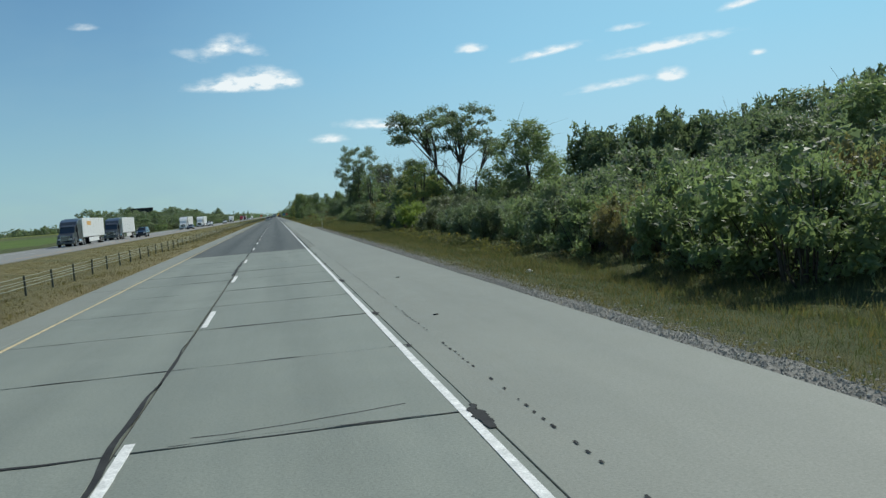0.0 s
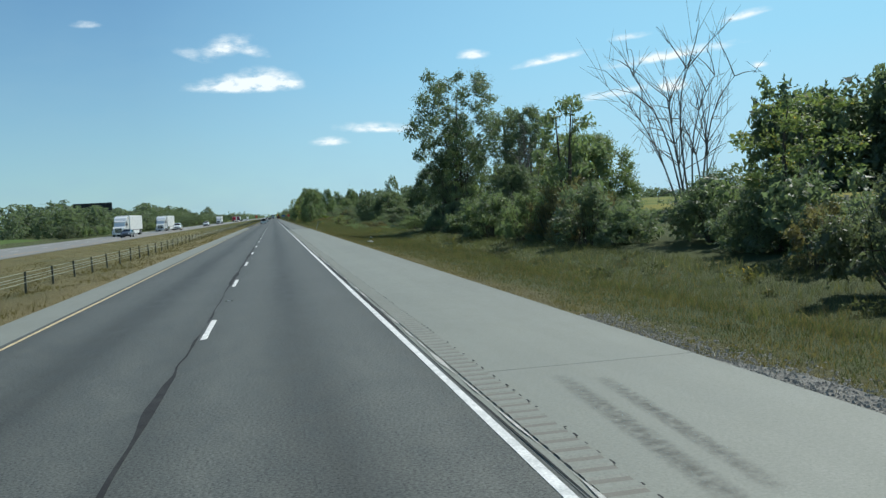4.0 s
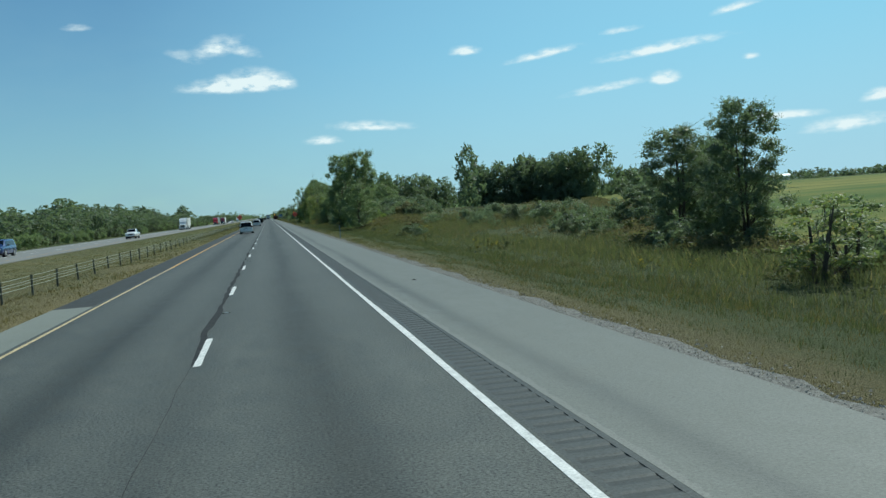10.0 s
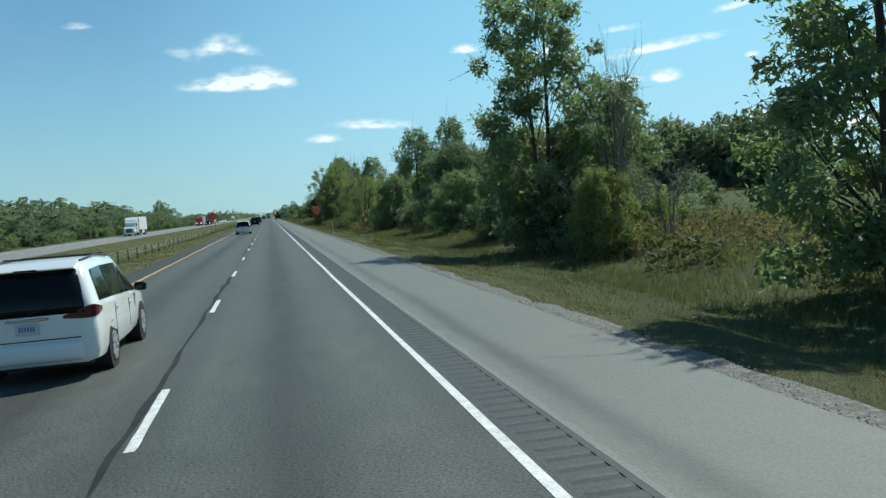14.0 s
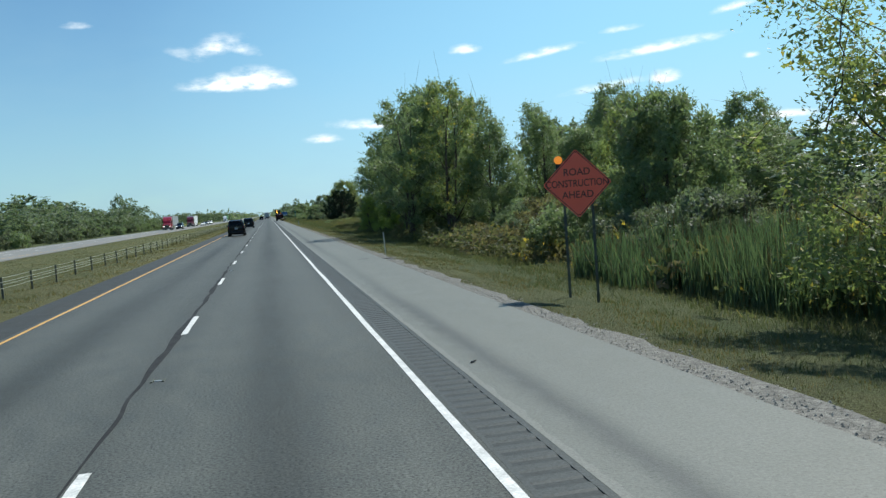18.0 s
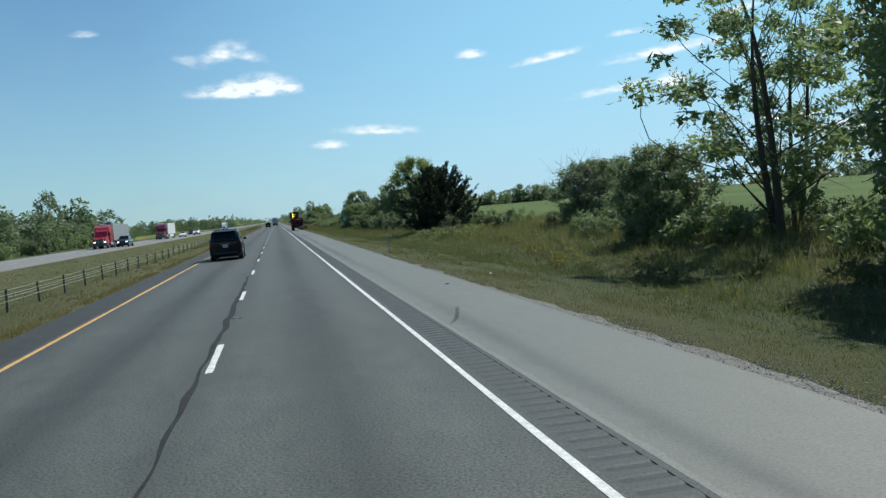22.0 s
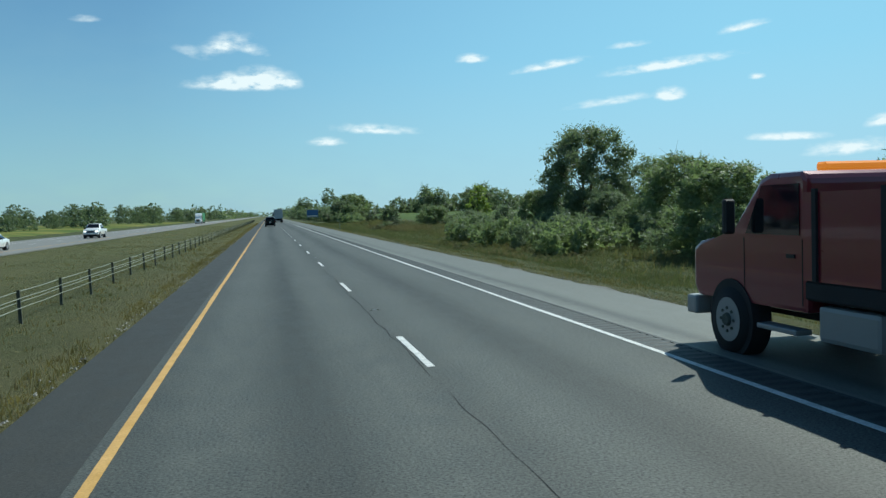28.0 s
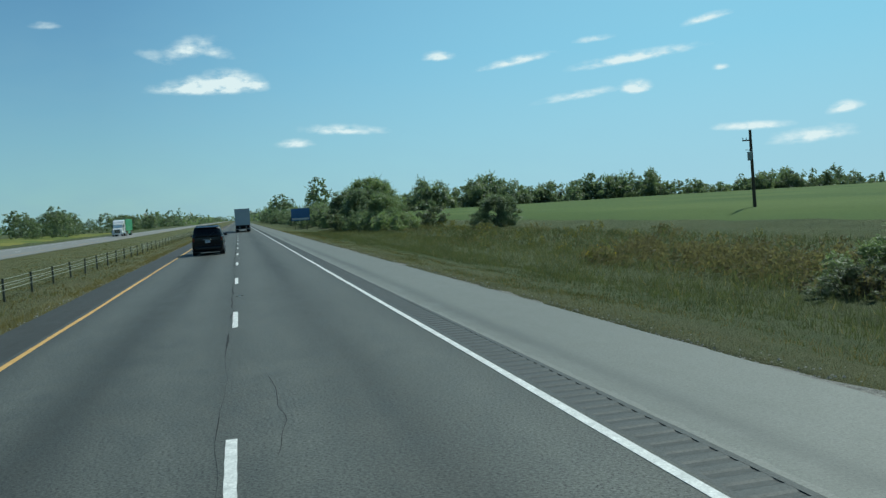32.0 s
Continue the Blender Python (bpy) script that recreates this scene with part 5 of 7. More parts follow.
def grow(labels):
    """Joins what was sown of one kind into one mass of growth."""
    for (group, key), rows in STUFF.items():
        ob, mh, mw = TREES[key]
        for child in ob.children:
            leaf = child.name.split(".")[0] in ("crown", "foliage")
            if not leaf:
                continue
            v, f = model_arrays(child.data)
            vs, fs = [], []
            for i, (x, y, h, w, a) in enumerate(rows):
                c, s = math.cos(a) * w / mw, math.sin(a) * w / mw
                p = np.stack([v[:, 0] * c - v[:, 1] * s + x, v[:, 0] * s + v[:, 1] * c + y, v[:, 2] * h / mh + land(x, y) - 0.05], 1)
                vs.append(p), fs.append(f + i * len(v))
            name, label = labels[group]
            tagged(new(name, raw_mesh(name, np.concatenate(vs), np.concatenate(fs), child.data.materials[0])), label, "undergrowth" if group == "weeds" else "woods", kind="stuff")


# standing trees on the near side: model, x, y, height, width
# first wood
for row in (
        ("round_d", 23, 27, 5.2, 6.5), ("round_d", 27, 35, 6.0, 7.5), ("round_d", 25, 43, 4.8, 6), ("round", 30, 29, 6.6, 7.5), ("upright_d", 33, 40, 7.5, 6),
        ("maple", 28.9, 83, 10.8, 11.5), ("open_y", 23.2, 117.5, 8.6, 8.5), ("bare", 26, 122, 10.7, 5), ("airy_y", 20.6, 104.5, 8.6, 5.5), ("round_y", 24.2, 112.5, 6.6, 4.6),
        ("round_y", 22.4, 107, 5.6, 5.6), ("round_y", 20.6, 114.5, 4.6, 5), ("tower_d", 23.4, 126.8, 9.9, 6.2), ("upright_d", 22.6, 124, 7.6, 6), ("bare", 24, 152, 9.2, 6.5), ("airy", 20.5, 163, 10, 5.5),
        ("round", 25, 170, 7.5, 7)):
    plant(*row)
for row in (
        ("airy_y", 22, 140, 6.5, 5), ("lofty", 22.2, 206.5, 19, 13), ("upright_d", 22.8, 208.5, 14, 6.4), ("upright_d", 21.2, 208.5, 9.5, 5), ("open", 23.2, 203, 12.4, 6),
        ("cotton", 26.6, 200, 13.4, 6.6), ("tower_d", 28.4, 196.5, 13, 6.4), ("upright", 27.4, 199, 8.5, 5), ("round_d", 22.5, 184, 6.2, 6.5), ("maple_y", 30, 188, 9, 8), ("bare", 25, 186, 8.2, 4)):
    plant(*row)
# between the wood and the field
for row in (
        ("dome", 27.2, 245.2, 9.7, 9.6), ("upright_d", 26.5, 278, 2.6, 2.6), ("shrub", 21.5, 224, 3.9, 6), ("shrub2", 20.6, 228.5, 2.8, 5), ("shrub_g", 23.4, 232, 3.0, 5), ("shrub", 23.5, 222, 4.0, 6),
        ("dome", 28.0, 306, 7.6, 10.6), ("round_d", 29, 298, 4.0, 7.4), ("shrub", 25.5, 296, 2.9, 5), ("shrub2", 24, 290.5, 2.5, 5), ("shrub_g", 27, 289, 2.8, 5), ("airy_y", 16, 303.6, 2.7, 3), ("airy", 18.3, 305.5, 2.8, 3), ("tower_d", 24.9, 321.8, 7.6, 4.6), ("tower_d", 24.4, 327.6, 6.9, 5),
        ("round", 28, 330, 6.2, 5), ("round_d", 30, 345, 3.2, 4.6), ("shrub", 14.9, 367, 1.1, 2.8), ("shrub", 15, 361, 0.95, 2.0), ("shrub2", 17, 374, 1.0, 2.6), ("shrub_b", 18.5, 384, 1.2, 2.6)):
    plant(*row)
# tall pair before the road works
for row in (
        ("tower", 15.4, 414, 12.4, 6.6), ("tower", 15.2, 438, 13.6, 6.8), ("upright", 18.4, 437.5, 8.6, 5), ("round_d", 16.6, 440.5, 6.4, 5.5), ("shrub", 15.4, 437, 4.0, 5), ("airy", 17.3, 434, 8.2, 3.6),
        ("upright", 14.4, 407, 7.0, 4.6), ("round_y", 15.2, 430.5, 3.9, 3.4), ("bare", 17, 433, 7.8, 3.2), ("bare", 18.2, 430.6, 3.4, 3.2), ("bare", 14.8, 432, 3.4, 3), ("round", 19, 452, 7.5, 8), ("round_d", 20, 481, 8.6, 9),
        ("round", 18, 468, 5.5, 6), ("round", 16, 497, 6.5, 6)):
    plant(*row)
# willow, wood behind the sign
for row in (
        ("maple", 22.6, 516, 13.6, 9.6), ("maple", 27, 513, 14.5, 8.6), ("round", 25, 520, 7, 6), ("willow", 15.3, 524.2, 8.0, 8.8), ("bare", 14.7, 524.4, 8.9, 2.6), ("shrub_y", 17.6, 511.8, 3.9, 4.8), ("round", 20.4, 548, 7.2, 6.5), ("round_y", 21.5, 553, 7.6, 5),
        ("bare", 20.2, 549, 6.2, 3), ("maple", 16.8, 581, 13.4, 9.6), ("maple", 19, 574, 9, 6), ("open_y", 15.6, 575.5, 12.5, 7.5), ("maple", 47.6, 617, 16.8, 12),
        ("maple", 40, 600, 13, 10), ("maple", 42, 576, 10, 9), ("upright", 40, 627, 16, 8), ("maple", 36, 565, 6.5, 9), ("round", 34, 592, 9, 9),
        ("maple", 44, 612, 12, 10), ("upright", 36, 612, 13, 7)):
    plant(*row)
# maple stand over the shoulder
for row in (
        ("maple", 18.8, 600, 15.5, 10.5), ("upright_b", 13.9, 610, 4.4, 3.6), ("shrub_y", 15.4, 601, 2.9, 4.2), ("shrub_y", 14.6, 605.5, 2.0, 3.4), ("upright_b", 16.4, 614, 4.6, 3.4), ("shrub_y", 14.6, 618, 2.0, 3.6), ("maple", 19.5, 612, 16.0, 10), ("open", 13.4, 580, 12.5, 8.2), ("open", 14.2, 587.5, 10.5, 6), ("maple", 22, 646, 14.5, 8), ("open", 21.4, 604, 14.5, 9),
        ("upright", 17.2, 592, 13.5, 7), ("maple", 20, 622, 15.5, 12), ("maple", 24, 634, 15, 12), ("open", 27, 645, 14.5, 9), ("open", 21.9, 656.5, 13, 11),
        ("open", 25.5, 661, 12, 8), ("upright", 19.5, 643, 12.5, 8), ("maple", 29, 618, 16, 11), ("upright_b", 17.2, 620.5, 5.6, 4), ("maple", 31, 654, 13, 10),
        ("round_d", 20.5, 664, 5, 6)):
    plant(*row)
# evergreen and yellow tree
for row in (
        ("cedar", 19.7, 718.4, 7.2, 10.4), ("shrub_g2", 19.4, 712.2, 2.1, 2.8), ("dome_y", 24.7, 764.5, 11.2, 11), ("round", 21.5, 763, 6, 7), ("round_d", 27.4, 690, 5.4, 8.4), ("bare", 25.4, 687, 4.6, 4.2), ("round_d", 31, 697, 5.6, 8), ("round", 22, 752, 5.2, 7),
        ("round_d", 22.2, 778.5, 6.5, 10), ("round", 21, 784, 4.4, 7), ("round", 23, 846, 5.6, 7), ("round", 18.5, 804, 5.2, 8), ("round", 24.5, 771, 4.8, 6.5),
        ("round", 21, 821, 5, 8), ("round_d", 30, 816, 5, 5), ("round", 19.5, 834, 4.6, 7), ("dome", 24.5, 864.8, 9.3, 9.2), ("round", 21.5, 868, 4.2, 5),
        ("round_d", 21, 852, 3.6, 5)):
    plant(*row)
for row in (
        ("upright", 28, 860, 6.4, 5), ("sapling", 25, 904.7, 5.8, 3.9), ("shrub", 17.8, 880, 3.0, 5.6), ("shrub_b", 19.6, 884, 2.7, 5), ("shrub", 17.0, 874, 2.6, 4.6),
        ("shrub", 21, 878, 3.2, 6), ("shrub2", 16.2, 931, 1.5, 3.4), ("shrub_g2", 14.8, 930, 1.1, 2.6), ("shrub_g2", 17.5, 927, 1.7, 3.4), ("round", 25.4, 935.5, 3.3, 6.8),
        ("round_d", 25.8, 995.5, 3.4, 5.5), ("round", 23.3, 1059.6, 8.6, 11), ("round_d", 20, 1046, 6.4, 9), ("maple", 27, 1072, 8.4, 10), ("round", 20, 1030, 5, 6),
        ("round_d", 22, 1085, 7, 10)):
    plant(*row)
umbrella = make_umbrella()
umbrella.location, umbrella.rotation_euler = (25.9, 106.2, -0.4), (0, 0, radians(8))
umbrella.scale = (1.33, 1.33, 1.05)
for k in range(84):  # tall wood beyond the first shrubs
    s = k / 83
    sow("wood", rt.choice(("far", "far2")), 104 + 86 * s + rt.uniform(-6, 6), 266 - 96 * s + rt.uniform(-4, 18), (24.5 + 5.5 * s) * rt.uniform(0.74, 1.06), rt.uniform(11, 16))
for k in range(24):  # low growth between the shrubs and that wood
    sow("wood", rt.choice(("far", "far2")), rt.uniform(36, 60), 40 + k * 4.4 + rt.uniform(-2, 2), rt.uniform(3.2, 5.0), rt.uniform(6, 8))
for k in range(44):  # wood across the ripening field
    s = k / 43
    sow("wood", rt.choice(("far", "far2")), 76 + 36 * s + rt.uniform(-4, 4), 602 - 35 * s + rt.uniform(-16, 2), (14.5 + 3.5 * s) * rt.uniform(0.82, 1.1), rt.uniform(9, 13))
for k in range(7):
    sow("wood", rt.choice(("far", "far2")), 57 + k * 2.7, 634 - k * 2.3 + rt.uniform(-2, 2), rt.uniform(9.5, 11.5), rt.uniform(7, 10))
for k in range(13):
    sow("wood", rt.choice(("far", "far2")), 50 + k * 2 + rt.uniform(-2, 2), rt.uniform(632, 660), rt.uniform(13.5, 16.5), rt.uniform(9, 12))
sow("wood", "far", 18, 1288, 13, 15)
sow("wood", "far", 24, 1165, 14, 11)
sow("wood", "far2", 60.5, 529.6, 19.5, 10)
for k in range(26):
    sow("wood", rt.choice(("far", "far2")), rt.uniform(30, 50), 520 + k * 2.2 + rt.uniform(-3, 3), rt.uniform(4.2, 5.8), rt.uniform(6, 8))
# shrub belts: y from, y to, x from, x to, step, height, kinds
BELTS = (
    (14, 44, 15, 22, 0.95, 3.5, "shrub shrub2 shrub shrub shrub_b"), (44, 72, 14.8, 22, 1.1, 2.75, "shrub shrub2 shrub shrub shrub_g"), (14, 44, 21, 33, 1.1, 5.2, "shrub shrub2 shrub"), (44, 80, 22, 32, 1.6, 3.7, "shrub shrub2 shrub shrub_g"),
    (72, 128, 15.6, 22, 1.5, 3.3, "shrub_g shrub_g2 shrub2 shrub_g shrub_y"), (80, 135, 22, 32, 2.4, 4.6, "shrub shrub2 shrub shrub_b"),
    (128, 182, 18, 24, 1.5, 3.8, "shrub shrub_b shrub2 shrub"), (182, 218, 18.5, 26, 1.6, 2.4, "shrub shrub2 shrub_g shrub"),
    (234, 262, 20, 25, 2.6, 1.4, "shrub2 shrub_g shrub"), (243, 263, 16.8, 20.5, 0.8, 1.5, "shrub_b shrub2 shrub_b shrub_g2"), (262, 312, 18.5, 24, 2.4, 1.4, "shrub shrub_g shrub2 shrub_g2"),
    (318, 400, 20, 30, 5.0, 1.7, "shrub2 low shrub_b low"), (340, 395, 24, 33, 2.2, 2.0, "shrub shrub_b shrub_g"), (462, 524, 25, 36, 1.5, 3.6, "shrub shrub_b shrub_g shrub2"),)
BELTS += (
    (438, 500, 16.5, 22, 1.9, 3.2, "shrub2 shrub_g shrub_y shrub"),
    (498, 560, 15.0, 19, 1.4, 2.6, "shrub_g2 shrub shrub2 shrub_b shrub_g"), (560, 592, 16, 20, 2.0, 2.3, "shrub shrub_g2 shrub2"),
    (585, 640, 17.5, 24, 2.4, 2.4, "shrub shrub_y shrub2"), (640, 676, 19, 24, 2.0, 2.3, "shrub_y shrub shrub2"),
    (690, 735, 22, 28, 3.0, 2.2, "shrub2 shrub_g"), (726, 800, 17.6, 23, 1.5, 3.2, "shrub shrub_g shrub2 shrub_g2"),
    (800, 866, 16.6, 21, 1.7, 2.5, "shrub shrub2 shrub_b shrub"), (843, 878, 14.8, 19, 1.1, 2.5, "shrub shrub2 shrub"),
    (872, 886, 18.5, 22, 2.5, 2.2, "shrub shrub_b"), (1015, 1100, 17, 24, 2.2, 3.4, "shrub shrub2 shrub_g"), (1100, 1500, 16, 26, 3.0, 5.5, "far far2 bush_far"))
shrub_count = 0
for ya, yb, xa, xb, step, h, names in BELTS:
    y, names = ya, names.split()
    while y < yb:
        key = rt.choice(names)
        hh = h * rt.uniform(0.65, 1.25)
        x = rt.uniform(xa, xb)
        if 118 < y < 200 and 0.352 * y - 26.9 < x < 0.412 * y - 31.8:  # open strip of low growth between the first two stands
            hh *= 0.5
        if shrub_count < 260 and y < 1000 and (x < 19.5 or rt.random() < 0.3) and not key.startswith("round"):
            plant(key, x, y, hh, hh * rt.uniform(1.1, 1.6), "roadside shrubs")
            shrub_count += 1
        else:
            sow("belt", {"shrub_g": "bush_far_g", "shrub_g2": "bush_far_g", "shrub2": "bush_far"}.get(key, "bush_mid"), x, y, hh, hh * rt.uniform(1.1, 1.6))
        y += step * rt.uniform(0.5, 1.5)
# weeds, flowers and low growth in front of the shrubs
for ya, yb, xa, xb, step, h, names in (
        (20, 180, 13.2, 15.5, 2.4, 0.9, "low low golden low rush"), (34, 80, 12.6, 14.8, 0.8, 1.1, "golden low golden"), (215, 330, 14, 19, 2.3, 1.1, "low rush low golden"), (240, 275, 15, 19.5, 0.35, 1.6, "bramble low bramble rush"), (330, 405, 12.5, 24, 1.0, 1.2, "low rush low golden low rush"),
        (402, 436, 15, 24, 0.34, 2.0, "rush rush rush low rush golden"), (426, 442, 16, 24, 0.6, 2.0, "low rush low"), (505, 588, 13.0, 17, 0.42, 2.1, "rush low rush low golden"), (440, 500, 13.5, 17, 2.6, 1.1, "low rush golden"), (500, 600, 12.4, 15.0, 1.3, 1.3, "low rush low low"), (600, 680, 12.6, 16.5, 1.7, 1.2, "golden low rush low"),
        (697, 712, 14.5, 20, 0.45, 1.4, "bramble bramble low"), (672, 712, 14, 24, 0.8, 1.2, "golden rush low golden"), (712, 800, 14, 17.5, 2.2, 1.0, "golden low rush"), (800, 870, 13.5, 16.5, 2.4, 1.0, "golden low"), (836, 872, 10.5, 14, 1.1, 0.9, "rush low"), (845, 852, 14.5, 16.5, 1.2, 1.8, "bramble"), (862, 870, 15.5, 18, 0.8, 1.5, "golden bramble"),
        (870, 925, 16, 24, 0.9, 1.1, "rush rush low"), (908, 950, 15.0, 19.5, 0.2, 1.2, "rush"), (945, 1015, 15, 26, 1.0, 1.2, "golden low golden rush")):
    y, names = ya, names.split()
    while y < yb:
        hh = h * 0.72 * rt.uniform(0.5, 1.3)
        sow("weeds", rt.choice(names), rt.uniform(xa, xb), y, hh, hh * rt.uniform(1.5, 2.4))
        y += step * rt.uniform(0.5, 1.5)
for k in range(560):  # rough ground between the verge and the field's edge
    y = rt.uniform(300, 540)
    xe = 24.5 + max(0, y - 328) * 0.372
    x = rt.uniform(20, xe + 1) if k % 3 == 0 else xe + rt.uniform(-3, 0.5)
    hh = rt.uniform(0.6, 1.25)
    sow("weeds", rt.choice(("low", "rush", "rush", "rush")), x, y, hh, hh * rt.uniform(1.8, 3.0))
# far side of the other carriageway
for ya, yb, xa, xb, step, h, names in (
        (300, 880, -44, -39, 3.0, 3.3, "bush_far bush_far_g"), (310, 880, -60, -45, 4.4, 6.9, "far far2 far"),
        (330, 560, -75, -60, 9.0, 8.5, "far far2 far"), (560, 880, -85, -62, 7.0, 11.5, "far far2 far"), (880, 1050, -75, -55, 14, 5.0, "far"),
        (1040, 1700, -75, -48, 9, 7.5, "far far2"), (150, 300, -150, -110, 40, 6, "far")):
    y, names = ya, names.split()
    while y < yb:
        hh = h * rt.uniform(0.7, 1.25)
        sow("across", rt.choice(names), rt.uniform(xa, xb), y, hh, hh * rt.uniform(0.95, 1.4))
        y += step * rt.uniform(0.5, 1.5)
for k in range(7):
    sow("across", rt.choice(("far", "far2")), rt.uniform(-63, -52), 893 + k * 7, rt.uniform(8.5, 12), rt.uniform(8, 11))
sow("across", "far2", -52, 842, 14, 8)
sow("across", "far", -56, 887, 14, 13)
for k in range(30):  # reed bed in the wet ditch past the works sign
    plant("reed", rt.uniform(12.8, 15.8), 526 + k * 0.42 + rt.uniform(-0.5, 0.5), rt.uniform(1.1, 2.0), rt.uniform(2.0, 2.8), "reeds in the ditch")
for row in (("round_d", 21.8, 198, 3.2, 6), ("shrub", 20.2, 193.5, 2.6, 5), ("shrub", 24, 201, 3.3, 6), ("shrub2", 19.6, 188.5, 2.4, 4.6), ("shrub", 22, 190, 2.9, 5)):
    plant(*row)
grow({"wood": ("wood", "dark green wood behind the verge"), "belt": ("shrub_belt", "tangled green shrubs behind the verge"), "weeds": ("weed_growth", "weeds, goldenrod and brown rushes on the verge"),
      "across": ("tree_belt", "trees and scrub across the motorway")})


def wood_mass(name, path, n, h, depth, label, size=1.3, seed=0):
    """Far woods as one mass of leaf clumps along a line of points."""
    rng = np.random.default_rng(seed)
    path = np.asarray(path, float)
    seg = np.linalg.norm(np.diff(path, axis=0), axis=1)
    s = np.concatenate([[0], np.cumsum(seg)])
    m = int(s[-1] / 3.0)
    u = rng.uniform(0, s[-1], m)
    cx, cy = np.interp(u, s, path[:, 0]) + rng.normal(0, depth, m), np.interp(u, s, path[:, 1]) + rng.normal(0, depth, m)
    hh = h * rng.uniform(0.5, 1.15, m) * (0.82 + 0.22 * np.sin(u * 0.045 + seed) + 0.2 * np.sin(u * 0.013 + 2 * seed))
    cs, rads = [], []
    for k in range(7):
        f = (k + 0.5) / 7
        cs.append(np.stack([cx + rng.normal(0, 0.22 * h, m), cy + rng.normal(0, 0.22 * h, m), hh * (0.1 + 0.66 * f)], 1))
        rads.append(hh * 0.27 * (1.15 - 0.5 * f))
    me = crown_mesh(name, np.concatenate(cs), np.concatenate(rads), n, size, LEAFDARK, seed + 5, squash=0.9)
    return tagged(new(name, me), label, "woods", kind="stuff")


wood_mass("far_woods", [(150, 620), (260, 780), (330, 900)], 32000, 13, 9, "dark line of woods beyond the ripening field", 0.8, seed=1)
wood_mass("far_woods", [(420, 420), (520, 620), (560, 900), (420, 1000)], 34000, 12, 10, "low far woods beyond the crops", 0.85, seed=2)
wood_mass("far_woods", [(60, 1500), (193, 1537), (325, 1530), (420, 1500), (560, 1480)], 60000, 23, 12, "far woods behind the green field", 1.1, seed=3)
wood_mass("far_woods", [(560, 1480), (800, 1300), (900, 1000)], 16000, 20, 14, "far woods on the horizon", 1.8, seed=4)
wood_mass("far_woods", [(-60, 1500), (-70, 2200), (-60, 3200)], 7000, 14, 14, "far roadside woods", 1.6, seed=6)
wood_mass("far_woods", [(28, 1500), (32, 2200), (40, 3300)], 7000, 14, 9, "far roadside woods", 1.6, seed=7)
wood_mass("far_woods", [(-420, 500), (-380, 900), (-300, 1300), (-200, 1700)], 20000, 13, 12, "low tree line across the plain", 1.6, seed=8)
wood_mass("far_woods", [(-300, 250), (-420, 420)], 3000, 9, 10, "low tree line across the plain", 1.4, seed=9)
wood_mass("far_woods", [(-800, 2600), (0, 3600), (900, 2600)], 9000, 22, 25, "woods along the horizon", 3.0, seed=10)


# ---- fields ----
def field(name, corners, material, label, h, seed, slant=None):
    """A crop as one thick, gently uneven sheet."""
    (xa, xb), (ya, yb) = corners
    rng = np.random.default_rng(seed)
    xs, ys = np.linspace(xa, xb, 60), np.linspace(ya, yb, 80)
    X_, Y_ = np.meshgrid(xs, ys)
    if slant:
        u = (X_ - xa) / (xb - xa)
        left = xa + np.maximum(0, Y_ - slant[0]) * slant[1]
        X_ = left + (xb - left) * u
    Z_ = land(X_, Y_) + h + rng.normal(0, 0.05, X_.shape)
    edge = np.ones(X_.shape, bool)
    edge[1:-1, 1:-1] = False
    Z_ = np.where(edge, land(X_, Y_) - 0.1, Z_)
    m = len(xs)
    a, b = np.meshgrid(np.arange(len(ys) - 1), np.arange(m - 1), indexing="ij")
    q = (a * m + b).ravel()
    me = raw_mesh(name, np.stack([X_.ravel(), Y_.ravel(), Z_.ravel()], 1), np.stack([q, q + 1, q + m + 1, q + m], 1), material)
    me.shade_smooth()
    return tagged(new(name, me), label, "field", kind="stuff")


field("ripening_field", ((25, 420), (232, 640)), FIELDYEL, "yellowing bean field beyond the hedge", 0.6, 1, (328, 0.372))
field("green_field", ((34, 330), (845, 1500)), FIELDGRN, "flat green crop field behind the verge", 0.6, 2)
field("green_field", ((36, 300), (668, 840)), FIELDGRN, "green crop seen behind the shrubs", 0.5, 3)
field("left_field", ((-400, -44), (60, 300)), FIELDGRN, "green field across the motorway", 0.4, 4)
field("left_field", ((-300, -42), (880, 1250)), FIELDYEL, "straw-green field across the motorway", 0.3, 5)

# ---- cable barrier ----
barrier = tagged(new("cable_barrier"), "median cable barrier, dark posts with four pale steel cables", "barrier")
bm = join(box(-0.036, 0.036, -0.025, -0.017, -0.3, 0.76), box(-0.036, -0.028, -0.025, 0.025, -0.3, 0.76), box(0.028, 0.036, -0.025, 0.025, -0.3, 0.76))
post = part("post", bm, STEELPOST, barrier)
post_mesh = post.data
bpy.data.objects.remove(post)
FX = -7.85
for k in range(-195, 100):
    y = 762.1 + k * 3.965
    ob = new("post", post_mesh)
    ob.parent, ob.location = barrier, (FX + rs.uniform(-0.015, 0.015), y, -0.08)
    ob.rotation_euler = (rs.uniform(-0.03, 0.03), rs.uniform(-0.03, 0.03), rs.uniform(-0.1, 0.1))
for i, z in enumerate((0.36, 0.47, 0.58, 0.72)):
    ys = np.arange(-15, 1158, 3.965 / 2)
    pts = np.stack([np.full(len(ys), FX + 0.05 * (-1) ** i), ys, -0.08 + z - 0.012 * (np.arange(len(ys)) % 2)], 1)
    new("cable", tubes_mesh("cable", [(pts, np.full(len(ys), 0.0115), 5)], CABLE)).parent = barrier


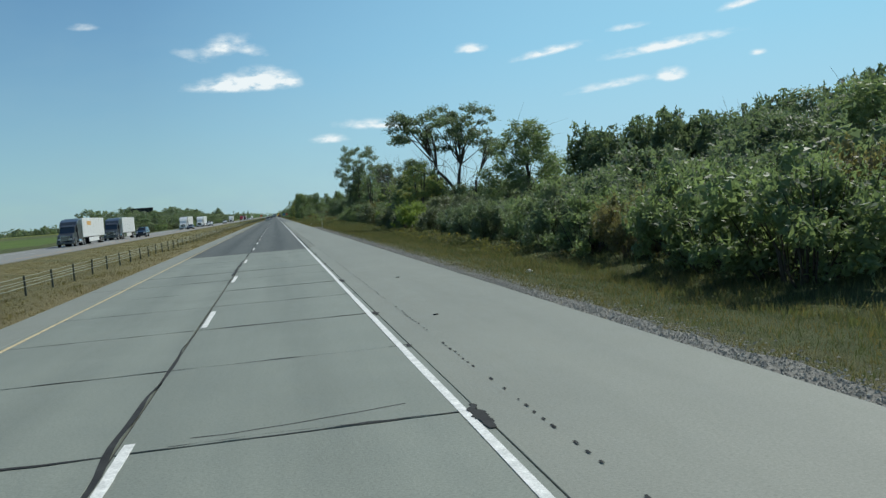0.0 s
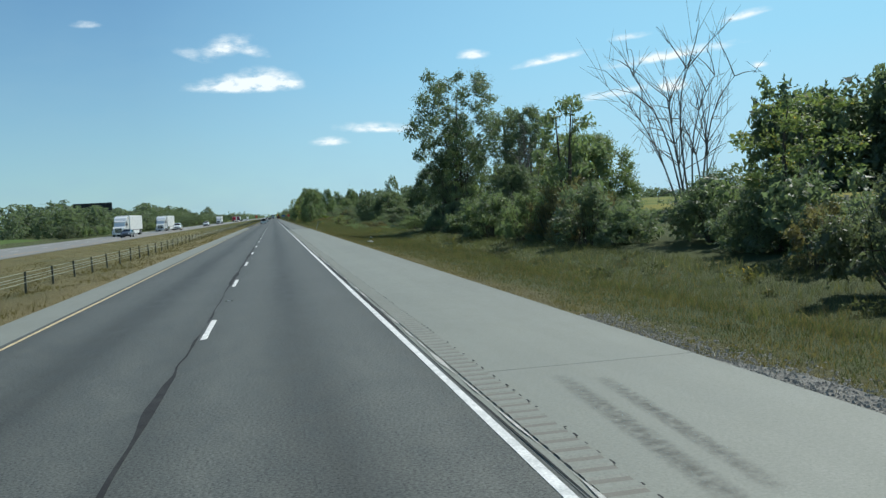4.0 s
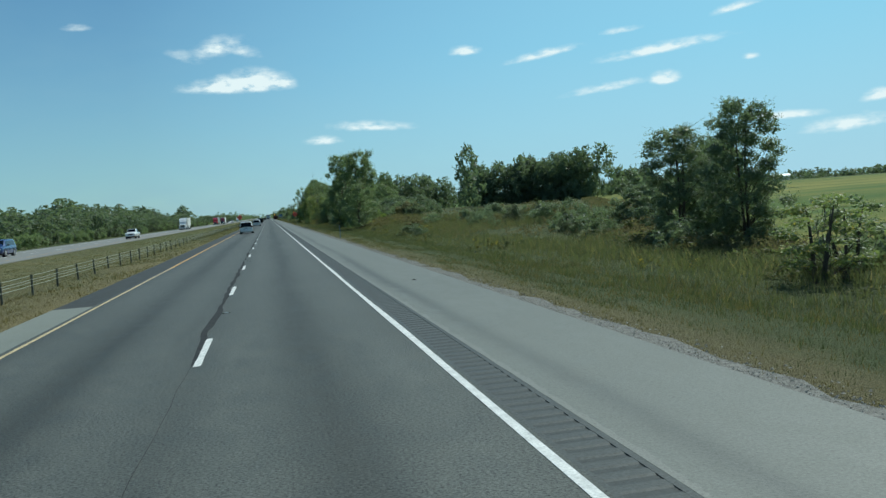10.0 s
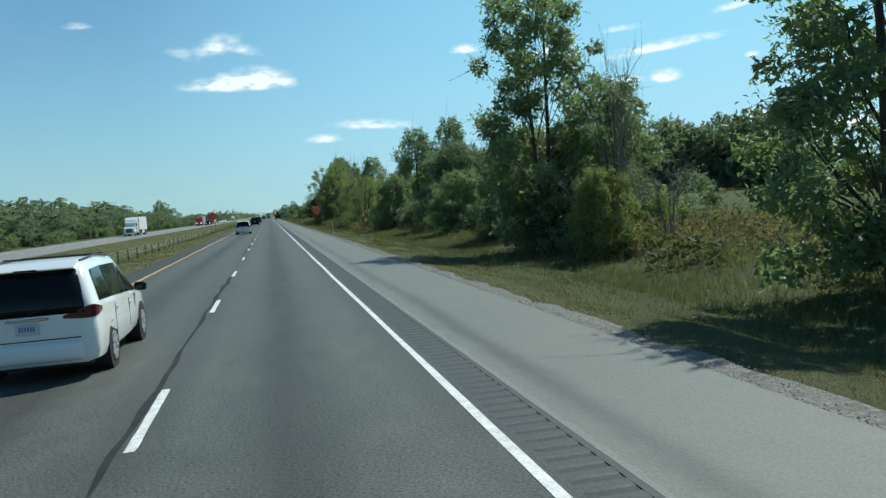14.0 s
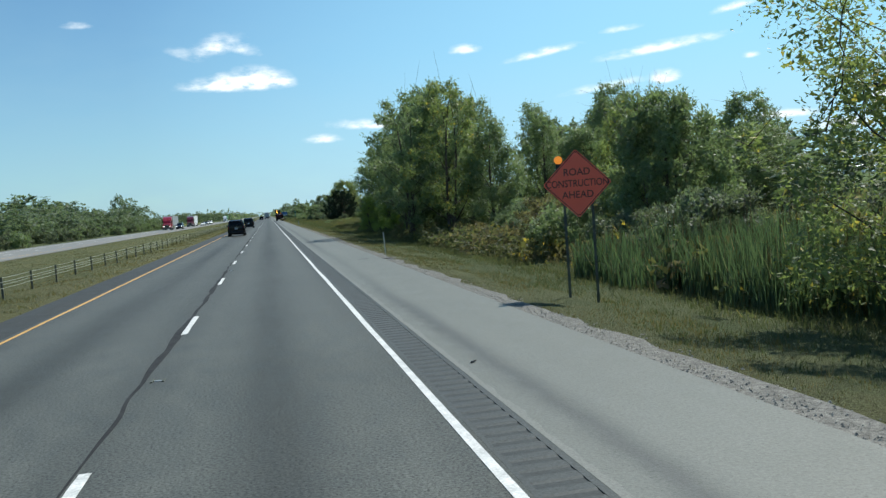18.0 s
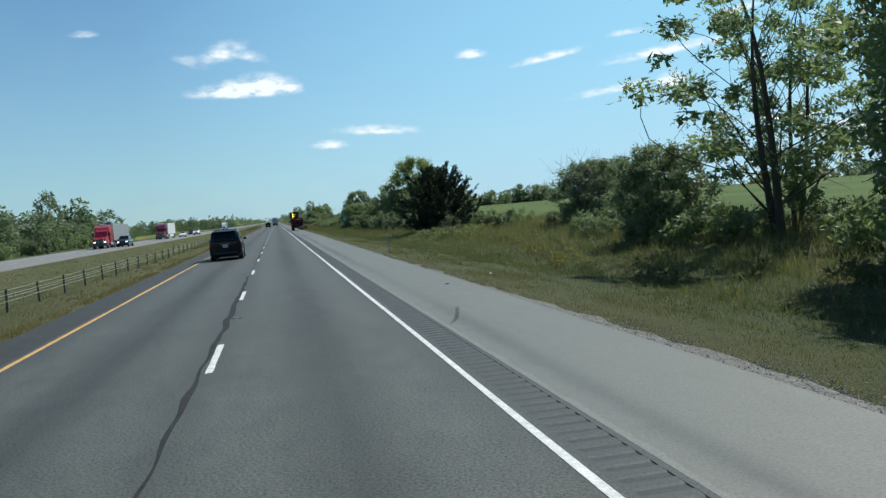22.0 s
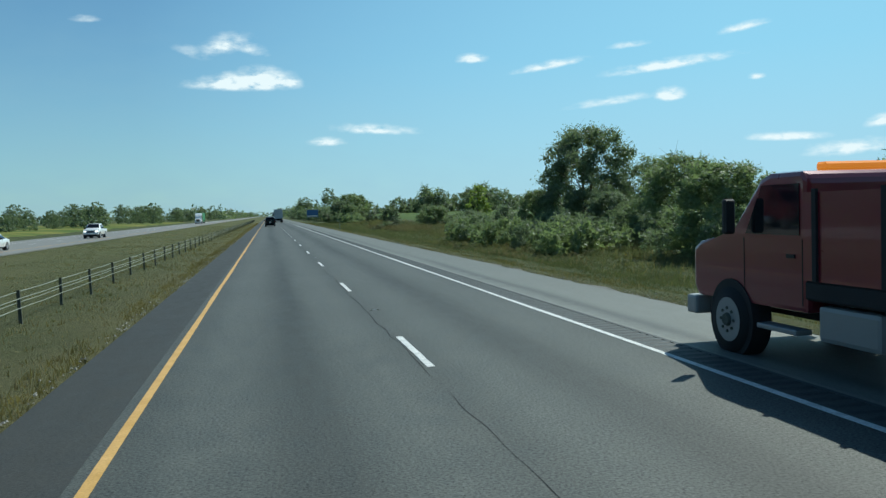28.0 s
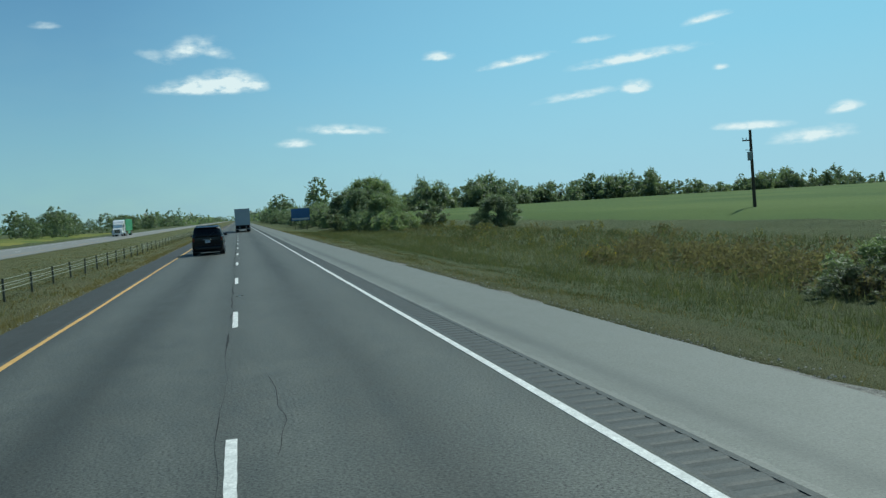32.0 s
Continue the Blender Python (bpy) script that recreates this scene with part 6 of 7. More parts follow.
# ---- road-side posts and signs ----
def delineator(x, y, h, material, label, lean=0.0):
    ob = tagged(new("delineator_post"), label, "marker post", "delineators along the shoulder")
    bm = prism([(-0.012, -0.3), (0.012, -0.3), (0.012, h), (-0.012, h)], -0.02, 0.02, 0.005)
    part("blade", bm, material, ob)
    part("reflector", box(-0.017, 0.017, -0.018, -0.013, h - 0.16, h - 0.06, 0.003), CLEARLENS, ob, "pale reflector patch")
    ob.location = (x, y, gz(x))
    ob.rotation_euler = (rs.uniform(-0.04, 0.04), rs.uniform(-0.05, 0.05) + lean, rs.uniform(-0.3, 0.3))


delineator(8.1, 115.6, 1.4, WHITEPL, "white flexible marker post in the grass")
delineator(7.55, 236, 1.2, P_TEAL, "pale grey marker post leaning in the grass", 0.24)
delineator(7.3, 357.4, 1.15, BLUEPL, "blue flexible marker post")
delineator(7.7, 482.3, 1.15, WHITEPL, "white flexible marker post")
delineator(7.3, 552, 1.05, WHITEPL, "white flexible marker post at the gravel edge")
delineator(7.3, 671.6, 0.95, BLUEPL, "blue flexible marker post")
delineator(7.6, 916.3, 0.95, BLUEPL, "blue flexible marker post")

mile = tagged(new("mile_marker"), "green upright mile marker with white numerals", "road sign")
part("post", box(-0.025, 0.025, 0.0, 0.03, -0.4, 2.9), STEELPOST, mile)
part("panel", box(-0.15, 0.15, -0.012, -0.002, 1.75, 2.95, 0.004), GREENSIGN, mile, "green panel")
for i, ch in enumerate("180"):
    text_part(ch, 0.32, WHITEPL, mile, pose(0, -0.014, 2.62 - i * 0.3, 90, 0, 0), "numeral")
mile.location = (8.0, 710.5, gz(8.0))


def works_sign(x, y, side_lamp):
    s = tagged(new("construction_sign"), "orange-red diamond sign reading road construction ahead", "road sign", "road works signs")
    z = 2.72
    for dx in (-0.32, 0.32):
        part("post", join(box(dx - 0.03, dx + 0.03, 0.0, 0.008, -0.6, 2.5), box(dx - 0.012, dx + 0.012, 0.008, 0.03, -0.6, 2.5)), STEELPOST, s, "dark steel post")
    r = 0.79

    def diamond(r_, y0, y1):
        bm = box(-r_ / 1.4142, r_ / 1.4142, y0, y1, -r_ / 1.4142, r_ / 1.4142)
        bmesh.ops.bevel(bm, geom=[e for e in bm.edges if abs(e.verts[0].co.y - e.verts[1].co.y) > 0.001], offset=0.03, segments=3, affect="EDGES")
        bmesh.ops.rotate(bm, verts=bm.verts, cent=(0, 0, 0), matrix=Matrix.Rotation(radians(45), 3, "Y"))
        bmesh.ops.translate(bm, verts=bm.verts, vec=(0, 0, z))
        return bm
    part("panel", diamond(r, -0.014, -0.002), ORANGE, s, "orange-red diamond panel")
    part("border", diamond(r * 0.965, -0.0165, -0.0145), BLACK, s, "thin black border")
    part("face", diamond(r * 0.935, -0.019, -0.017), ORANGE, s)
    for i, w in enumerate(("ROAD", "CONSTRUCTION", "AHEAD")):
        ob = text_part(w, 0.23, BLACK, s, pose(0, -0.021, z + 0.26 - 0.26 * i, 90, 0, 0) @ Matrix.Diagonal((0.8 if i == 1 else 0.95, 1, 1, 1)))
    lx = -0.4 * side_lamp
    part("warning_lamp", cyl((lx, -0.02, z + 0.56), (lx, 0.06, z + 0.56), 0.09, n=20), AMBER, s, "round amber warning lamp")
    part("lamp_case", box(lx - 0.06, lx + 0.06, 0.0, 0.09, z + 0.3, z + 0.47, 0.01), BLACK, s)
    s.location = (x, y, gz(x))
    s.rotation_euler = (0, 0, radians(-14 if x > 0 else -6))
    return s


works_sign(8.8, 529.2, 1)
works_sign(-6.55, 525.6, -1)

# billboard across the motorway
bb = tagged(new("billboard"), "large billboard seen from its dark back, on steel posts", "billboard")
for dx in (-6, -2, 2, 6):
    part("post", cyl((dx, 0, -1), (dx, 0, 9.5), 0.22, n=10), STEELPOST, bb)
part("panel", box(-7.5, 7.5, -0.25, 0.25, 7.4, 11.8, 0.05), BLACK, bb, "dark unlit panel")
for k in range(8):
    part("rib", box(-7.3 + k * 2.05, -7.15 + k * 2.05, -0.4, -0.26, 7.5, 11.7), STEELPOST, bb)
part("catwalk", box(-7.5, 7.5, -1.2, -0.42, 7.2, 7.3), STEELPOST, bb)
bb.location = (-70.4, 476, 0)

# power pole
pole = tagged(new("power_pole"), "dark wooden power pole with a transformer and insulators", "utility pole")
part("shaft", cyl((0, 0, -1), (0, 0, 6.9), 0.16, 0.11, 10), POLEWOOD, pole)
part("transformer", cyl((-0.25, -0.1, 4.4), (-0.25, -0.1, 5.1), 0.17, n=14), P_TRAILGREY, pole, "grey can transformer")
part("arm", box(-0.75, 0.1, -0.05, 0.05, 6.0, 6.1, 0.01), POLEWOOD, pole)
for dx in (-0.7, -0.4):
    part("insulator", cyl((dx, 0, 6.1), (dx, 0, 6.3), 0.05, 0.03, 8), CLEARLENS, pole)
part("bracket", cyl((-0.55, 0, 5.3), (0, 0, 5.2), 0.025, n=6), STEELPOST, pole)
pole.location, pole.rotation_euler = (41.6, 974.2, 0.1), (0, radians(-1.5), 0)

# distant farm sheds on the rise
def shed(x, y, w, ln, h, rot):
    s = tagged(new("farm_shed"), "long low white farm shed far off", "shed", "far farm buildings")
    part("walls", box(-w / 2, w / 2, -ln / 2, ln / 2, -1, h), P_TRAILER, s, "white metal walls")
    part("roof", prism([(-w / 2 - 0.5, h), (0, h + w * 0.16), (w / 2 + 0.5, h)], -ln / 2 - 0.4, ln / 2 + 0.4), P_ROOF, s, "pale metal roof").rotation_euler = (0, 0, radians(90))
    part("door", box(-w / 2 - 0.06, -w / 2 + 0.02, -2.5, 2.5, -1, h * 0.8), P_TRAILGREY, s)
    s.location, s.rotation_euler = (x, y, 0.5), (0, 0, rot)


shed(592, 1205, 15, 52, 5.0, 1.0)
shed(560, 1235, 12, 18, 7, 0.8)


# ---- vehicles (front towards +y) ----
def wheel(parent, x, y, r, w, rim=RIM, spokes=5, side=1):
    """A tyre with a rim of spokes; x is the outer face."""
    inner = x - side * w
    bm = cyl((inner, y, r), (x, y, r), r, n=28)
    bmesh.ops.bevel(bm, geom=[e for e in bm.edges if e.is_boundary or len(e.link_faces) == 2 and abs(e.link_faces[0].normal.dot(e.link_faces[1].normal)) < 0.3], offset=0.03, segments=2, affect="EDGES")
    t = part("wheel", bm, RUBBER, parent, "black tyre", True)
    rr = r * 0.68
    parts = [cyl((x - side * 0.02, y, r), (x + side * 0.004, y, r), rr, n=24)]
    part("rim", parts[0], BLACK if spokes else P_TRAILGREY, t, "" if spokes else "grey steel rim")
    if not spokes:
        hub = [cyl((x, y, r), (x + side * 0.05, y, r), rr * 0.32, rr * 0.26, 16)]
        for k in range(8):
            a = 2 * math.pi * k / 8
            hub.append(cyl((x, y + math.cos(a) * rr * 0.52, r + math.sin(a) * rr * 0.52), (x + side * 0.025, y + math.cos(a) * rr * 0.52, r + math.sin(a) * rr * 0.52), 0.022, n=6))
        part("hub", join(*hub), STEELPOST, t)
    if spokes:
        sp = []
        for k in range(spokes):
            a = 2 * math.pi * k / spokes + 0.3
            b = box(x - 0.015, x + 0.015, -0.3 / spokes, 0.3 / spokes, 0.03, rr * 0.98)
            bmesh.ops.rotate(b, verts=b.verts, cent=(x, 0, 0), matrix=Matrix.Rotation(a, 3, "X"))
            bmesh.ops.translate(b, verts=b.verts, vec=(side * 0.006, y, r))
            sp.append(b)
        ring = cyl((x - side * 0.01, y, r), (x + side * 0.012, y, r), rr * 1.0, n=24)
        bmesh.ops.delete(ring, geom=[f for f in ring.faces if abs(f.normal.x) > 0.9], context="FACES")
        part("spokes", join(*sp, ring, cyl((x, y, r), (x + side * 0.02, y, r), 0.07, n=12)), rim, t, "bright alloy spokes")
    return t


def loft(rings, cap=True):
    bm = bmesh.new()
    vs = [[bm.verts.new(p) for p in r] for r in rings]
    n = len(vs[0])
    for a, b in zip(vs, vs[1:]):
        for i in range(n):
            j = (i + 1) % n
            bm.faces.new((a[i], a[j], b[j], b[i]))
    if cap:
        bm.faces.new(vs[0][::-1]), bm.faces.new(vs[-1])
    return bm


def curved_pane(rows, bulge, thick=0.012):
    """A smooth pane through rows (y, z, half width), bulging in the middle."""
    rows = np.array(rows, float)
    zs = np.linspace(rows[0, 1], rows[-1, 1], 7)
    cols = np.linspace(-1, 1, 9)
    bm = bmesh.new()
    grid = [[bm.verts.new((c * np.interp(z, rows[:, 1], rows[:, 2]), np.interp(z, rows[:, 1], rows[:, 0]) - bulge * (1 - c * c), z)) for c in cols] for z in zs]
    for a, b in zip(grid, grid[1:]):
        for i in range(8):
            bm.faces.new((a[i], a[i + 1], b[i + 1], b[i]))
    back = bmesh.ops.extrude_face_region(bm, geom=bm.faces[:])
    bmesh.ops.translate(bm, verts=[v for v in back["geom"] if isinstance(v, bmesh.types.BMVert)], vec=(0, thick, 0))
    return bm


def ribbon(rows, side, thick=0.03):
    """An upright lens along plan points (x, y, z0, z1), thickened inwards."""
    bm = bmesh.new()
    loops = []
    for x, y, z0, z1 in rows:
        loops.append([bm.verts.new(v) for v in ((side * x, y, z0), (side * x, y, z1), (side * (x - thick * 0.6), y + thick, z1), (side * (x - thick * 0.6), y + thick, z0))])
    for a, b in zip(loops, loops[1:]):
        for i in range(4):
            bm.faces.new((a[i], a[(i + 1) % 4], b[(i + 1) % 4], b[i]))
    bm.faces.new(loops[0]), bm.faces.new(loops[-1][::-1])
    bmesh.ops.bevel(bm, geom=bm.edges[:], offset=0.006, segments=1, affect="EDGES")
    return bm


def car(name, label, category, st, paint, length, wheels, wheel_r, glass_y, rear_glass, front_glass, tail, plate=True, rack=False, lit=False, bed=None, rim=RIM, handles=(), spokes=6):
    """A car from stations st = (y, half width, floor, belt, half width at the roof, roof). Windows lie on the lofted sides."""
    ob = tagged(new(name), label, category)
    st = np.array(st, float)

    def sec(y):
        return [np.interp(y, st[:, 0], st[:, i]) for i in range(1, 6)]

    def ring(y, row):
        w, zf, zb, wr, zr = row
        half = [(w * 0.8, zf), (w * 0.95, zf + 0.05), (w * 0.995, zf + 0.2), (w, zf + (zb - zf) * 0.55), (w * 0.985, zb - 0.05), (w * 0.955, zb), (wr * 1.02, zr - 0.09), (wr * 0.95, zr - 0.03), (wr * 0.75, zr)]
        return [(x, y, z) for x, z in half] + [(-x, y, z) for x, z in reversed(half)]
    bm = loft([ring(r[0], r[1:]) for r in st])
    body = part("body", bm, paint, ob, "", True)
    body.data.set_sharp_from_angle(angle=radians(38))
    part("underbody", box(-st[2, 1] * 0.86, st[2, 1] * 0.86, st[0, 0] + 0.15, st[-1, 0] - 0.2, 0.2, st[2, 2] + 0.06), UNDER, ob)
    # side windows
    for side in (1, -1):
        for ya, yb, lift, lean0, lean1 in glass_y:
            q = []
            for y, top, lean in ((ya, 0, 0), (yb, 0, 0), (yb, 1, lean1), (ya, 1, lean0)):
                w, zf, zb, wr, zr = sec(y + lean)
                s0, s1 = 0.08 + lift, 0.9
                s = s1 if top else s0
                x = w * 0.955 + (wr * 1.02 - w * 0.955) * s
                q.append((side * (x + 0.006), y + lean, zb + (zr - 0.09 - zb) * s))
            part("side_window", slab4(*(q if side > 0 else q[::-1]), 0.008), GLASS, ob, "dark tinted glass")
        for (_, ya, lift, _, _), (yb, _, _, _, _) in zip(glass_y[:-1], glass_y[1:]):
            q = []
            for y, s in ((ya - 0.01, 0.08 + lift), (yb + 0.01, 0.08 + lift), (yb + 0.01, 0.9), (ya - 0.01, 0.9)):
                w, zf, zb, wr, zr = sec(y)
                q.append((side * (w * 0.955 + (wr * 1.02 - w * 0.955) * s + 0.003), y, zb + (zr - 0.09 - zb) * s))
            part("window_pillar", slab4(*(q if side > 0 else q[::-1]), 0.006), BLACK, ob, "black window pillar")
    y0, z0, w0, y1, z1, w1 = front_glass
    part("windscreen", slab4((w0, y0, z0), (-w0, y0, z0), (-w1, y1, z1), (w1, y1, z1), 0.012), GLASS, ob, "dark glass")
    part("rear_window", curved_pane(rear_glass, 0.02), REARGLASS, ob, "dark tinted glass", True)
    w_mid = float(max(st[:, 1]))
    for y in wheels:
        for side in (1, -1):
            part("wheel_arch", cyl((side * (w_mid - 0.3), y, wheel_r), (side * (w_mid - 0.004), y, wheel_r), wheel_r + 0.06, n=28), UNDER, ob)
            wheel(ob, side * (w_mid - 0.005), y, wheel_r, 0.24, rim, spokes, side)
    yr, yf = st[0, 0], st[-1, 0]
    for side in (1, -1):
        if isinstance(tail, list):
            part("tail_lamp", ribbon(tail, side), TAIL, ob, "red tail lamp")
        else:
            x0, x1, z0, z1, dy = tail
            part("tail_lamp", box(min(side * x0, side * x1), max(side * x0, side * x1), yr - 0.02, yr + dy, z0, z1, 0.025, 2), TAIL, ob, "red tail lamp")
        wf, zf, zb, wr, zr = sec(yf - 0.2)
        part("headlamp", box(side * wf * 0.72 - 0.16, side * wf * 0.72 + 0.16, yf - 0.16, yf + 0.012, zb - 0.3, zb - 0.12, 0.03, 2), HEADLAMP if lit else CLEARLENS, ob, "headlamp")
        ym = front_glass[0] - 0.62
        w, zf, zb, wr, zr = sec(ym)
        mir = box(side * (w + 0.1) - 0.11, side * (w + 0.1) + 0.11, ym - 0.08, ym + 0.1, zb + 0.01, zb + 0.17, 0.06, 3)
        part("mirror", mir, BLACK if paint is not P_WHITE else P_BLACK, ob, "door mirror")
        for yh in handles:
            w, zf, zb, wr, zr = sec(yh)
            part("door_handle", box(side * w - 0.015, side * w + 0.02, yh - 0.09, yh + 0.09, zb - 0.16, zb - 0.12, 0.008), paint, ob)
        for yd in [g[0] for g in glass_y[1:]]:
            w, zf, zb, wr, zr = sec(yd)
            part("door_gap", box(side * (w * 0.998) - 0.004, side * (w * 0.998) + 0.004, yd - 0.003, yd + 0.003, zf + 0.2, zb - 0.06), UNDER, ob)
    w, zf, zb, wr, zr = sec(yr)
    part("rear_bumper", box(-w * 1.0, w * 1.0, yr - 0.06, yr + 0.3, zf - 0.06, zf + 0.25, 0.11, 5), paint, ob, "", True)
    part("bumper_trim", box(-w * 0.95, w * 0.95, yr - 0.006, yr + 0.02, zf + 0.272, zf + 0.288), UNDER, ob)
    wf, zf, zb, wr, zr = sec(yf)
    part("grille", box(-wf * 0.5, wf * 0.5, yf - 0.05, yf + 0.02, zf + 0.22, zb - 0.08, 0.02), BLACK, ob)
    part("front_bumper", box(-wf * 0.97, wf * 0.97, yf - 0.2, yf + 0.05, zf, zf + 0.2, 0.05, 2), paint, ob)
    if plate:
        zc = (st[0, 2] + st[0, 3]) / 2 + 0.14
        pl = part("number_plate", box(-0.16, 0.16, yr - 0.035, yr - 0.02, zc - 0.08, zc + 0.08, 0.004), PLATE, ob, "pale number plate")
        for k in range(6):
            part("plate_bar", box(-0.11 + k * 0.038, -0.09 + k * 0.038, yr - 0.038, yr - 0.035, zc - 0.035, zc + 0.035), PLATEINK, pl)
    if rack:
        yg, zg, wg = rear_glass[-1]
        part("roof_spoiler", prism([(yg - 0.1, zg + 0.02), (yg - 0.06, zg + 0.05), (yg + 0.3, sec(yg + 0.3)[4] + 0.012), (yg + 0.3, sec(yg + 0.3)[4] - 0.03), (yg + 0.02, zg)], -wg, wg, 0.015), paint, ob, "roof spoiler over the rear glass")
        part("brake_lamp", box(-0.16, 0.16, yg - 0.104, yg - 0.06, zg + 0.015, zg + 0.04, 0.006), TAIL, ob, "high brake lamp")
        (ya, za, _), (yb, zb, _) = rear_glass[0], rear_glass[2]
        part("rear_wiper", cyl((0.02, ya - 0.03, za + 0.03), (0.46, yb - 0.03, zb - 0.02), 0.012, 0.008, 6), BLACK, ob, "black rear wiper")
        part("tailgate_handle", box(-0.3, 0.3, yr - 0.03, yr + 0.02, (st[0, 2] + st[0, 3]) / 2 + 0.25, (st[0, 2] + st[0, 3]) / 2 + 0.29, 0.01), CHROME, ob, "bright tailgate strip")
        for side in (1, -1):
            xr = side * st[:, 4].max() * 0.84
            za, zb_ = sec(rack[0])[4] - 0.005, sec(rack[1])[4] - 0.005
            zm = sec((rack[0] + rack[1]) / 2)[4] + 0.02
            ym = (rack[0] + rack[1]) / 2
            part("roof_rail", join(cyl((xr, rack[0], za), (xr, ym, zm), 0.017, n=8), cyl((xr, ym, zm), (xr, rack[1], zb_), 0.017, n=8)), BLACK, ob, "roof rail")
        for yc in (rack[0] * 0.6 + rack[1] * 0.4, rack[1] - 0.3):
            xr, zc = st[:, 4].max() * 0.84, sec(yc)[4] + 0.03
            part("crossbar", cyl((-xr, yc, zc), (xr, yc, zc), 0.014, n=8), BLACK, ob)
    if bed:
        y0, y1, hw, z0, z1 = bed
        part("load_bed", box(-hw, hw, y0, y1, z0, z1, 0.01), UNDER, ob, "dark open load bed")
    return ob


# stations: y, half width, floor, belt, roof half width, roof
SUV = [(-2.7, 0.84, 0.36, 1.16, 0.76, 1.24), (-2.68, 0.93, 0.31, 1.19, 0.83, 1.36), (-2.63, 0.98, 0.29, 1.2, 0.85, 1.52), (-2.55, 1.0, 0.28, 1.2, 0.83, 1.7), (-2.46, 1.01, 0.28, 1.2, 0.81, 1.84), (-2.25, 1.02, 0.28, 1.2, 0.8, 1.91), (-1.0, 1.03, 0.29, 1.19, 0.79, 1.93), (0.3, 1.02, 0.3, 1.18, 0.77, 1.9),
       (0.75, 1.02, 0.31, 1.18, 0.75, 1.84), (1.45, 1.01, 0.33, 1.17, 0.82, 1.26), (1.6, 1.0, 0.33, 1.13, 0.84, 1.2), (2.4, 0.98, 0.35, 1.08, 0.82, 1.13), (2.62, 0.93, 0.4, 1.0, 0.74, 1.05), (2.68, 0.86, 0.45, 0.9, 0.68, 0.95)]
SUV_G = [(-2.25, -1.3, 0, 0.06, 0), (-1.22, -0.2, 0, 0, 0), (-0.12, 1.05, 0, 0, -0.42)]
suv_kw = dict(length=5.4, wheels=(-1.6, 1.62), wheel_r=0.4, glass_y=SUV_G, rear_glass=[(-2.705, 1.2, 0.8), (-2.695, 1.36, 0.79), (-2.645, 1.52, 0.77), (-2.565, 1.7, 0.74), (-2.5, 1.8, 0.7)], front_glass=(1.36, 1.3, 0.78, 0.86, 1.79, 0.68), tail=[(0.84, -2.712, 0.96, 1.16), (0.9, -2.7, 0.92, 1.19), (0.955, -2.67, 0.9, 1.2), (0.99, -2.61, 0.92, 1.18)], rack=(-2.1, 0.4), handles=(-0.9, 0.1))
VAN = [(-2.52, 0.76, 0.36, 1.0, 0.66, 1.1), (-2.5, 0.87, 0.29, 1.05, 0.74, 1.2), (-2.45, 0.935, 0.25, 1.07, 0.79, 1.35), (-2.37, 0.965, 0.24, 1.08, 0.785, 1.52), (-2.25, 0.98, 0.24, 1.08, 0.77, 1.67), (-2.05, 0.99, 0.24, 1.08, 0.755, 1.745), (-0.9, 0.995, 0.25, 1.04, 0.75, 1.77), (0.3, 0.995, 0.26, 1.0, 0.73, 1.74),
       (0.8, 0.99, 0.28, 0.99, 0.7, 1.64), (1.3, 0.98, 0.28, 0.97, 0.71, 1.36), (1.75, 0.97, 0.28, 0.95, 0.72, 1.08), (2.1, 0.95, 0.3, 0.9, 0.7, 0.98), (2.45, 0.88, 0.35, 0.78, 0.62, 0.84), (2.55, 0.78, 0.4, 0.68, 0.55, 0.72)]
VAN_G = [(-2.08, -1.2, 0, 0.16, 0), (-1.14, 0.1, 0, 0, 0), (0.18, 1.35, 0, 0, -0.5)]
van_kw = dict(spokes=10, length=5.1, wheels=(-1.5, 1.55), wheel_r=0.34, glass_y=VAN_G, rear_glass=[(-2.525, 1.0, 0.8), (-2.518, 1.1, 0.8), (-2.505, 1.2, 0.79), (-2.462, 1.35, 0.77), (-2.382, 1.52, 0.73), (-2.29, 1.635, 0.68)], front_glass=(1.66, 1.12, 0.68, 0.9, 1.62, 0.62), tail=[(0.5, -2.53, 0.93, 0.97), (0.76, -2.527, 0.91, 1.06), (0.88, -2.508, 0.91, 1.1), (0.945, -2.455, 0.92, 1.1), (0.975, -2.37, 0.94, 1.08), (0.995, -2.2, 0.98, 1.05)], rack=(-1.9, 0.3), handles=(-0.95, 0.3))
SEDAN = [(-2.35, 0.8, 0.4, 0.8, 0.66, 0.92), (-2.28, 0.88, 0.32, 0.9, 0.68, 1.02), (-1.6, 0.91, 0.28, 0.95, 0.72, 1.08), (-0.75, 0.92, 0.26, 0.94, 0.6, 1.42), (0.2, 0.92, 0.26, 0.92, 0.58, 1.45), (1.15, 0.91, 0.27, 0.9, 0.7, 1.02), (2.1, 0.88, 0.3, 0.8, 0.62, 0.86), (2.35, 0.76, 0.38, 0.62, 0.52, 0.68)]
sedan_kw = dict(length=4.7, wheels=(-1.4, 1.4), wheel_r=0.32, glass_y=[(-1.2, -0.35, 0, 0.4, 0), (-0.28, 0.85, 0, 0, -0.45)], rear_glass=[(-1.5, 1.12, 0.62), (-0.84, 1.41, 0.54)], front_glass=(1.08, 1.06, 0.66, 0.3, 1.42, 0.54), tail=(0.5, 0.86, 0.74, 0.9, 0.1))
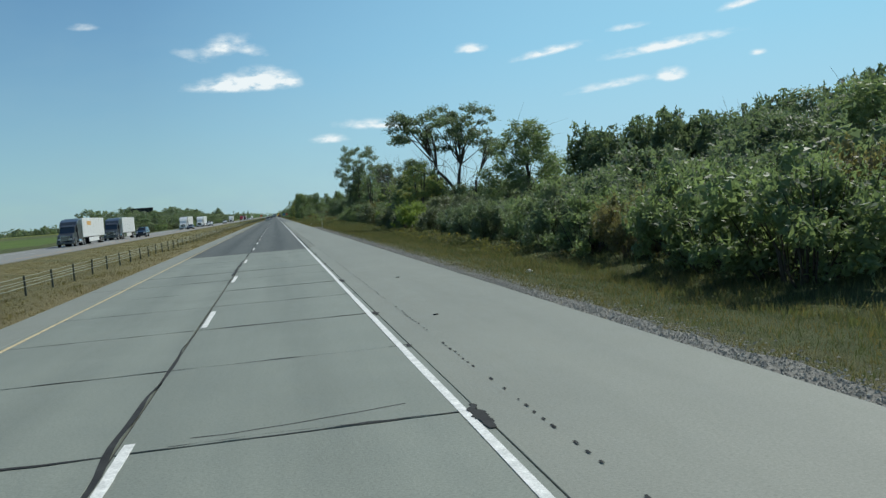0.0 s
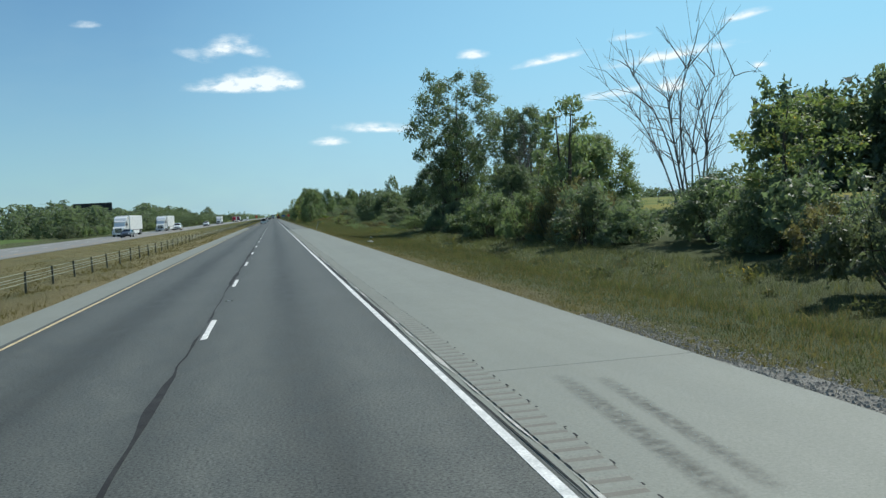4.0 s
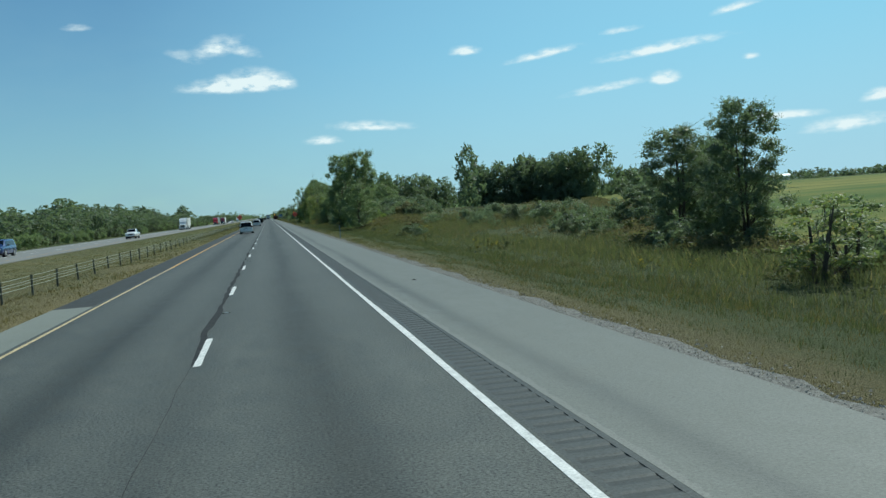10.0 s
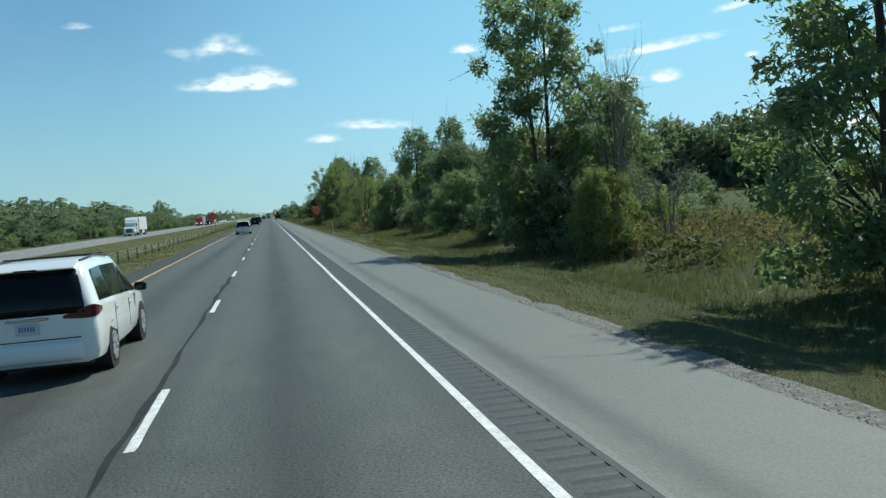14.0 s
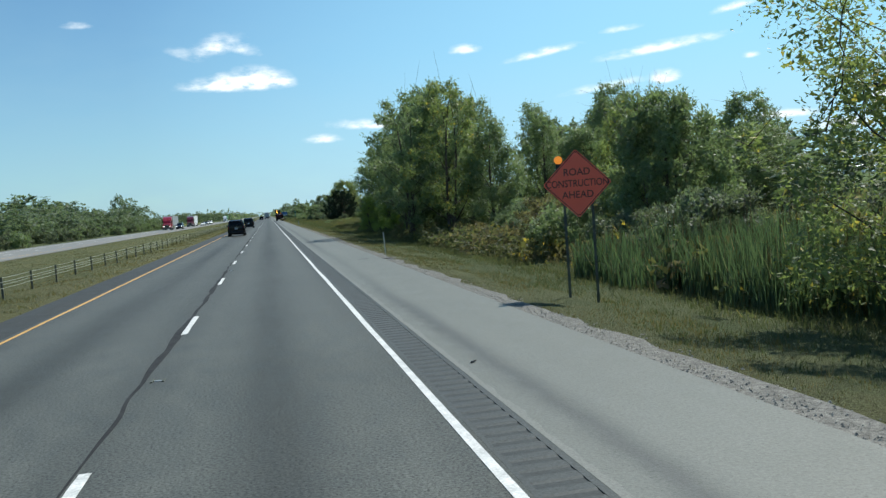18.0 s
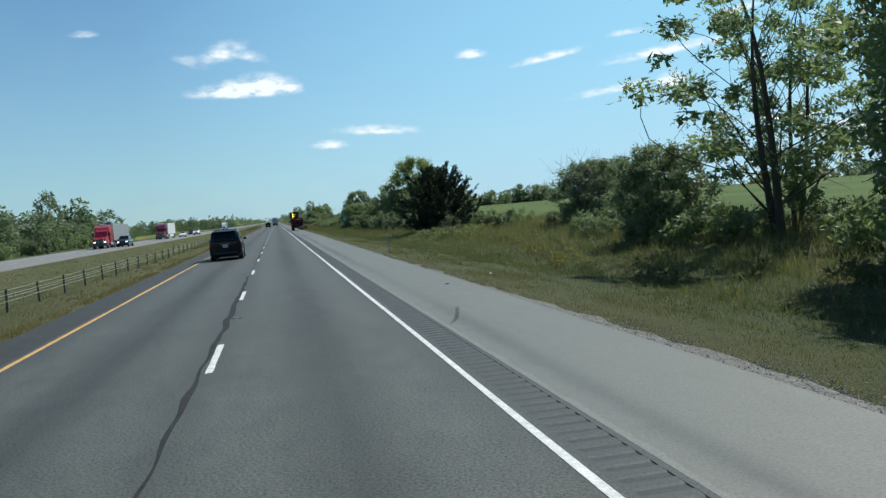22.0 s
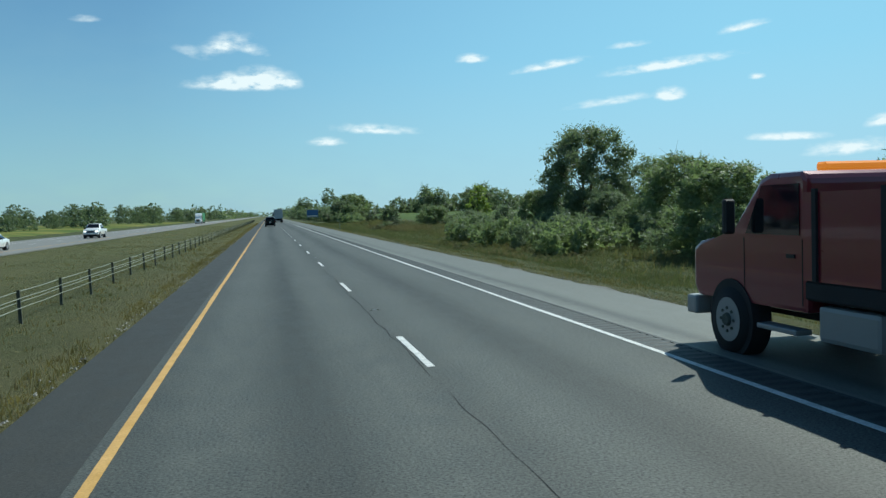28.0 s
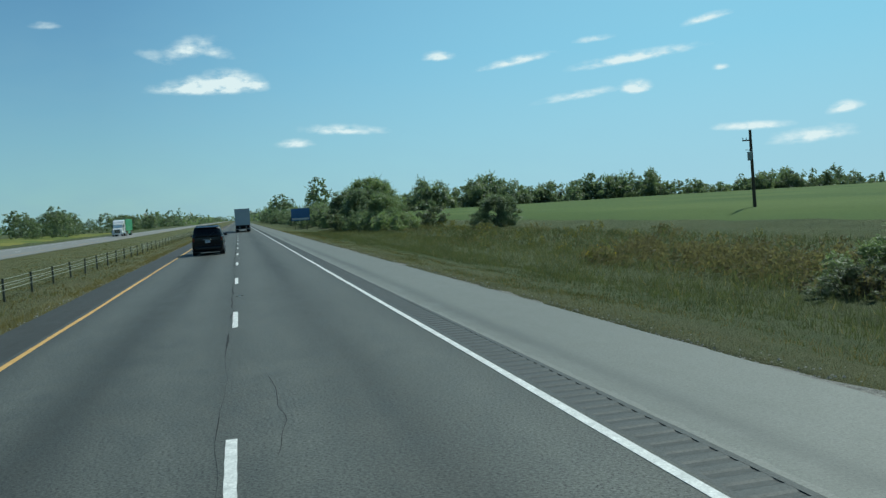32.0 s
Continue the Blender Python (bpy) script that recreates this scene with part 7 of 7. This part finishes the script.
PICKUP = [(-2.95, 0.93, 0.55, 1.12, 0.9, 1.16), (-2.9, 0.98, 0.45, 1.15, 0.93, 1.18), (-0.95, 1.0, 0.4, 1.17, 0.94, 1.2), (-0.9, 1.0, 0.4, 1.18, 0.76, 1.78), (-0.5, 1.0, 0.4, 1.18, 0.75, 1.88), (0.6, 1.0, 0.4, 1.18, 0.74, 1.87), (1.3, 1.0, 0.4, 1.18, 0.84, 1.28), (2.5, 0.98, 0.42, 1.12, 0.84, 1.18), (2.8, 0.92, 0.5, 1.0, 0.76, 1.05)]
pick_kw = dict(length=5.8, wheels=(-1.8, 1.85), wheel_r=0.41, glass_y=[(-0.8, 0.0, 0, 0.02, 0), (0.08, 1.05, 0, 0, -0.4)], rear_glass=[(-0.96, 1.25, 0.7), (-0.92, 1.72, 0.68)], front_glass=(1.24, 1.32, 0.76, 0.72, 1.8, 0.66), tail=(0.84, 0.98, 0.75, 1.1, 0.08), bed=(-2.8, -1.05, 0.82, 1.0, 1.205))


def place(ob, x, y, heading=0, z=0.0):
    ob.location, ob.rotation_euler = (x, y, z), (0, 0, radians(heading))
    return ob


place(car("suv", "black full-size SUV with chrome-spoked wheels and tinted glass", "car", SUV, P_BLACK, **suv_kw), -2.03, 617.1)
place(car("minivan", "white minivan with roof rails and dark rear glass", "car", VAN, P_WHITE, **van_kw), -2.04, 413.15)
place(car("minivan", "white people carrier driving ahead in the inner lane", "car", VAN, P_WHITE, **van_kw), -1.9, 513.5)
place(car("suv", "black SUV with tinted glass beside the yellow edge line", "car", SUV, P_BLACK, **suv_kw), -2.05, 682.5)
place(car("suv", "dark SUV driving ahead in the inner lane", "car", SUV, P_BLACK, **suv_kw), -1.85, 972.9)
place(car("suv", "dark navy SUV in the oncoming traffic", "car", SUV, P_NAVY, **suv_kw), -24.6, 172, 180)
place(car("sedan", "dark grey saloon in the oncoming traffic", "car", SEDAN, P_GREY, **sedan_kw), -24.5, 270, 180)
place(car("pickup", "white pickup in the oncoming traffic", "car", PICKUP, P_WHITE, **pick_kw), -24.5, 352, 180)
place(car("suv", "blue SUV in the oncoming traffic", "car", SUV, P_BLUE, **suv_kw), -28.2, 385, 180)
place(car("pickup", "white pickup with a dark grille, oncoming", "car", PICKUP, P_WHITE, **pick_kw), -24.6, 455, 180)
place(car("pickup", "dark navy pickup beside a red lorry, headlamps lit", "car", PICKUP, P_NAVY, lit=True, **pick_kw), -24.6, 779, 180)
place(car("sedan", "white saloon in the oncoming traffic", "car", SEDAN, P_WHITE, **sedan_kw), -24.6, 872, 180)
place(car("pickup", "white van-bodied pickup, oncoming", "car", PICKUP, P_WHITE, lit=True, **pick_kw), -24.6, 915, 180)
place(car("sedan", "dark saloon in the oncoming traffic", "car", SEDAN, P_NAVY, **sedan_kw), -28.2, 935, 180)


def semi(label, cab_paint, box_paint, x, y, heading, trailer_len=16.1, sleeper=True, lit=False, logo=None):
    """An articulated lorry; y is the tractor's front bumper, the trailer follows."""
    tr = tagged(new("lorry"), label, "lorry", "lorries on the motorway")
    part("cab", join(
        prism([(-3.4, 0.95), (-0.25, 0.8), (0.0, 0.9), (0.0, 1.55), (-0.25, 1.75), (-1.55, 2.0), (-2.0, 2.85), (-2.35, 3.1), (-3.6, 3.1), (-3.6, 0.95)], -1.05, 1.05, 0.08)), cab_paint, tr, "painted bonneted cab")
    if sleeper:
        part("sleeper", prism([(-5.6, 0.95), (-3.3, 0.95), (-2.5, 3.05), (-3.0, 3.6), (-4.2, 3.95), (-5.6, 3.95)], -1.22, 1.22, 0.1), cab_paint, tr, "tall sleeper with roof fairing")
    part("windscreen", slab4((0.95, -1.62, 2.08), (-0.95, -1.62, 2.08), (-0.88, -2.03, 2.82), (0.88, -2.03, 2.82), 0.02), GLASS, tr, "dark windscreen")
    for s in (1, -1):
        q = [(s * 1.055, -2.3, 2.05), (s * 1.055, -3.25, 2.05), (s * 1.055, -3.25, 2.8), (s * 1.055, -2.55, 2.8)]
        part("side_window", slab4(*(q if s < 0 else q[::-1]), 0.01), GLASS, tr)
        part("headlamp", box(s * 0.82 - 0.17, s * 0.82 + 0.17, -0.12, 0.02, 1.0, 1.2, 0.03), HEADLAMP if lit else CLEARLENS, tr, "headlamp")
        part("fender", prism([(-1.75, 0.75), (-1.55, 1.15), (-1.2, 1.32), (-0.75, 1.25), (-0.35, 0.95), (-0.3, 0.75)], s * 1.0 if s > 0 else -1.24, 1.24 if s > 0 else -1.0, 0.03), cab_paint, tr, "wheel fender")
        part("fuel_tank", cyl((s * 1.0, -4.6, 0.72), (s * 1.0, -2.9, 0.72), 0.32, n=16), CHROME, tr, "bright fuel tank")
        part("mirror", box(s * 1.32 - 0.08, s * 1.32 + 0.08, -2.2, -2.05, 2.1, 2.75, 0.03), BLACK, tr)
        wheel(tr, s * 1.22, -1.05, 0.5, 0.3, RIM, 0, s)
        for yw in (-5.4, -6.75):
            wheel(tr, s * 1.24, yw, 0.5, 0.55, RIM, 0, s)
    grille = part("grille", box(-0.62, 0.62, -0.1, 0.025, 0.82, 1.62, 0.04, 2), BLACK, tr, "black grille")
    for xa, xb, za, zb in ((-0.66, -0.6, 0.8, 1.64), (0.6, 0.66, 0.8, 1.64), (-0.66, 0.66, 1.6, 1.66)):
        part("grille_surround", box(xa, xb, -0.08, 0.04, za, zb, 0.012), CHROME, grille, "chrome surround")
    for k in range(6):
        part("grille_bar", box(-0.58, 0.58, 0.026, 0.036, 0.9 + k * 0.12, 0.925 + k * 0.12), CHROME, grille, "chrome bar")
    part("sun_visor", slab4((0.98, -1.86, 2.86), (-0.98, -1.86, 2.86), (-0.98, -2.1, 2.98), (0.98, -2.1, 2.98), 0.03), cab_paint, tr, "visor over the windscreen")
    for k in range(5):
        part("roof_marker", box(-0.72 + k * 0.36 - 0.05, -0.72 + k * 0.36 + 0.05, -2.42, -2.32, 3.09, 3.14, 0.01), CLEARLENS, tr, "small roof marker lamp")
    for s in (1, -1):
        part("exhaust_stack", cyl((s * 1.18, -3.75 if not sleeper else -5.85, 1.0), (s * 1.18, -3.75 if not sleeper else -5.85, 3.9), 0.07, n=10), CHROME, tr, "chrome exhaust stack")
    part("bumper", box(-1.2, 1.2, -0.35, 0.08, 0.4, 0.75, 0.06, 2), cab_paint if cab_paint is P_WHITE else P_GREY, tr)
    part("chassis", box(-0.45, 0.45, -7.4, -0.4, 0.6, 0.95), UNDER, tr)
    t0 = -6.0 if sleeper else -4.4
    box_ = part("trailer_box", box(-1.3, 1.3, t0 - trailer_len, t0, 1.2, 4.1, 0.03), box_paint, tr, "box trailer")
    for k in range(int(trailer_len / 2.2)):
        for s in (1, -1):
            part("panel_seam", box(s * 1.302 - 0.004, s * 1.302 + 0.004, t0 - 1.1 - 2.2 * k - 0.02, t0 - 1.1 - 2.2 * k + 0.02, 1.3, 4.0), P_TRAILGREY, box_)
    if logo:
        for s in (1, -1):
            part("blank_logo", box(s * 1.304 - 0.003, s * 1.304 + 0.003, t0 - 6, t0 - 3, 3.0, 3.6), logo, box_, "coloured mark on the trailer")
    part("trailer_frame", box(-1.2, 1.2, t0 - trailer_len, t0, 1.06, 1.2), UNDER, tr)
    part("landing_gear", box(-0.7, 0.7, t0 - 3.1, t0 - 2.9, 0.35, 1.1), UNDER, tr)
    part("underride_bar", join(box(-1.2, 1.2, t0 - trailer_len + 0.05, t0 - trailer_len + 0.15, 0.5, 0.6), box(-0.6, -0.5, t0 - trailer_len + 0.05, t0 - trailer_len + 0.15, 0.5, 1.1), box(0.5, 0.6, t0 - trailer_len + 0.05, t0 - trailer_len + 0.15, 0.5, 1.1)), P_TRAILGREY, tr)
    for s in (1, -1):
        part("side_skirt", box(s * 1.24 - 0.02, s * 1.24 + 0.02, t0 - trailer_len + 4.5, t0 - 4.0, 0.45, 1.1), box_paint, tr)
        for yw in (t0 - trailer_len + 1.6, t0 - trailer_len + 2.9):
            wheel(tr, s * 1.26, yw, 0.5, 0.55, RIM, 0, s)
        part("door_leaf", box(min(s * 0.02, s * 1.24), max(s * 0.02, s * 1.24), t0 - trailer_len - 0.02, t0 - trailer_len + 0.02, 1.28, 4.02), box_paint, tr)
        part("tail_lamp", box(s * 0.95 - 0.15, s * 0.95 + 0.15, t0 - trailer_len - 0.03, t0 - trailer_len + 0.03, 1.08, 1.17), TAIL, tr)
    return place(tr, x, y, heading)


semi("dark grey lorry with a white box trailer, oncoming", P_GREY, P_TRAILER, -28.2, 124, 180, logo=YELLOW)
semi("white-cabbed lorry with a white trailer, oncoming", P_GREY, P_TRAILER, -28.2, 158, 180, 14)
semi("white lorry with a white box trailer, oncoming", P_WHITE, P_TRAILER, -28.2, 283, 180)
semi("white lorry behind a pickup, oncoming", P_WHITE, P_TRAILER, -28.2, 345, 180)
semi("white lorry with a short white trailer, oncoming", P_WHITE, P_TRAILER, -28.2, 590, 180, 12)
semi("bright red lorry with a grey trailer and lit headlamps, oncoming", P_RED, P_TRAILGREY, -28.2, 776, 180, lit=True)
semi("maroon lorry with a pale trailer, oncoming", P_MAROON, P_TRAILER, -28.2, 853, 180)
semi("white lorry with a green trailer, oncoming", P_WHITE, P_GREEN, -28.2, 1128, 180, 13)
semi("grey lorry with a pale box trailer driving ahead", P_GREY, P_TEAL, 0.9, 1086, 0, 15.5)
semi("dark lorry far ahead in the same lane", P_GREY, P_TRAILGREY, 1.7, 1330, 0)

# shadow vehicle with a crash cushion and an arrow board on the shoulder
at = tagged(new("arrow_board_truck"), "dark maintenance truck with a lit arrow board and striped crash cushion", "lorry")
part("bed", box(-1.2, 1.2, -2.6, 1.6, 0.95, 1.2, 0.03), UNDER, at)
part("cab", prism([(1.7, 0.75), (4.5, 0.75), (4.62, 0.9), (4.62, 1.5), (4.4, 1.62), (3.35, 1.75), (2.75, 2.5), (2.5, 2.58), (1.8, 2.58), (1.7, 2.48)], -1.08, 1.08, 0.07), P_MAROON, at, "dark red bonneted cab")
part("windscreen", slab4((0.95, 3.32, 1.82), (-0.95, 3.32, 1.82), (-0.88, 2.83, 2.44), (0.88, 2.83, 2.44), 0.015), GLASS, at, "dark windscreen")
part("grille", box(-0.6, 0.6, 4.6, 4.65, 0.95, 1.45, 0.02), BLACK, at)
part("bumper", box(-1.15, 1.15, 4.45, 4.75, 0.45, 0.75, 0.05, 2), P_TRAILGREY, at)
part("chassis", box(-0.45, 0.45, -2.5, 4.4, 0.55, 0.95), UNDER, at)
part("beacon_bar", box(-0.6, 0.6, 2.0, 2.2, 2.58, 2.7, 0.03), AMBER, at, "amber beacon bar")
for s in (1, -1):
    q_ = [(s * 1.085, 1.85, 1.75), (s * 1.085, 3.1, 1.75), (s * 1.085, 2.68, 2.42), (s * 1.085, 1.85, 2.42)]
    part("side_window", slab4(*(q_ if s > 0 else q_[::-1]), 0.008), GLASS, at, "dark side glass")
    for yd in (1.8, 3.15):
        part("door_gap", box(s * 1.082 - 0.003, s * 1.082 + 0.003, yd - 0.008, yd + 0.008, 0.85, 1.7), UNDER, at)
    part("door_handle", box(s * 1.09 - 0.012, s * 1.09 + 0.02, 1.95, 2.13, 1.45, 1.5, 0.006), BLACK, at)
    part("mirror", box(s * 1.32 - 0.09, s * 1.32 + 0.09, 3.1, 3.2, 1.75, 2.25, 0.03), BLACK, at)
    part("fender", cyl((s * 0.8, 3.5, 0.5), (s * 1.1, 3.5, 0.5), 0.58, n=28), UNDER, at, "dark wheel arch")
    part("mud_flap", box(s * 0.95 - 0.22, s * 0.95 + 0.22, -2.3, -2.27, 0.25, 0.95), RUBBER, at)
    part("fuel_tank", box(s * 0.95 - 0.2, s * 0.95 + 0.2, 0.3, 1.4, 0.45, 0.9, 0.06, 2), P_TRAILGREY, at)
    part("step", box(s * 1.0 - 0.12, s * 1.0 + 0.12, 1.9, 2.8, 0.45, 0.52, 0.01), P_TRAILGREY, at)
    for k in range(4):
        part("board_stake", box(s * 1.225 - 0.02, s * 1.225 + 0.02, -2.3 + k * 1.2, -2.22 + k * 1.2, 1.2, 2.34), UNDER, at)
part("tail_rack", join(box(-1.2, -1.12, -2.6, -2.5, 1.2, 2.45), box(1.12, 1.2, -2.6, -2.5, 1.2, 2.45), box(-1.2, 1.2, -2.6, -2.5, 2.38, 2.46), box(-1.2, 1.2, -2.6, -2.52, 1.75, 1.82)), P_MAROON, at, "dark red rack")
for s in (1, -1):
    part("side_board", box(s * 1.18 - 0.03, s * 1.18 + 0.03, -2.5, 1.6, 1.2, 2.3), P_MAROON, at, "dark red side board")
    for yw in (-1.6, 3.5):
        wheel(at, s * 1.15, yw, 0.48, 0.3 if yw > 0 else 0.55, RIM, 0, s)
    part("tail_lamp", box(s * 0.95 - 0.12, s * 0.95 + 0.12, -2.64, -2.6, 1.0, 1.12), TAIL, at)
for k in range(5):
    part("marker_lamp", box(-0.8 + k * 0.4 - 0.09, -0.8 + k * 0.4 + 0.09, -2.63, -2.59, 2.2, 2.3, 0.01), WHITEPL, at)
    part("barrel_load", cyl((-0.8 + k * 0.4, -1.2, 1.2), (-0.8 + k * 0.4, -1.2, 2.1), 0.16, 0.13, 12), FADED, at, "faded orange traffic drum")
# dark sheet added behind the drums so the cab is not seen through
part("load_panel", box(-1.15, 1.15, -0.95, -0.9, 1.2, 2.35), UNDER, at, "dark panel added behind the drums to hide the cab")
part("mast", box(-0.62, -0.5, -1.0, -0.88, 1.2, 2.6), UNDER, at)
board = part("arrow_board", box(-1.35, 0.4, -1.1, -1.0, 2.5, 3.8, 0.02), BLACK, at, "black arrow board")
for zc, sg in ((3.45, 1), (2.86, -1)):
    bm = bmesh.new()
    vs = [bm.verts.new(p) for p in ((-0.85, -1.115, zc - 0.17 * sg), (-0.85, -1.115, zc + 0.2 * sg), (-0.46, -1.115, zc - 0.17 * sg))]
    f = bm.faces.new(vs)
    r_ = bmesh.ops.extrude_face_region(bm, geom=[f])
    bmesh.ops.translate(bm, verts=[v for v in r_["geom"] if isinstance(v, bmesh.types.BMVert)], vec=(0, 0.012, 0))
    part("arrow_lamps", bm, ARROWLAMP, board, "lit amber arrow lamps")
cush = part("crash_cushion", box(0.0, 1.9, -3.7, -2.72, 0.2, 0.85, 0.05), BLACK, at, "folded crash cushion")
for k in range(8):
    x0 = 0.02 + 0.235 * k
    sh = 0.4 * (1 if k < 4 else -1)
    part("chevron_stripe", slab4((x0, -3.71, 0.25), (x0 + 0.12, -3.71, 0.25), (max(0.02, min(1.88, x0 + 0.12 + sh)), -3.71, 0.8), (max(0.02, min(1.88, x0 + sh)), -3.71, 0.8), 0.008), YELLOW, cush, "amber stripe")
part("panel_light", box(0.85, 1.0, -3.73, -3.7, 0.7, 0.95, 0.01), WHITEPL, cush)
part("hitch_frame", join(box(0.2, 0.3, -2.75, -2.5, 0.4, 1.1), box(1.0, 1.1, -2.75, -2.5, 0.4, 1.1)), UNDER, at)
place(at, 5.55, 804.5, 0)

# blue service sign far ahead
sv = tagged(new("service_sign"), "large blue roadside sign with a pale band on two posts", "road sign")
part("panel", box(-1.9, 1.9, -0.03, 0.03, 2.0, 4.5, 0.03), BLUEPL, sv, "blue panel")
part("band", box(-1.7, 1.7, -0.04, -0.031, 2.2, 2.55), WHITEPL, sv, "pale unreadable band")
for dx in (-1.2, 1.2):
    part("post", box(dx - 0.06, dx + 0.06, 0.03, 0.13, -0.6, 4.3), STEELPOST, sv)
sv.location = (12.6, 1088, gz(12.6))

# repair patch and a torn mat on the shoulder
bm = box(5.5, 5.95, 547.65, 548.0, -0.003, -0.001)
bmesh.ops.subdivide_edges(bm, edges=bm.edges[:], cuts=6, use_grid_fill=True)
for v in bm.verts:
    v.co.x += 0.05 * noise.noise(v.co * 4.0)
    v.co.y += 0.1 * noise.noise(v.co * 3.0 + Vector((7, 0, 0)))
part("repair_patch", bm, RUMBLE, road, "dark stain on the shoulder")
bm = box(-0.2, 0.2, -0.17, 0.17, 0.0, 0.012)
bmesh.ops.subdivide_edges(bm, edges=bm.edges[:], cuts=5, use_grid_fill=True)
for v in bm.verts:
    v.co.z += 0.015 + 0.015 * noise.noise(v.co * 3.5)
    v.co.x += 0.04 * noise.noise(v.co * 5.0 + Vector((3, 0, 0)))
mat_ob = part("rubber_mat", bm, RUBBER, None, "torn dark rubber mat at the gravel edge")
tagged(mat_ob, "torn dark rubber mat at the gravel edge", "debris").location = (6.68, 547.0, -0.025)

# litter on the verge
def crumple(name, label, x, y, s, material, category):
    bm = bmesh.new()
    bmesh.ops.create_icosphere(bm, subdivisions=3, radius=1)
    r_ = random.Random(int(y))
    for v in bm.verts:
        v.co *= 0.8 + 0.35 * noise.noise(v.co * 1.7 + Vector((y, 0, 0))) + r_.uniform(-0.05, 0.05)
        v.co = Vector((v.co.x * s, v.co.y * s * 0.7, max(v.co.z, -0.3) * s * 0.5))
    ob = part(name, bm, material, None, label)
    tagged(ob, label, category).location = (x, y, gz(x) + s * 0.12)


crumple("litter_bag", "crumpled white plastic bag lying in the grass", 9.1, 178.9, 0.3, WHITEPL, "litter")
crumple("litter_bag", "torn white sheet of litter in the grass", 11.4, 198.4, 0.32, WHITEPL, "litter")
crumple("litter_scrap", "small white scrap of litter", 10.3, 22.9, 0.16, WHITEPL, "litter")
crumple("litter_scrap", "small white scrap in the grass", 8.5, 653.6, 0.08, WHITEPL, "litter")
crumple("litter_scrap", "flat white scrap near a marker post", 8.3, 234.3, 0.09, WHITEPL, "litter")
crumple("litter_scrap", "white scrap by the gravel", 7.6, 395.5, 0.09, WHITEPL, "litter")
crumple("verge_stone", "dark stone at the shoulder edge", 7.15, 351.2, 0.14, STONE, "stone")
for i, (x, y, rot) in enumerate(((5.2, 20, 0.3), (4.6, 10.5, 0.5), (5.4, 308, 0.1), (5.0, 388.5, 1.3), (6.2, 491, 0.3), (4.4, 522, 0.9), (5.9, 648.5, 0.1), (6.0, 700, 0.2), (6.3, 713, 0.1), (2.0, 722, 0.6))):
    ob = part("tyre_scrap", prism([(-0.018, 0), (0.022, 0), (0.018, 0.015), (-0.02, 0.02)], -0.06, 0.06, 0.006), RUBBER, None)
    tagged(ob, "black strip of tyre rubber on the pavement", "debris", "debris on the shoulder").location = (x, y, 0.001)
    ob.rotation_euler = (0, 0, rot)

# the hidden models used for copying are no part of the place
for key in list(TREES):
    src = TREES[key][0]
    for o in (*src.children_recursive, src):
        bpy.data.objects.remove(o)
